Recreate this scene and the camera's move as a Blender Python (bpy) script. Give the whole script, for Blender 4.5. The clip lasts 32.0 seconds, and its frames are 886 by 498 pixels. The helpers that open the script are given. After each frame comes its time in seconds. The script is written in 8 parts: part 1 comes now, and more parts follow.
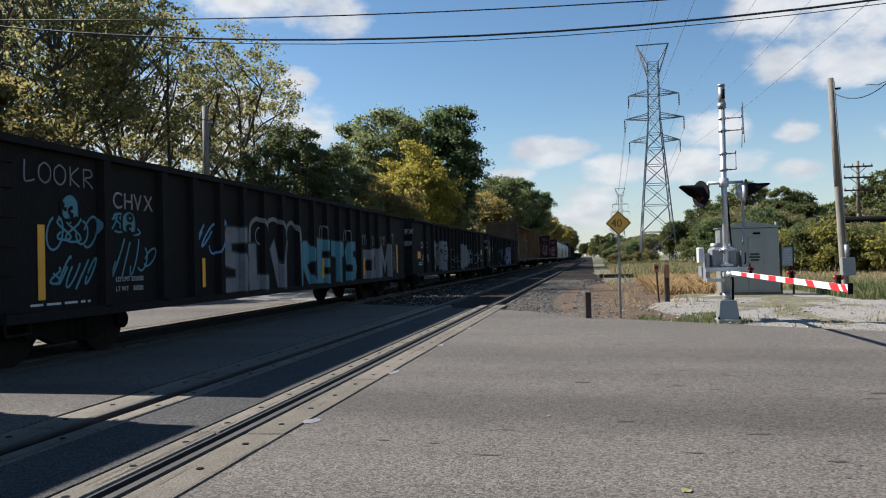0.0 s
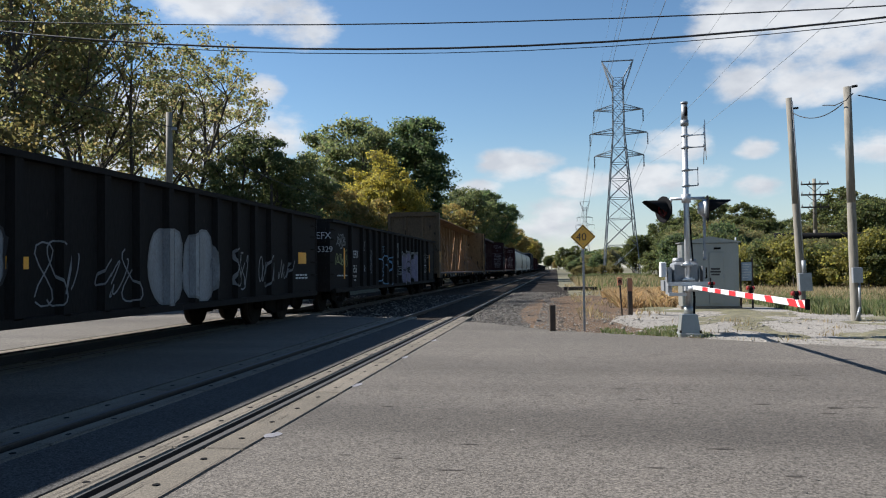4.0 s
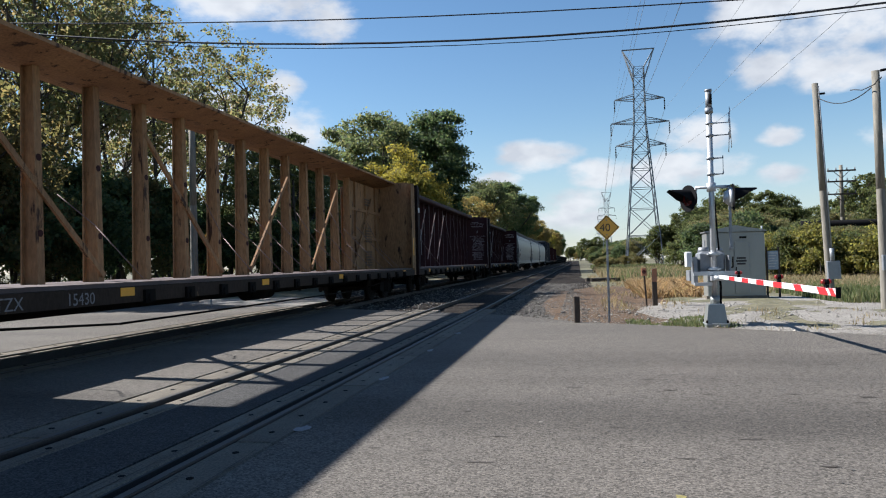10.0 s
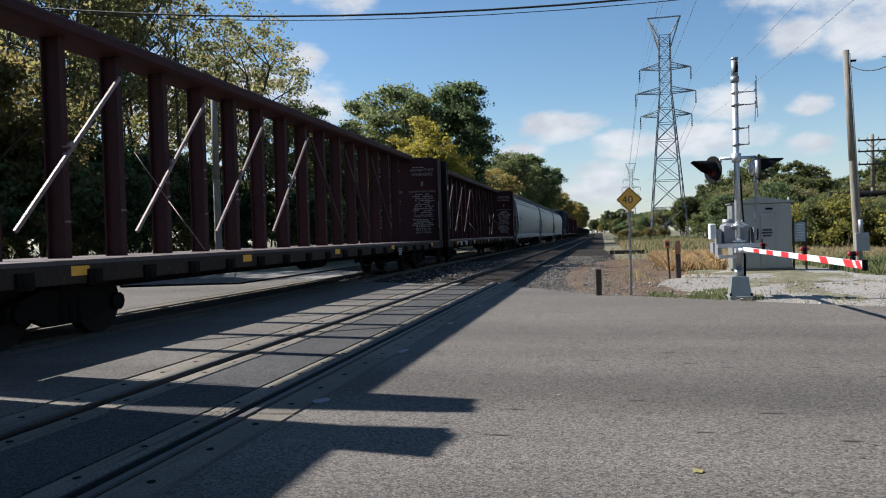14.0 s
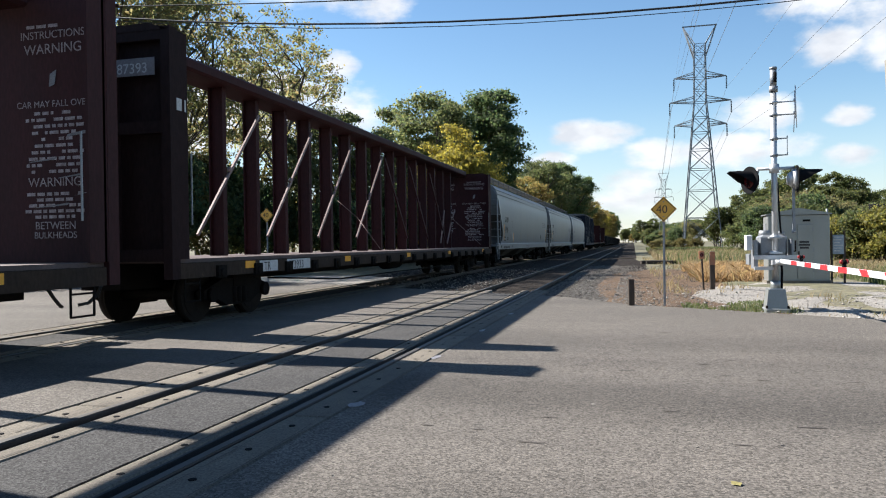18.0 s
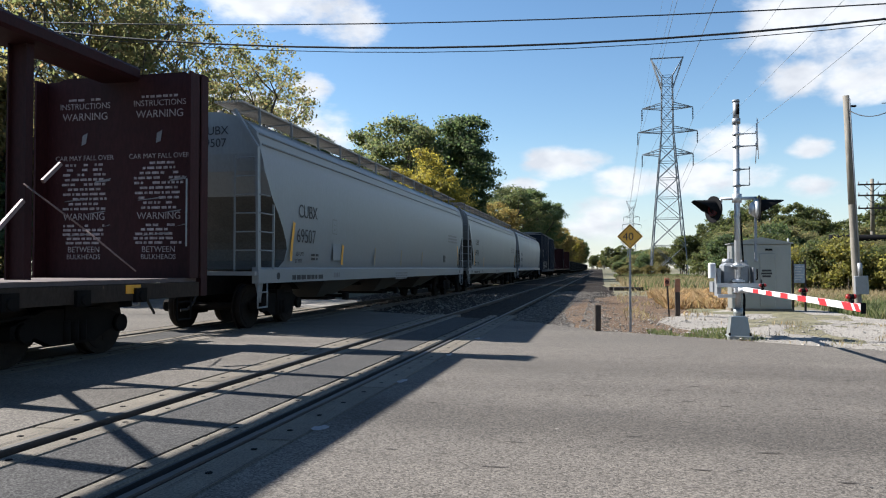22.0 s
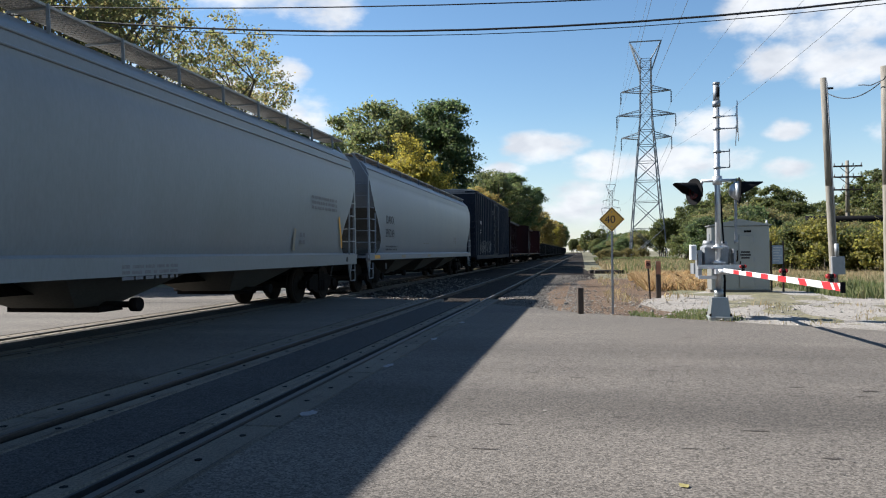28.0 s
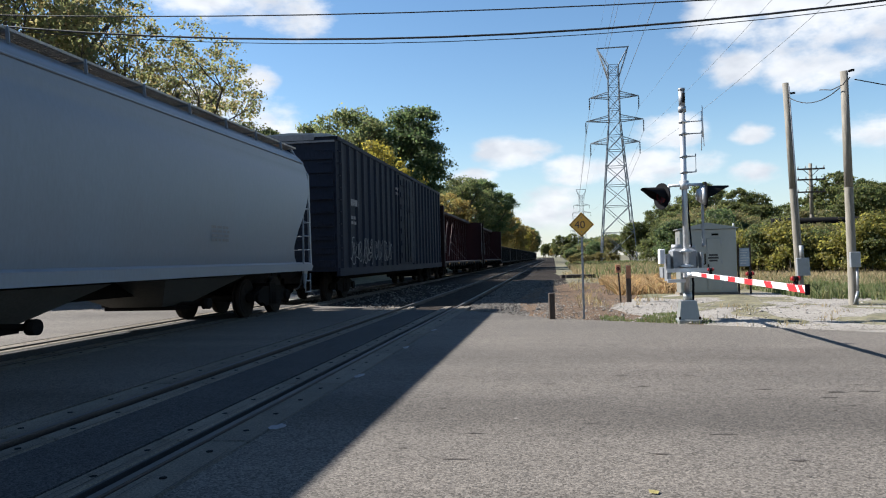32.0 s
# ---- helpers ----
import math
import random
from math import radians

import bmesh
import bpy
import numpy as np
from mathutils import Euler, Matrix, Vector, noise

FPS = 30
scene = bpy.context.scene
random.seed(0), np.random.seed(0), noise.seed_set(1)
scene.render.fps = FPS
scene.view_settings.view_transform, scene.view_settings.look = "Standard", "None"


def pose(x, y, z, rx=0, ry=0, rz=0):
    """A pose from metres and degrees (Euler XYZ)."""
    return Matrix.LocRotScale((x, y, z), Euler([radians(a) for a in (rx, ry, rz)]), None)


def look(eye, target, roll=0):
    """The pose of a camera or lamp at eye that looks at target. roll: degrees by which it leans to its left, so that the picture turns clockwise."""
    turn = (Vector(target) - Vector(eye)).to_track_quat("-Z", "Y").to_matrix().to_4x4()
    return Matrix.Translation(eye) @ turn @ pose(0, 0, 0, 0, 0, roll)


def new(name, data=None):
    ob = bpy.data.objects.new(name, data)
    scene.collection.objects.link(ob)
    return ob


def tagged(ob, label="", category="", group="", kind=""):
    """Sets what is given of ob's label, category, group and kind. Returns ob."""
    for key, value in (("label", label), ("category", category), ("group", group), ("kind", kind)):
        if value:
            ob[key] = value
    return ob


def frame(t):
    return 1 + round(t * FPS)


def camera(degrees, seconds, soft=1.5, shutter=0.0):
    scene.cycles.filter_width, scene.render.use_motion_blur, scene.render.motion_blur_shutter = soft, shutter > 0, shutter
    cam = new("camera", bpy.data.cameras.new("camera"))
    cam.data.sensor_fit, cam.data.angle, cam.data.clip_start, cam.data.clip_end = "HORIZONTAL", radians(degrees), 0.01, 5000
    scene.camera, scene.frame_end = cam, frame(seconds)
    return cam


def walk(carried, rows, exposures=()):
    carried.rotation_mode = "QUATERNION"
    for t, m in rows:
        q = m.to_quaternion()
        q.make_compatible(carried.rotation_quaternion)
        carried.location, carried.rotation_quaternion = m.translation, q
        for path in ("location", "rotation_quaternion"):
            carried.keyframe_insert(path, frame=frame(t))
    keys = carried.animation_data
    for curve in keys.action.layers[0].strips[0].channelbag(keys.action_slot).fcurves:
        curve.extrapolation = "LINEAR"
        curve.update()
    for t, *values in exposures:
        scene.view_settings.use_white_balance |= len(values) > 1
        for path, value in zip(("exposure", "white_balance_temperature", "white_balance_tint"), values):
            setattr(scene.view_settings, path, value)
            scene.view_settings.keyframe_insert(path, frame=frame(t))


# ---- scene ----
cam = camera(61.99, 32.0, soft=1.1)
PATH = [
    (0.0, 0.020, -0.014, 1.255, 90.79, 1.32, 11.41),
    (0.5, 0.029, 0.009, 1.254, 90.17, 1.28, 11.50),
    (1.0, 0.039, 0.018, 1.259, 89.86, 1.75, 11.82),
    (1.5, 0.059, 0.056, 1.261, 89.87, 1.76, 12.72),
    (2.0, 0.088, 0.050, 1.263, 90.33, 1.26, 12.20),
    (2.5, 0.088, 0.050, 1.265, 91.01, 1.17, 9.44),
    (3.0, 0.059, 0.036, 1.279, 91.51, 1.19, 8.33),
    (3.5, 0.037, 0.006, 1.272, 91.59, 0.60, 8.65),
    (5.5, -0.011, 0.003, 1.271, 91.09, 1.45, 9.16),
    (6.0, -0.011, 0.012, 1.265, 90.64, 1.35, 8.65),
    (6.5, -0.010, 0.013, 1.272, 90.78, 1.37, 8.90),
    (7.0, -0.009, 0.012, 1.273, 90.74, 1.45, 8.75),
    (7.5, -0.012, 0.000, 1.274, 91.05, 1.34, 8.81),
    (8.0, -0.007, 0.003, 1.273, 91.34, 1.44, 8.53),
    (8.5, -0.006, 0.007, 1.269, 91.67, 1.32, 9.05),
    (9.0, -0.017, -0.005, 1.266, 91.33, 1.41, 9.89),
    (9.5, -0.010, -0.001, 1.264, 91.39, 2.02, 10.05),
    (10.0, -0.018, 0.005, 1.270, 91.08, 1.47, 10.41),
    (10.5, -0.018, 0.003, 1.266, 90.96, 1.44, 10.12),
    (11.0, -0.024, -0.004, 1.259, 91.01, 2.10, 9.94),
    (11.5, -0.009, 0.009, 1.263, 90.27, 1.85, 10.02),
    (12.0, 0.009, 0.020, 1.272, 90.54, 1.30, 8.40),
    (12.5, 0.004, 0.013, 1.267, 90.47, 1.53, 7.74),
    (13.0, 0.017, 0.030, 1.268, 89.85, 1.41, 7.94),
    (13.5, 0.023, 0.036, 1.272, 88.89, 1.60, 9.55),
    (15.5, -0.027, 0.033, 1.271, 89.64, 0.93, 17.95),
    (16.0, -0.044, 0.017, 1.268, 89.09, 0.86, 17.33),
    (16.5, -0.040, -0.005, 1.271, 89.37, 0.70, 17.17),
    (17.0, -0.039, -0.003, 1.272, 89.40, 0.84, 16.51),
    (17.5, -0.030, -0.016, 1.275, 89.79, 0.69, 15.58),
    (18.0, -0.023, -0.011, 1.271, 89.62, 0.81, 14.49),
    (18.5, 0.016, 0.009, 1.270, 90.13, 0.79, 13.08),
    (19.0, 0.049, 0.014, 1.272, 90.32, 0.47, 12.25),
    (19.5, 0.088, 0.022, 1.270, 90.42, 0.29, 12.40),
    (20.0, 0.105, 0.013, 1.267, 90.47, 0.60, 12.32),
    (20.5, 0.091, 0.011, 1.272, 91.09, 0.70, 12.14),
    (21.0, 0.072, -0.006, 1.273, 90.89, 0.67, 12.36),
    (21.5, 0.046, -0.012, 1.277, 91.08, 0.32, 11.78),
    (22.0, 0.008, -0.036, 1.268, 91.47, 0.01, 12.16),
    (22.5, -0.005, -0.040, 1.263, 91.10, -0.10, 11.39),
    (23.0, -0.028, -0.037, 1.272, 91.28, -0.33, 11.07),
    (23.5, -0.021, -0.029, 1.264, 91.27, -0.28, 10.59),
    (24.0, -0.023, -0.023, 1.266, 91.43, -0.14, 9.86),
    (24.5, -0.025, -0.037, 1.266, 91.81, -0.43, 9.57),
    (25.0, -0.039, -0.034, 1.267, 91.75, -0.65, 9.48),
    (25.5, -0.032, -0.036, 1.274, 91.61, -0.16, 9.45),
    (26.0, -0.037, -0.019, 1.268, 90.71, -0.61, 9.61),
    (26.5, -0.036, -0.023, 1.256, 90.15, -0.26, 9.83),
    (28.5, -0.044, -0.035, 1.262, 90.32, 0.67, 10.73),
    (29.0, -0.044, -0.020, 1.275, 90.03, 0.24, 10.86),
    (29.5, -0.050, -0.024, 1.277, 89.98, 0.54, 10.30),
    (30.0, -0.054, -0.029, 1.268, 90.04, 0.43, 10.60),
    (30.5, -0.056, -0.011, 1.274, 90.15, 0.19, 10.66),
    (31.0, -0.047, -0.002, 1.275, 90.34, 0.94, 10.09),
    (31.5, -0.028, -0.002, 1.277, 90.65, 1.16, 9.39),
    (32.0, -0.017, -0.001, 1.276, 90.77, 1.45, 8.53),
]
walk(cam, [(t, pose(*p)) for t, *p in PATH], exposures=[(0, 1.1, 6350, 10), (3.5, 1.08, 6350, 10), (5.5, 1.26, 6280, 10), (9, 1.26, 6220, 10), (11, 1.08, 6200, 10), (13.5, 1.02, 6200, 10), (15.5, 1.52, 6500, 10), (20, 1.47, 6400, 10), (26.5, 1.36, 6350, 10), (32, 1.4, 6350, 10)])

# ---- world and sun ----
SUN_TRAVEL = Vector((5.5, -0.85, -4.4)).normalized()
world = bpy.data.worlds.new("sky")
scene.world = world
world.use_nodes = True
wn, wl = world.node_tree.nodes, world.node_tree.links
wn.clear()


def wmath(op, a, b=None, c=None, clamp=False):
    nd = wn.new("ShaderNodeMath")
    nd.operation, nd.use_clamp = op, clamp
    for i, v in enumerate((a, b, c)):
        if v is None:
            continue
        if isinstance(v, (int, float)):
            nd.inputs[i].default_value = v
        else:
            wl.new(v, nd.inputs[i])
    return nd.outputs[0]


def build_sky():
    out, bg = wn.new("ShaderNodeOutputWorld"), wn.new("ShaderNodeBackground")
    sky = wn.new("ShaderNodeTexSky")
    sky.sky_type, sky.sun_disc = "NISHITA", False
    sky.sun_elevation = math.asin(-SUN_TRAVEL.z)
    sky.sun_rotation = math.atan2(-SUN_TRAVEL.x, -SUN_TRAVEL.y)
    sky.air_density, sky.dust_density, sky.ozone_density = 1.1, 0.1, 2.2
    tc, sep = wn.new("ShaderNodeTexCoord"), wn.new("ShaderNodeSeparateXYZ")
    wl.new(tc.outputs["Generated"], sep.inputs[0])
    az = wmath("MULTIPLY", wmath("ARCTAN2", sep.outputs[0], sep.outputs[1]), 57.3)
    el = wmath("MULTIPLY", wmath("ARCSINE", sep.outputs[2]), 57.3)
    # cumulus banks: azimuth, elevation, half width, half height, in degrees
    banks = ((15.6, 17.6, 6.4, 4.4), (22.0, 16.6, 7.0, 5.0), (13.2, 13.2, 2.6, 1.7), (18.2, 12.6, 3.6, 2.0), (-24.0, 19.4, 8.5, 2.2), (-19.2, 18.4, 3.6, 2.0),
             (-21.8, 10.4, 3.4, 2.5), (-22.2, 13.4, 1.7, 1.3), (-3.3, 8.0, 3.6, 1.3), (1.8, 6.5, 3.6, 1.1), (7.6, 6.4, 4.4, 1.5),
             (8.8, 8.9, 3.2, 1.3), (-0.6, 3.6, 3.0, 2.0), (14.4, 8.4, 1.7, 0.8), (14.9, 5.6, 2.2, 0.9), (-6.2, 6.2, 2.2, 0.9),
             (-31.0, 10.0, 8.0, 4.4), (24.0, 8.0, 4.0, 1.6), (33.0, 13.0, 6.0, 3.0), (-50.0, 14.0, 7.0, 4.0), (2.0, 30.0, 9.0, 5.0), (120.0, 14.0, 9.0, 3.0))
    total = None
    for a, e, ra, re in banks:
        u = wmath("POWER", wmath("ABSOLUTE", wmath("MULTIPLY", wmath("SUBTRACT", az, a), 1 / ra)), 2.0)
        v = wmath("POWER", wmath("ABSOLUTE", wmath("MULTIPLY", wmath("SUBTRACT", el, e), 1 / re)), 2.0)
        d = wmath("SUBTRACT", 1.0, wmath("ADD", u, v))
        total = d if total is None else wmath("SMOOTH_MAX", total, d, 0.25)
    total = wmath("MAXIMUM", total, -1.2)
    noi = wn.new("ShaderNodeTexNoise")
    noi.inputs["Scale"].default_value, noi.inputs["Detail"].default_value, noi.inputs["Roughness"].default_value = 13.0, 8.0, 0.58
    mp = wn.new("ShaderNodeMapping")
    mp.inputs["Scale"].default_value = (1.0, 1.0, 1.9)
    wl.new(tc.outputs["Generated"], mp.inputs[0])
    wl.new(mp.outputs[0], noi.inputs["Vector"])
    dens = wmath("ADD", wmath("MULTIPLY", total, 0.7), wmath("MULTIPLY", wmath("SUBTRACT", noi.outputs[0], 0.5), 2.3))
    ramp = wn.new("ShaderNodeMapRange")
    ramp.interpolation_type = "SMOOTHSTEP"
    ramp.inputs["From Min"].default_value, ramp.inputs["From Max"].default_value = -0.1, 0.7
    wl.new(dens, ramp.inputs["Value"])
    low = wn.new("ShaderNodeMapRange")
    low.inputs["From Min"].default_value, low.inputs["From Max"].default_value = -1.0, 3.0
    wl.new(el, low.inputs["Value"])
    cover = wmath("MULTIPLY", wmath("MULTIPLY", ramp.outputs[0], low.outputs[0]), 0.95)
    noi2 = wn.new("ShaderNodeTexNoise")
    noi2.inputs["Scale"].default_value, noi2.inputs["Detail"].default_value = 16.0, 4.0
    wl.new(mp.outputs[0], noi2.inputs["Vector"])
    grey = wn.new("ShaderNodeValToRGB")
    grey.color_ramp.elements[0].position, grey.color_ramp.elements[0].color = 0.34, (4.9, 5.1, 5.5, 1)
    grey.color_ramp.elements[1].position, grey.color_ramp.elements[1].color = 0.6, (6.6, 6.7, 6.85, 1)
    wl.new(noi2.outputs[0], grey.inputs[0])
    mix = wn.new("ShaderNodeMix")
    mix.data_type = "RGBA"
    wl.new(cover, mix.inputs["Factor"])
    # pale haze towards the horizon
    haze, hz = wn.new("ShaderNodeMix"), wn.new("ShaderNodeMapRange")
    haze.data_type = "RGBA"
    hz.interpolation_type = "SMOOTHSTEP"
    hz.inputs["From Min"].default_value, hz.inputs["From Max"].default_value = 11.0, 0.0
    hz.inputs["To Max"].default_value = 0.5
    wl.new(el, hz.inputs["Value"])
    wl.new(hz.outputs[0], haze.inputs["Factor"])
    deep = wn.new("ShaderNodeHueSaturation")
    deep.inputs["Saturation"].default_value = 1.14
    wl.new(sky.outputs[0], deep.inputs["Color"])
    wl.new(deep.outputs[0], haze.inputs["A"])
    haze.inputs["B"].default_value = (4.1, 4.9, 5.9, 1)
    wl.new(haze.outputs["Result"], mix.inputs["A"])
    wl.new(grey.outputs[0], mix.inputs["B"])
    wl.new(mix.outputs["Result"], bg.inputs["Color"])
    bg.inputs["Strength"].default_value = 0.058
    wl.new(bg.outputs[0], out.inputs[0])


build_sky()
sun = new("sun", bpy.data.lights.new("sun", "SUN"))
sun.data.energy, sun.data.angle, sun.data.color = 5.3, radians(0.53), (1.0, 0.965, 0.91)
sun.matrix_world = look((-60, 9, 48), Vector((-60, 9, 48)) + SUN_TRAVEL)

# ---- materials ----


def material(name, base, rough=0.7, metal=0.0, second=None, scale=4.0, amount=0.5, fine=60.0, fine_amount=0.25, bump=0.15,
             wear=None, wear_scale=3.0, wear_at=0.62, streak=1.0, island=None, objrand=0.0, translucent=0.0, spec=0.5, bump_scale=None, lanes=0.0, speckle=0.0, speckle_scale=80.0):
    """A surface with variation at two scales, optional wear patches, relief, and per-piece shifts."""
    m = bpy.data.materials.new(name)
    m.use_nodes = True
    nodes, links = m.node_tree.nodes, m.node_tree.links
    bsdf = nodes["Principled BSDF"]
    tc = nodes.new("ShaderNodeTexCoord")
    mp = nodes.new("ShaderNodeMapping")
    mp.inputs["Scale"].default_value = (1, 1, 1 / streak)
    links.new(tc.outputs["Object"], mp.inputs[0])

    def noise_tex(s, detail=5.0, rough_=0.6):
        nd = nodes.new("ShaderNodeTexNoise")
        nd.inputs["Scale"].default_value, nd.inputs["Detail"].default_value, nd.inputs["Roughness"].default_value = s, detail, rough_
        links.new(mp.outputs[0], nd.inputs["Vector"])
        return nd.outputs[0]

    def mix(fac, a, b, blend="MIX"):
        nd = nodes.new("ShaderNodeMix")
        nd.data_type, nd.blend_type = "RGBA", blend
        for key, v in (("Factor", fac), ("A", a), ("B", b)):
            if isinstance(v, (int, float)):
                nd.inputs[key].default_value = v
            elif isinstance(v, tuple):
                nd.inputs[key].default_value = (*v, 1)
            else:
                links.new(v, nd.inputs[key])
        return nd.outputs["Result"]

    def ramp(src, a, b):
        nd = nodes.new("ShaderNodeMapRange")
        nd.inputs["From Min"].default_value, nd.inputs["From Max"].default_value = a, b
        links.new(src, nd.inputs["Value"])
        return nd.outputs[0]

    second = second or tuple(c * 0.6 for c in base)
    big = noise_tex(scale)
    col = mix(ramp(big, 0.5 - amount * 0.5, 0.5 + amount * 0.5 + 0.001) if amount else 0.0, second, base)
    if island:
        geo = nodes.new("ShaderNodeNewGeometry")
        cr = nodes.new("ShaderNodeValToRGB")
        while len(cr.color_ramp.elements) < len(island):
            cr.color_ramp.elements.new(0.5)
        for i, c in enumerate(island):
            cr.color_ramp.elements[i].position, cr.color_ramp.elements[i].color = i / (len(island) - 1), (*c, 1)
        links.new(geo.outputs["Random Per Island"], cr.inputs[0])
        col = mix(0.75, col, cr.outputs[0])
    if objrand:
        oi_ = nodes.new("ShaderNodeObjectInfo")
        hsv = nodes.new("ShaderNodeHueSaturation")
        links.new(ramp(oi_.outputs["Random"], 0.0, 1.0), hsv.inputs["Value"])
        rr = hsv.inputs["Value"].links[0].from_node
        rr.inputs["To Min"].default_value, rr.inputs["To Max"].default_value = 1 - objrand, 1 + objrand
        links.new(col, hsv.inputs["Color"])
        col = hsv.outputs[0]
    grain = noise_tex(fine, 3.0)
    if fine_amount:
        g = nodes.new("ShaderNodeMapRange")
        g.inputs["From Min"].default_value, g.inputs["From Max"].default_value = 0.3, 0.7
        g.inputs["To Min"].default_value, g.inputs["To Max"].default_value = 1 - fine_amount, 1 + fine_amount
        links.new(grain, g.inputs["Value"])
        hs = nodes.new("ShaderNodeHueSaturation")
        links.new(g.outputs[0], hs.inputs["Value"])
        links.new(col, hs.inputs["Color"])
        col = hs.outputs[0]
    if speckle:
        # single stones of the aggregate, each with its own tone
        vo, vs, vr, vh = nodes.new("ShaderNodeTexVoronoi"), nodes.new("ShaderNodeSeparateColor"), nodes.new("ShaderNodeMapRange"), nodes.new("ShaderNodeHueSaturation")
        vo.inputs["Scale"].default_value = speckle_scale
        links.new(tc.outputs["Object"], vo.inputs["Vector"])
        links.new(vo.outputs["Color"], vs.inputs[0])
        vr.inputs["To Min"].default_value, vr.inputs["To Max"].default_value = 1 - speckle, 1 + speckle
        links.new(vs.outputs[0], vr.inputs["Value"])
        links.new(vr.outputs[0], vh.inputs["Value"])
        links.new(col, vh.inputs["Color"])
        col = vh.outputs[0]
    if lanes:
        # a dark oily wheel path along the road
        sx = nodes.new("ShaderNodeSeparateXYZ")
        links.new(tc.outputs["Object"], sx.inputs[0])
        def calc(op, a, b):
            nd = nodes.new("ShaderNodeMath")
            nd.operation = op
            for i, v in enumerate((a, b)):
                if isinstance(v, (int, float)):
                    nd.inputs[i].default_value = v
                else:
                    links.new(v, nd.inputs[i])
            return nd.outputs[0]
        wob = noise_tex(0.9, 4.0)
        for at_y, half, deep in ((6.15, 0.75, lanes), (9.9, 0.7, lanes * 0.35), (3.2, 0.5, lanes * 0.25)):
            off = calc("ABSOLUTE", calc("ADD", calc("ADD", sx.outputs[1], calc("MULTIPLY", sx.outputs[0], 0.06)), calc("SUBTRACT", calc("MULTIPLY", wob, 1.3), at_y + 0.65)), 0.0)
            bm_, bh = nodes.new("ShaderNodeMapRange"), nodes.new("ShaderNodeHueSaturation")
            bm_.interpolation_type = "SMOOTHSTEP"
            bm_.inputs["From Min"].default_value, bm_.inputs["From Max"].default_value = half * 0.25, half * 1.5
            bm_.inputs["To Min"].default_value, bm_.inputs["To Max"].default_value = 1 - deep, 1.0
            links.new(off, bm_.inputs["Value"])
            links.new(bm_.outputs[0], bh.inputs["Value"])
            links.new(col, bh.inputs["Color"])
            col = bh.outputs[0]
        # darker streaks that run with the road
        lm, ln, lr, lh = nodes.new("ShaderNodeMapping"), nodes.new("ShaderNodeTexNoise"), nodes.new("ShaderNodeMapRange"), nodes.new("ShaderNodeHueSaturation")
        lm.inputs["Rotation"].default_value, lm.inputs["Scale"].default_value = (0, 0, radians(21)), (0.045, 0.62, 1.0)
        links.new(tc.outputs["Object"], lm.inputs[0])
        links.new(lm.outputs[0], ln.inputs["Vector"])
        ln.inputs["Scale"].default_value, ln.inputs["Detail"].default_value = 1.0, 4.0
        lr.inputs["From Min"].default_value, lr.inputs["From Max"].default_value = 0.36, 0.62
        lr.inputs["To Min"].default_value, lr.inputs["To Max"].default_value = 1 - lanes * 0.5, 1 + lanes * 0.2
        links.new(ln.outputs[0], lr.inputs["Value"])
        links.new(lr.outputs[0], lh.inputs["Value"])
        links.new(col, lh.inputs["Color"])
        col = lh.outputs[0]
    if wear:
        w = noise_tex(wear_scale, 8.0, 0.68)
        col = mix(ramp(w, wear_at, wear_at + 0.06), col, wear)
    links.new(col, bsdf.inputs["Base Color"])
    r = nodes.new("ShaderNodeMapRange")
    r.inputs["To Min"].default_value, r.inputs["To Max"].default_value = max(rough - 0.12, 0.02), min(rough + 0.12, 1)
    links.new(big, r.inputs["Value"])
    links.new(r.outputs[0], bsdf.inputs["Roughness"])
    bsdf.inputs["Metallic"].default_value = metal
    bsdf.inputs["Specular IOR Level"].default_value = spec
    if bump:
        bp = nodes.new("ShaderNodeBump")
        bp.inputs["Strength"].default_value, bp.inputs["Distance"].default_value = bump, 0.02
        links.new(noise_tex(bump_scale, 4.0) if bump_scale else grain, bp.inputs["Height"])
        links.new(bp.outputs[0], bsdf.inputs["Normal"])
    if translucent:
        tr = nodes.new("ShaderNodeBsdfTranslucent")
        thin = nodes.new("ShaderNodeHueSaturation")
        thin.inputs["Value"].default_value, thin.inputs["Saturation"].default_value = 2.3, 1.05
        links.new(col, thin.inputs["Color"])
        links.new(thin.outputs[0], tr.inputs["Color"])
        ms = nodes.new("ShaderNodeMixShader")
        ms.inputs[0].default_value = translucent
        links.new(bsdf.outputs[0], ms.inputs[1])
        links.new(tr.outputs[0], ms.inputs[2])
        links.new(ms.outputs[0], nodes["Material Output"].inputs[0])
    return m


ASPHALT = material("asphalt", (0.12, 0.105, 0.09), 0.92, second=(0.086, 0.076, 0.066), scale=0.32, amount=0.6, fine=75, fine_amount=0.36, bump=0.36, lanes=0.36, wear=(0.19, 0.18, 0.168), wear_scale=48, wear_at=0.61, spec=0.2, speckle=0.52, speckle_scale=70)
ASPHALT_OLD = material("crossing_asphalt", (0.07, 0.067, 0.064), 0.92, second=(0.049, 0.047, 0.046), scale=1.2, fine=75, fine_amount=0.45, bump=0.45, spec=0.08, speckle=0.4, speckle_scale=75)
CONCRETE = material("concrete", (0.17, 0.145, 0.114), 0.88, second=(0.10, 0.087, 0.07), scale=2.2, fine=60, fine_amount=0.4, bump=0.4, objrand=0.12, spec=0.2, speckle=0.08, speckle_scale=60, wear=(0.07, 0.06, 0.052), wear_scale=5, wear_at=0.61)
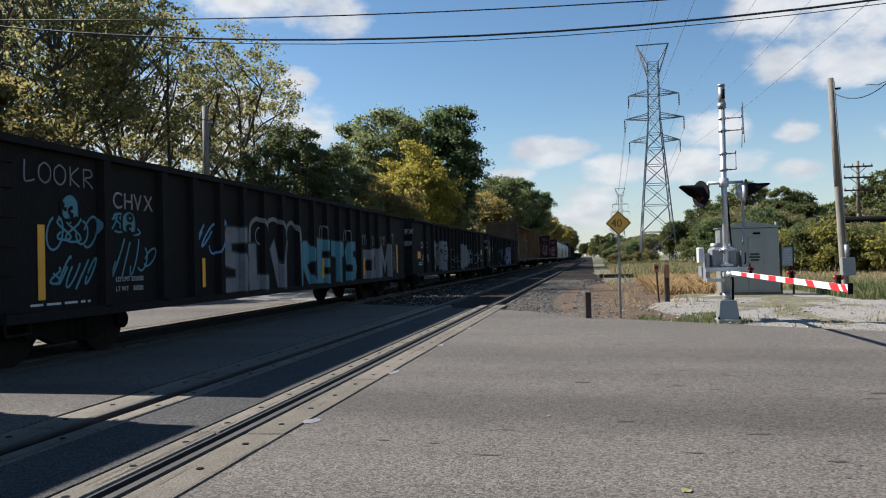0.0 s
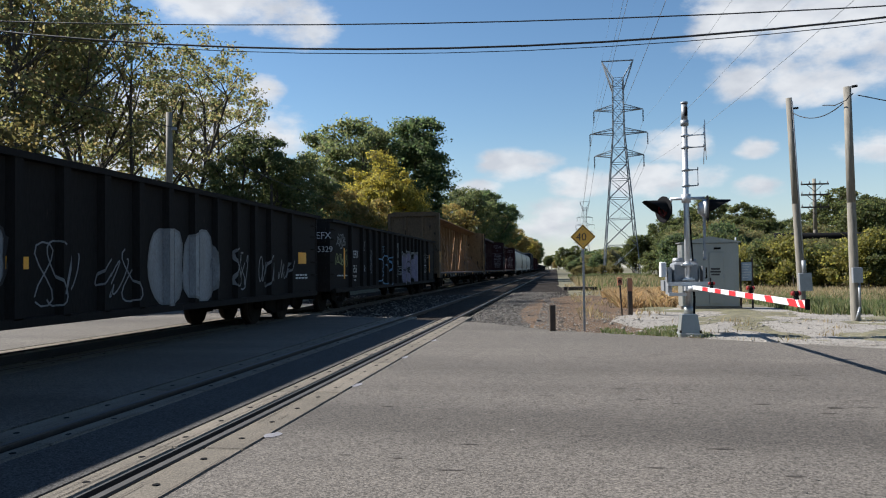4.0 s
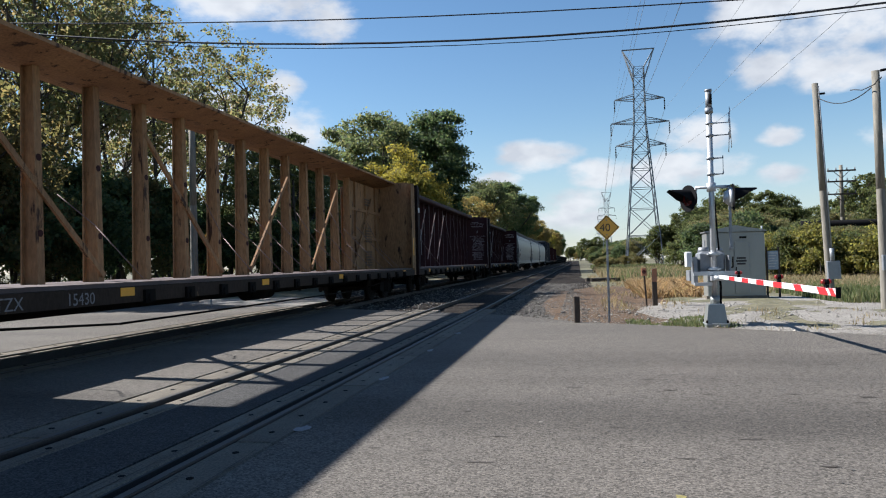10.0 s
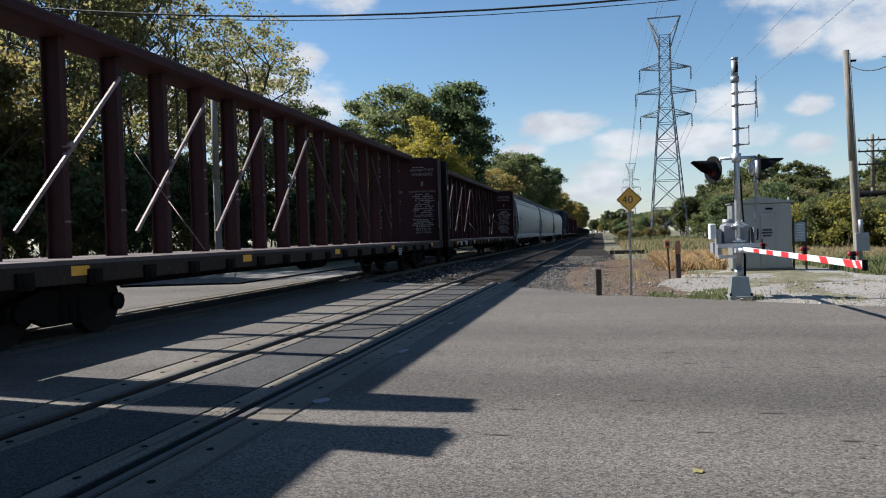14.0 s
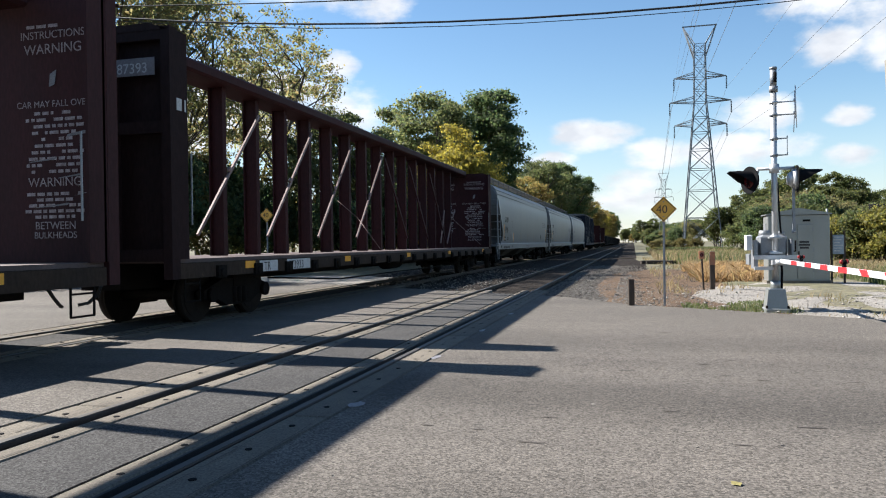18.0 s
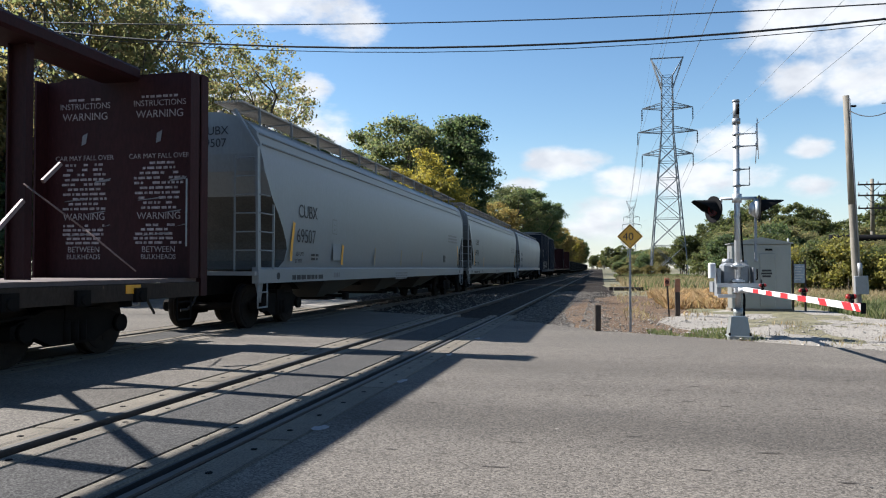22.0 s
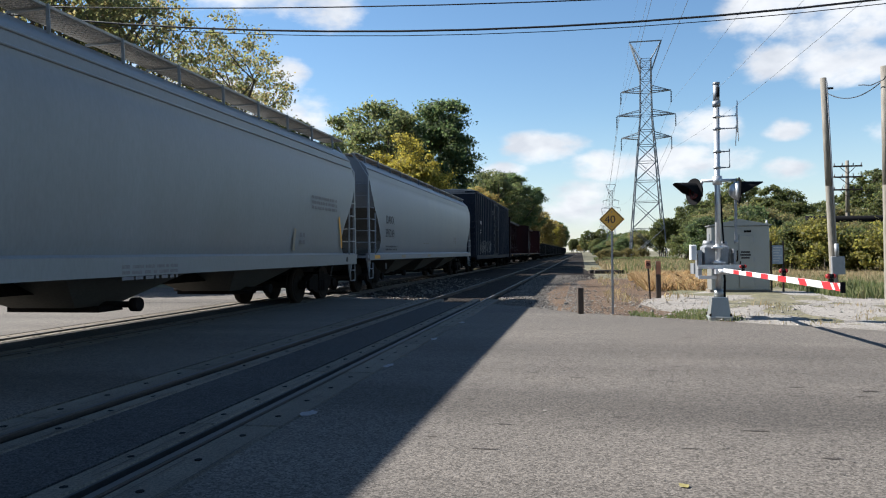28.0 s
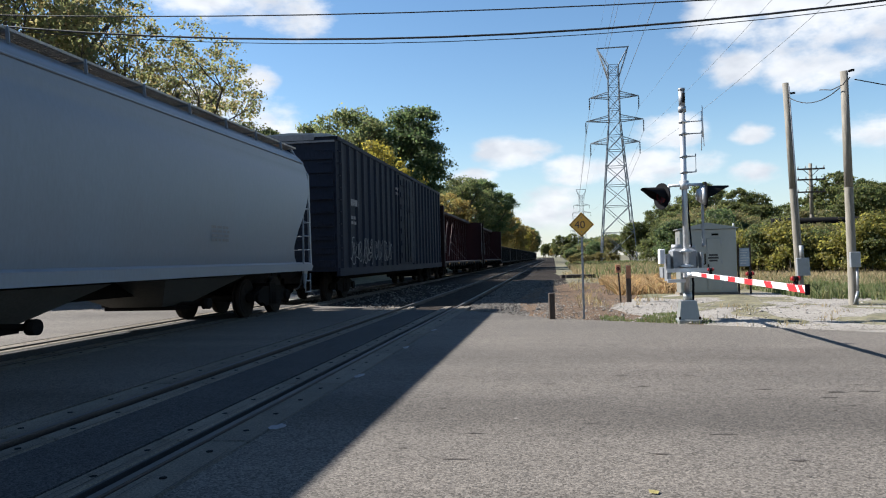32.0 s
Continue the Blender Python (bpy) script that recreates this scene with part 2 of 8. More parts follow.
RUBBER = material("black_rubber", (0.02, 0.02, 0.02), 0.75, fine_amount=0.3)
RAIL = material("rail_steel", (0.062, 0.05, 0.043), 0.7, 0.4, second=(0.04, 0.03, 0.025), scale=3, bump=0.1)
RAIL_TOP = material("polished_rail", (0.075, 0.068, 0.062), 0.6, 0.3, second=(0.045, 0.04, 0.036), scale=2, bump=0.02, fine_amount=0.1)
TIE = material("tie_wood", (0.05, 0.038, 0.029), 0.9, scale=6, fine=40, bump=0.5, objrand=0.25)
STONE = material("ballast_stone", (0.12, 0.105, 0.09), 0.9, scale=3, fine=50, island=((0.05, 0.043, 0.037), (0.11, 0.095, 0.08), (0.19, 0.172, 0.148)), bump=0.3)
PALE_STONE = material("pale_gravel_stone", (0.25, 0.225, 0.195), 0.92, scale=3, fine=50, island=((0.15, 0.132, 0.112), (0.24, 0.218, 0.19), (0.31, 0.285, 0.25)), bump=0.3)
BALLAST = material("ballast_bed", (0.036, 0.03, 0.026), 0.95, second=(0.018, 0.0155, 0.0135), scale=16, amount=0.3, fine=42, fine_amount=0.6, bump=1.0, bump_scale=26, speckle=0.5, speckle_scale=24, spec=0.04)
DIRT = material("dirt", (0.13, 0.088, 0.058), 0.95, spec=0.08, second=(0.075, 0.05, 0.034), scale=1.1, amount=0.5, fine=30, fine_amount=0.4, bump=0.9, wear=(0.18, 0.165, 0.145), wear_scale=14, wear_at=0.62, speckle=0.5, speckle_scale=34)
GRAVEL = material("pale_gravel", (0.25, 0.228, 0.2), 0.95, second=(0.16, 0.143, 0.122), scale=0.9, amount=0.6, fine=60, fine_amount=0.45, bump=0.5, bump_scale=60, speckle=0.3, speckle_scale=75)
GROUND = material("meadow_soil", (0.085, 0.085, 0.042), 0.95, second=(0.125, 0.105, 0.06), scale=0.12, amount=0.4, fine=6, fine_amount=0.4, bump=0.6, speckle=0.3, speckle_scale=3)
GRASS = material("green_grass", (0.08, 0.10, 0.035), 0.7, island=((0.05, 0.075, 0.024), (0.085, 0.105, 0.035), (0.17, 0.15, 0.075)), bump=0, translucent=0.3, fine_amount=0)
DRY_GRASS = material("dry_grass", (0.22, 0.165, 0.09), 0.8, island=((0.11, 0.085, 0.045), (0.21, 0.155, 0.082), (0.29, 0.23, 0.14), (0.14, 0.14, 0.06)), bump=0, translucent=0.3, fine_amount=0)
RUSSET_GRASS = material("russet_weeds", (0.30, 0.2, 0.1), 0.8, island=((0.16, 0.095, 0.05), (0.30, 0.195, 0.095), (0.40, 0.28, 0.15), (0.24, 0.19, 0.09)), bump=0, translucent=0.3, fine_amount=0)
BARK = material("bark", (0.0735, 0.0595, 0.0455), 0.95, second=(0.035, 0.0294, 0.0238), scale=3, streak=5, fine=18, bump=0.8)


def leaves(name, *tones):
    return material(name, tones[0], 0.6, island=tones, amount=0.0, fine_amount=0, bump=0, translucent=0.62, spec=0.3)


LEAF_GREEN = leaves("green_leaves", (0.058, 0.078, 0.034), (0.084, 0.10, 0.042), (0.115, 0.122, 0.05), (0.145, 0.135, 0.058))
# tones kept low: the undergrowth's shaded side is partly put into this colour
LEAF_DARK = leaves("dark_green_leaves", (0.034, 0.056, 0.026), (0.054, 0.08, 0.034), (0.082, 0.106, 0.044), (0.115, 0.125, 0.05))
LEAF_YELLOW = leaves("yellow_leaves", (0.12, 0.115, 0.03), (0.22, 0.18, 0.038), (0.28, 0.225, 0.045), (0.13, 0.13, 0.035))
LEAF_OLIVE = leaves("olive_leaves", (0.042, 0.058, 0.024), (0.066, 0.082, 0.03), (0.095, 0.102, 0.036), (0.13, 0.118, 0.042))
LEAF_GOLD = leaves("golden_olive_leaves", (0.085, 0.095, 0.03), (0.145, 0.135, 0.036), (0.2, 0.165, 0.042), (0.10, 0.105, 0.03))
LEAF_MIX = leaves("turning_leaves", (0.08, 0.092, 0.04), (0.118, 0.125, 0.052), (0.17, 0.145, 0.065), (0.16, 0.108, 0.056))
LEAF_RUST = leaves("dull_brown_leaves", (0.075, 0.075, 0.03), (0.11, 0.092, 0.036), (0.14, 0.10, 0.042), (0.085, 0.088, 0.032))
LEAF_BROWN = leaves("russet_leaves", (0.10, 0.10, 0.036), (0.17, 0.13, 0.045), (0.23, 0.15, 0.055), (0.12, 0.12, 0.04))

GON_BLACK = material("sooty_black_paint", (0.0165, 0.0145, 0.0138), 0.8, spec=0.12, second=(0.0095, 0.0085, 0.0082), scale=1.3, streak=4, fine=30, wear=(0.045, 0.032, 0.026), wear_scale=4.5, wear_at=0.66, bump=0.1)
TAN = material("faded_tan_paint", (0.33, 0.19, 0.092), 0.75, spec=0.2, second=(0.19, 0.10, 0.05), scale=1.3, streak=4, fine=25, wear=(0.045, 0.024, 0.016), wear_scale=4.0, wear_at=0.57, bump=0.12)
# front bulkhead paints: the end's shade is mixed into both colours
TAN_GRIMY_SHADED = material("grimy_shaded_tan_paint", (0.14, 0.095, 0.058), 0.8, spec=0.15, second=(0.08, 0.055, 0.036), scale=1.1, streak=3, fine=25, wear=(0.03, 0.022, 0.016), wear_scale=4.5, wear_at=0.58, bump=0.12)
MAROON_SHADED = material("shaded_maroon_paint", (0.024, 0.012, 0.012), 0.75, spec=0.12, second=(0.014, 0.008, 0.008), scale=1.2, streak=3, fine=25, wear=(0.05, 0.03, 0.025), wear_scale=6, wear_at=0.68, bump=0.1)
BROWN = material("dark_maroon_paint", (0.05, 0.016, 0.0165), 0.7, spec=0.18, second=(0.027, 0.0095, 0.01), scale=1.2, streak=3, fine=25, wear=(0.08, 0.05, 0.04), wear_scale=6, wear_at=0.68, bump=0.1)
OXIDE = material("oxide_red_paint", (0.038, 0.0095, 0.0105), 0.65, spec=0.15, second=(0.021, 0.0065, 0.007), scale=1.0, streak=3, fine=25, wear=(0.10, 0.055, 0.04), wear_scale=6, wear_at=0.69, bump=0.08)
DECK = material("worn_steel_deck", (0.12, 0.085, 0.078), 0.75, 0.1, second=(0.06, 0.04, 0.036), scale=1.5, bump=0.15)
HOPPER = material("pale_grey_paint", (0.205, 0.218, 0.227), 0.42, second=(0.165, 0.174, 0.18), scale=0.7, streak=3, fine=20, fine_amount=0.06, wear=(0.19, 0.17, 0.15), wear_scale=7, wear_at=0.73, bump=0.02)
HOPPER_B = material("cool_grey_paint", (0.168, 0.192, 0.225), 0.42, second=(0.145, 0.163, 0.19), scale=0.6, streak=3, fine=20, fine_amount=0.05, wear=(0.18, 0.16, 0.145), wear_scale=7, wear_at=0.75, bump=0.02)
DARK_SILL = material("grimy_brown_sill", (0.045, 0.03, 0.021), 0.8, second=(0.025, 0.018, 0.014), scale=1.5, streak=2, fine=25, wear=(0.16, 0.10, 0.06), wear_scale=5, wear_at=0.64, bump=0.1, spec=0.15)
GRIME = material("road_grime_grey", (0.085, 0.078, 0.068), 0.8, second=(0.05, 0.046, 0.04), scale=1.4, fine=25, bump=0.08)
GALV_WALK = material("galvanised_grating", (0.40, 0.37, 0.33), 0.6, 0.5, second=(0.26, 0.24, 0.21), scale=3, bump=0.1)
NAVY = material("navy_blue_paint", (0.015, 0.019, 0.032), 0.65, spec=0.15, second=(0.009, 0.0115, 0.02), scale=0.9, streak=3, fine=20, wear=(0.07, 0.05, 0.045), wear_scale=5, wear_at=0.7, bump=0.05)
TRUCK = material("bogie_iron", (0.008, 0.007, 0.0066), 0.9, 0.0, second=(0.013, 0.0105, 0.009), scale=4, bump=0.2, spec=0.06)
WHEEL = material("wheel_steel", (0.014, 0.0115, 0.010), 0.8, 0.0, second=(0.021, 0.016, 0.013), scale=5, bump=0.1, spec=0.08)
BRACE = material("bare_steel_brace", (0.22, 0.165, 0.155), 0.55, 0.3, second=(0.12, 0.07, 0.065), scale=3, bump=0.05)
YELLOW = material("reflective_yellow", (0.80, 0.36, 0.02), 0.5, second=(0.66, 0.29, 0.02), scale=3, fine_amount=0.08, bump=0)
FADED_YELLOW = material("faded_reflective_yellow", (0.30, 0.225, 0.13), 0.6, second=(0.22, 0.20, 0.17), scale=6, bump=0)
WHITE_INK = material("white_stencil", (0.52, 0.53, 0.53), 0.6, second=(0.36, 0.36, 0.36), scale=9, bump=0)
BLACK_INK = material("black_stencil", (0.02, 0.02, 0.024), 0.6, scale=9, bump=0)
NAVY_INK = material("navy_stencil", (0.014, 0.018, 0.03), 0.6, second=(0.045, 0.055, 0.08), scale=9, bump=0)
GREY_INK = material("faded_stencil", (0.20, 0.19, 0.20), 0.6, scale=9, bump=0)
PINK_INK = material("weathered_white_stencil", (0.44, 0.38, 0.38), 0.65, second=(0.10, 0.06, 0.06), scale=14, bump=0)
RUST_INK = material("weathered_brown_stencil", (0.10, 0.06, 0.035), 0.7, scale=12, bump=0)
SPRAY_TEAL = material("teal_spray_paint", (0.055, 0.19, 0.23), 0.6, second=(0.05, 0.18, 0.24), scale=5, bump=0)
SPRAY_BLUE = material("blue_spray_paint", (0.07, 0.17, 0.33), 0.5, second=(0.10, 0.26, 0.42), scale=5, bump=0)
SPRAY_WHITE = material("white_spray_paint", (0.19, 0.195, 0.205), 0.65, second=(0.10, 0.104, 0.11), scale=3, bump=0)
SPRAY_SILVER = material("silver_spray_paint", (0.23, 0.24, 0.26), 0.5, second=(0.11, 0.115, 0.125), scale=2.2, streak=3, wear=(0.05, 0.05, 0.055), wear_scale=6, wear_at=0.62, bump=0)
SPRAY_LILAC = material("lilac_spray_paint", (0.22, 0.21, 0.30), 0.6, second=(0.12, 0.115, 0.18), scale=3, bump=0)
SPRAY_LIME = material("olive_spray_paint", (0.20, 0.22, 0.07), 0.55, scale=4, bump=0)
SPRAY_GREY = material("grey_spray_paint", (0.17, 0.175, 0.185), 0.55, scale=4, bump=0)
ALU = material("aluminium_paint", (0.496, 0.504, 0.512), 0.42, 0.55, second=(0.416, 0.424, 0.432), scale=5, fine_amount=0.06, bump=0.04)
GALV = material("galvanised_steel", (0.264, 0.276, 0.288), 0.5, 0.45, second=(0.2, 0.208, 0.22), scale=7, fine_amount=0.1, bump=0.05)
CABINET = material("bungalow_grey", (0.27, 0.28, 0.27), 0.4, 0.45, second=(0.205, 0.213, 0.205), scale=1.2, streak=3, fine_amount=0.06, bump=0.03)
BLACKTOP = material("signal_black", (0.012, 0.012, 0.013), 0.9, spec=0.05, fine_amount=0.1, bump=0.05)
LENS = material("red_lens", (0.075, 0.007, 0.007), 0.25, fine_amount=0.05, bump=0)
LAMP_RED = material("red_lamp_lens", (0.27, 0.014, 0.012), 0.3, fine_amount=0.05, bump=0)
RED_TAPE = material("red_reflective_tape", (0.46, 0.022, 0.028), 0.45, second=(0.38, 0.02, 0.025), scale=6, fine_amount=0.08, bump=0)
WHITE_TAPE = material("white_reflective_tape", (0.62, 0.62, 0.61), 0.5, second=(0.5, 0.5, 0.5), scale=6, fine_amount=0.06, bump=0)
SIGN_YELLOW = material("sign_yellow", (0.80, 0.41, 0.05), 0.5, second=(0.72, 0.36, 0.045), scale=5, fine_amount=0.06, bump=0)
SIGN_BLUE = material("sign_blue", (0.30, 0.36, 0.42), 0.5, scale=5, fine_amount=0.06, bump=0)
POLE_WOOD = material("weathered_pole_wood", (0.21, 0.19, 0.155), 0.9, second=(0.12, 0.108, 0.09), scale=2, streak=8, fine=22, bump=0.5)
POST_WOOD = material("stained_post_wood", (0.068, 0.048, 0.0336), 0.9, second=(0.04, 0.0288, 0.0224), scale=4, streak=4, fine=22, bump=0.5)
ORANGE_WOOD = material("orange_marker_paint", (0.40, 0.15, 0.07), 0.75, second=(0.25, 0.12, 0.07), scale=6, streak=3, bump=0.2)
LATTICE = material("tower_steel", (0.17, 0.19, 0.21), 0.55, 0.4, second=(0.168, 0.1785, 0.189), scale=0.6, bump=0)
CABLE = material("black_cable", (0.012, 0.012, 0.014), 0.6, fine_amount=0.1, bump=0)
CONDUCTOR = material("conductor", (0.25, 0.26, 0.28), 0.5, 0.4, fine_amount=0.1, bump=0)
BRIGHT_LEAF = material("fallen_leaf", (0.26, 0.22, 0.075), 0.7, bump=0)

# ---- mesh helpers ----


class Shape:
    """Collects vertices and faces of one mesh."""

    def __init__(self):
        self.v, self.f, self.smooth = [], [], []

    def add(self, verts, faces, smooth=False):
        n = len(self.v)
        self.v += [tuple(p) for p in verts]
        self.f += [tuple(i + n for i in f) for f in faces]
        self.smooth += [smooth] * len(faces)
        return self

    def box(self, x0, x1, y0, y1, z0, z1, m=None):
        p = [Vector((x, y, z)) for z in (z0, z1) for y in (y0, y1) for x in (x0, x1)]
        if m is not None:
            p = [m @ q for q in p]
        return self.add(p, ((0, 2, 3, 1), (4, 5, 7, 6), (0, 1, 5, 4), (2, 6, 7, 3), (0, 4, 6, 2), (1, 3, 7, 5)))

    def chamfer(self, x0, x1, y0, y1, z0, z1, c=0.01):
        """A box whose upper edges and upright corners are broken."""
        rings = []
        for z, k in ((z0, 0.0), (z1 - c, 0.0), (z1, c)):
            a, b, d, e = x0 + k, x1 - k, y0 + k, y1 - k
            rings.append([(a + c, d, z), (b - c, d, z), (b, d + c, z), (b, e - c, z), (b - c, e, z), (a + c, e, z), (a, e - c, z), (a, d + c, z)])
        verts = [p for r in rings for p in r]
        faces = [tuple(range(7, -1, -1)), tuple(range(16, 24))]
        for k in (0, 8):
            faces += [(k + i, k + (i + 1) % 8, k + 8 + (i + 1) % 8, k + 8 + i) for i in range(8)]
        return self.add(verts, faces)

    def tube(self, p0, p1, r0, r1=None, n=8, caps=True, smooth=True):
        p0, p1 = Vector(p0), Vector(p1)
        r1 = r0 if r1 is None else r1
        q = (p1 - p0).to_track_quat("Z", "Y")
        ring = [q @ Vector((math.cos(2 * math.pi * i / n), math.sin(2 * math.pi * i / n), 0)) for i in range(n)]
        self.add([p0 + r0 * d for d in ring] + [p1 + r1 * d for d in ring], [(i, (i + 1) % n, n + (i + 1) % n, n + i) for i in range(n)], smooth)
        if caps:
            k = len(self.v) - 2 * n
            self.f += [tuple(range(k + n - 1, k - 1, -1)), tuple(range(k + n, k + 2 * n))]
            self.smooth += [False, False]
        return self

    def path(self, pts, r, n=6):
        for a, b in zip(pts[:-1], pts[1:]):
            self.tube(a, b, r, n=n)
        return self

    def beam(self, p0, p1, w, h, up=(0, 0, 1)):
        """A rectangular bar from p0 to p1."""
        p0, p1 = Vector(p0), Vector(p1)
        d = (p1 - p0).normalized()
        s = d.cross(Vector(up))
        s = (s if s.length > 1e-4 else d.cross(Vector((1, 0, 0)))).normalized()
        u = s.cross(d)
        c = [s * (a * w / 2) + u * (b * h / 2) for a, b in ((-1, -1), (1, -1), (1, 1), (-1, 1))]
        return self.add([p0 + k for k in c] + [p1 + k for k in c], ((3, 2, 1, 0), (4, 5, 6, 7), (0, 1, 5, 4), (1, 2, 6, 5), (2, 3, 7, 6), (3, 0, 4, 7)))

    def prism(self, poly, y0, y1, axis="y"):
        """A polygon of (a, b) extruded: along y (a = x, b = z), along x (a = y, b = z) or along z (a = x, b = y)."""
        def place(a, b, t):
            return {"y": (a, t, b), "x": (t, a, b), "z": (a, b, t)}[axis]
        n = len(poly)
        area = sum(poly[i][0] * poly[(i + 1) % n][1] - poly[(i + 1) % n][0] * poly[i][1] for i in range(n))
        if (area > 0) == (axis == "y"):
            poly = poly[::-1]
        verts = [place(a, b, y0) for a, b in poly] + [place(a, b, y1) for a, b in poly]
        return self.add(verts, [tuple(range(n - 1, -1, -1)), tuple(range(n, 2 * n))] + [(i, (i + 1) % n, n + (i + 1) % n, n + i) for i in range(n)])

    def disc(self, c, axis, r, depth, n=20):
        c, axis = Vector(c), Vector(axis).normalized()
        return self.tube(c - axis * depth / 2, c + axis * depth / 2, r, n=n)

    def mesh(self, name, mat):
        me = bpy.data.meshes.new(name)
        me.from_pydata(self.v, [], self.f)
        me.polygons.foreach_set("use_smooth", self.smooth)
        me.materials.append(mat)
        me.update()
        return me


def part(name, shape, mat, parent=None, label="", m=None):
    ob = new(name, shape.mesh(name, mat) if isinstance(shape, Shape) else shape)
    ob.parent = parent
    if m is not None:
        ob.matrix_basis = m
    if label:
        ob["label"] = label
    return ob


def thing(name, label, category, m=None, group="", kind=""):
    ob = new(name)
    ob.empty_display_size = 0.2
    if m is not None:
        ob.matrix_basis = m
    return tagged(ob, label, category, group, kind)


def setting(name, shape, mat, label="", category=""):
    return tagged(part(name, shape, mat), label, category, kind="structure")


def cards(name, centres, size, mat, rng, stretch=1.5, out=None):
    """Many small leaf blades as one mesh; where out is given, each blade faces roughly that way."""
    n = len(centres)
    a = rng.normal(size=(n, 3))
    if out is not None:
        face = out + rng.normal(size=(n, 3)) * 0.55
        face /= np.linalg.norm(face, axis=1)[:, None] + 1e-9
        a -= (a * face).sum(1)[:, None] * face
    a /= np.linalg.norm(a, axis=1)[:, None] + 1e-9
    b = np.cross(a, face if out is not None else rng.normal(size=(n, 3)))
    b /= np.linalg.norm(b, axis=1)[:, None] + 1e-9
    s = (size * rng.uniform(0.6, 1.35, n))[:, None]
    v = np.stack([centres - a * s * stretch * 0.5, centres + b * s * 0.5, centres + a * s * stretch * 0.5, centres - b * s * 0.5], 1).reshape(-1, 3)
    me = bpy.data.meshes.new(name)
    me.vertices.add(4 * n)
    me.vertices.foreach_set("co", v.ravel())
    me.loops.add(4 * n)
    me.loops.foreach_set("vertex_index", np.arange(4 * n, dtype=np.int32))
    me.polygons.add(n)
    me.polygons.foreach_set("loop_start", np.arange(0, 4 * n, 4, dtype=np.int32))
    me.materials.append(mat)
    me.update()
    me.validate()
    return me


def lettering(text, height, mat, name="stencil", spacing=1.0):
    """Flat letters as a mesh in the xy plane, origin at the lower left, cap height as given."""
    cu = bpy.data.curves.new(name, "FONT")
    cu.body, cu.size, cu.space_character, cu.extrude = text, height / 0.7, spacing, 0.001
    tmp = bpy.data.objects.new(name, cu)
    scene.collection.objects.link(tmp)
    dg = bpy.context.evaluated_depsgraph_get()
    me = bpy.data.meshes.new_from_object(tmp.evaluated_get(dg))
    bpy.data.objects.remove(tmp)
    me.materials.clear()
    me.materials.append(mat)
    return me


# letters on a side that faces +x read along +y; on an end that faces -y they read along +x
def on_side(x, y, z):
    return pose(x, y, z, 90, 0, 90)


def on_end(x, y, z):
    return pose(x, y, z, 90, 0, 0)

# ---- plan ----
NEAR_TRACK, FAR_TRACK, RAIL_Z = -3.338, -8.1, 0.0    # track centres and the far track's rail level
GAUGE = 1.435


def lift(x):
    """Height of the crossing's surface: level from track to track."""
    return RAIL_Z * min(max((-4.7 - x) / 2.1, 0.0), 1.0)


def road_edge(x):
    """The far edge of the road, which runs askew to the tracks."""
    if x > -0.1:
        return 15.3 - 0.66 * (x + 0.1) if x < 5 else 11.93 - 0.36 * (x - 5)
    if x > -1.8:
        return 15.3 - 1.35 * (x + 0.1)
    return 17.6 - 0.62 * (x + 1.8)


def strip(shape, x0, x1, ya, yb, dz=0.0, nx=1, ny=14, thick=0.12):
    """A paved strip between x0 and x1 from ya(x) to yb(x), that follows the crossing's rise."""
    rows = []
    for i in range(nx + 1):
        x = x0 + (x1 - x0) * i / nx
        a, b = ya(x), yb(x)
        rows.append([(x, a + (b - a) * j / ny, lift(x) + dz) for j in range(ny + 1)])
    n = len(shape.v)
    verts = [p for r in rows for p in r]
    m = ny + 1
    faces = [(i * m + j, (i + 1) * m + j, (i + 1) * m + j + 1, i * m + j + 1) for i in range(nx) for j in range(ny)]
    shape.add(verts, faces)
    for i in range(nx):
        a, b = rows[i][-1], rows[i + 1][-1]
        shape.add([a, b, (b[0], b[1], b[2] - thick), (a[0], a[1], a[2] - thick)], ((0, 1, 2, 3),))
    for r, flip in ((rows[0], 0), (rows[-1], 1)):
        for a, b in zip(r[:-1], r[1:]):
            q = [a, b, (b[0], b[1], b[2] - thick), (a[0], a[1], a[2] - thick)]
            shape.add(q if not flip else q[::-1], ((0, 1, 2, 3),))
    return shape


near_edge = lambda x: -14.0 - 0.36 * x


def build_ground():
    rng = np.random.default_rng(3)
    s = Shape()
    xs = sorted(set([-1500, -600, -250, -120, -60, -40, -30, -24, -20, -16] + list(np.arange(-13, 14.1, 1.0)) + [16, 20, 26, 34, 45, 60, 120, 250, 600, 1500]))
    ys = sorted(set([-1500, -500, -200, -80, -40] + list(np.arange(-24, 48.1, 1.5)) + [52, 60, 70, 85, 100, 130, 170, 220, 300, 420, 600, 900, 1500, 2500]))
    def z(x, y):
        rough = 0.05 * noise.noise((x * 0.5, y * 0.5, 1)) if abs(x) < 40 and abs(y) < 100 else 0.0
        base = -0.10 + 0.07 * (1 if x > 2 and y > road_edge(x) + 0.6 else 0)
        if y < road_edge(x) + 0.6 and y > near_edge(x) - 0.6:
            return -0.16
        if -14 < x < 2 and 12 < y < 60:
            base -= 0.09
        return base + rough
    s.add([(x, y, z(x, y)) for x in xs for y in ys], [(i * len(ys) + j, (i + 1) * len(ys) + j, (i + 1) * len(ys) + j + 1, i * len(ys) + j + 1) for i in range(len(xs) - 1) for j in range(len(ys) - 1)], True)
    setting("ground", s, GROUND, "rough meadow ground with soil and dry grass", "ground")


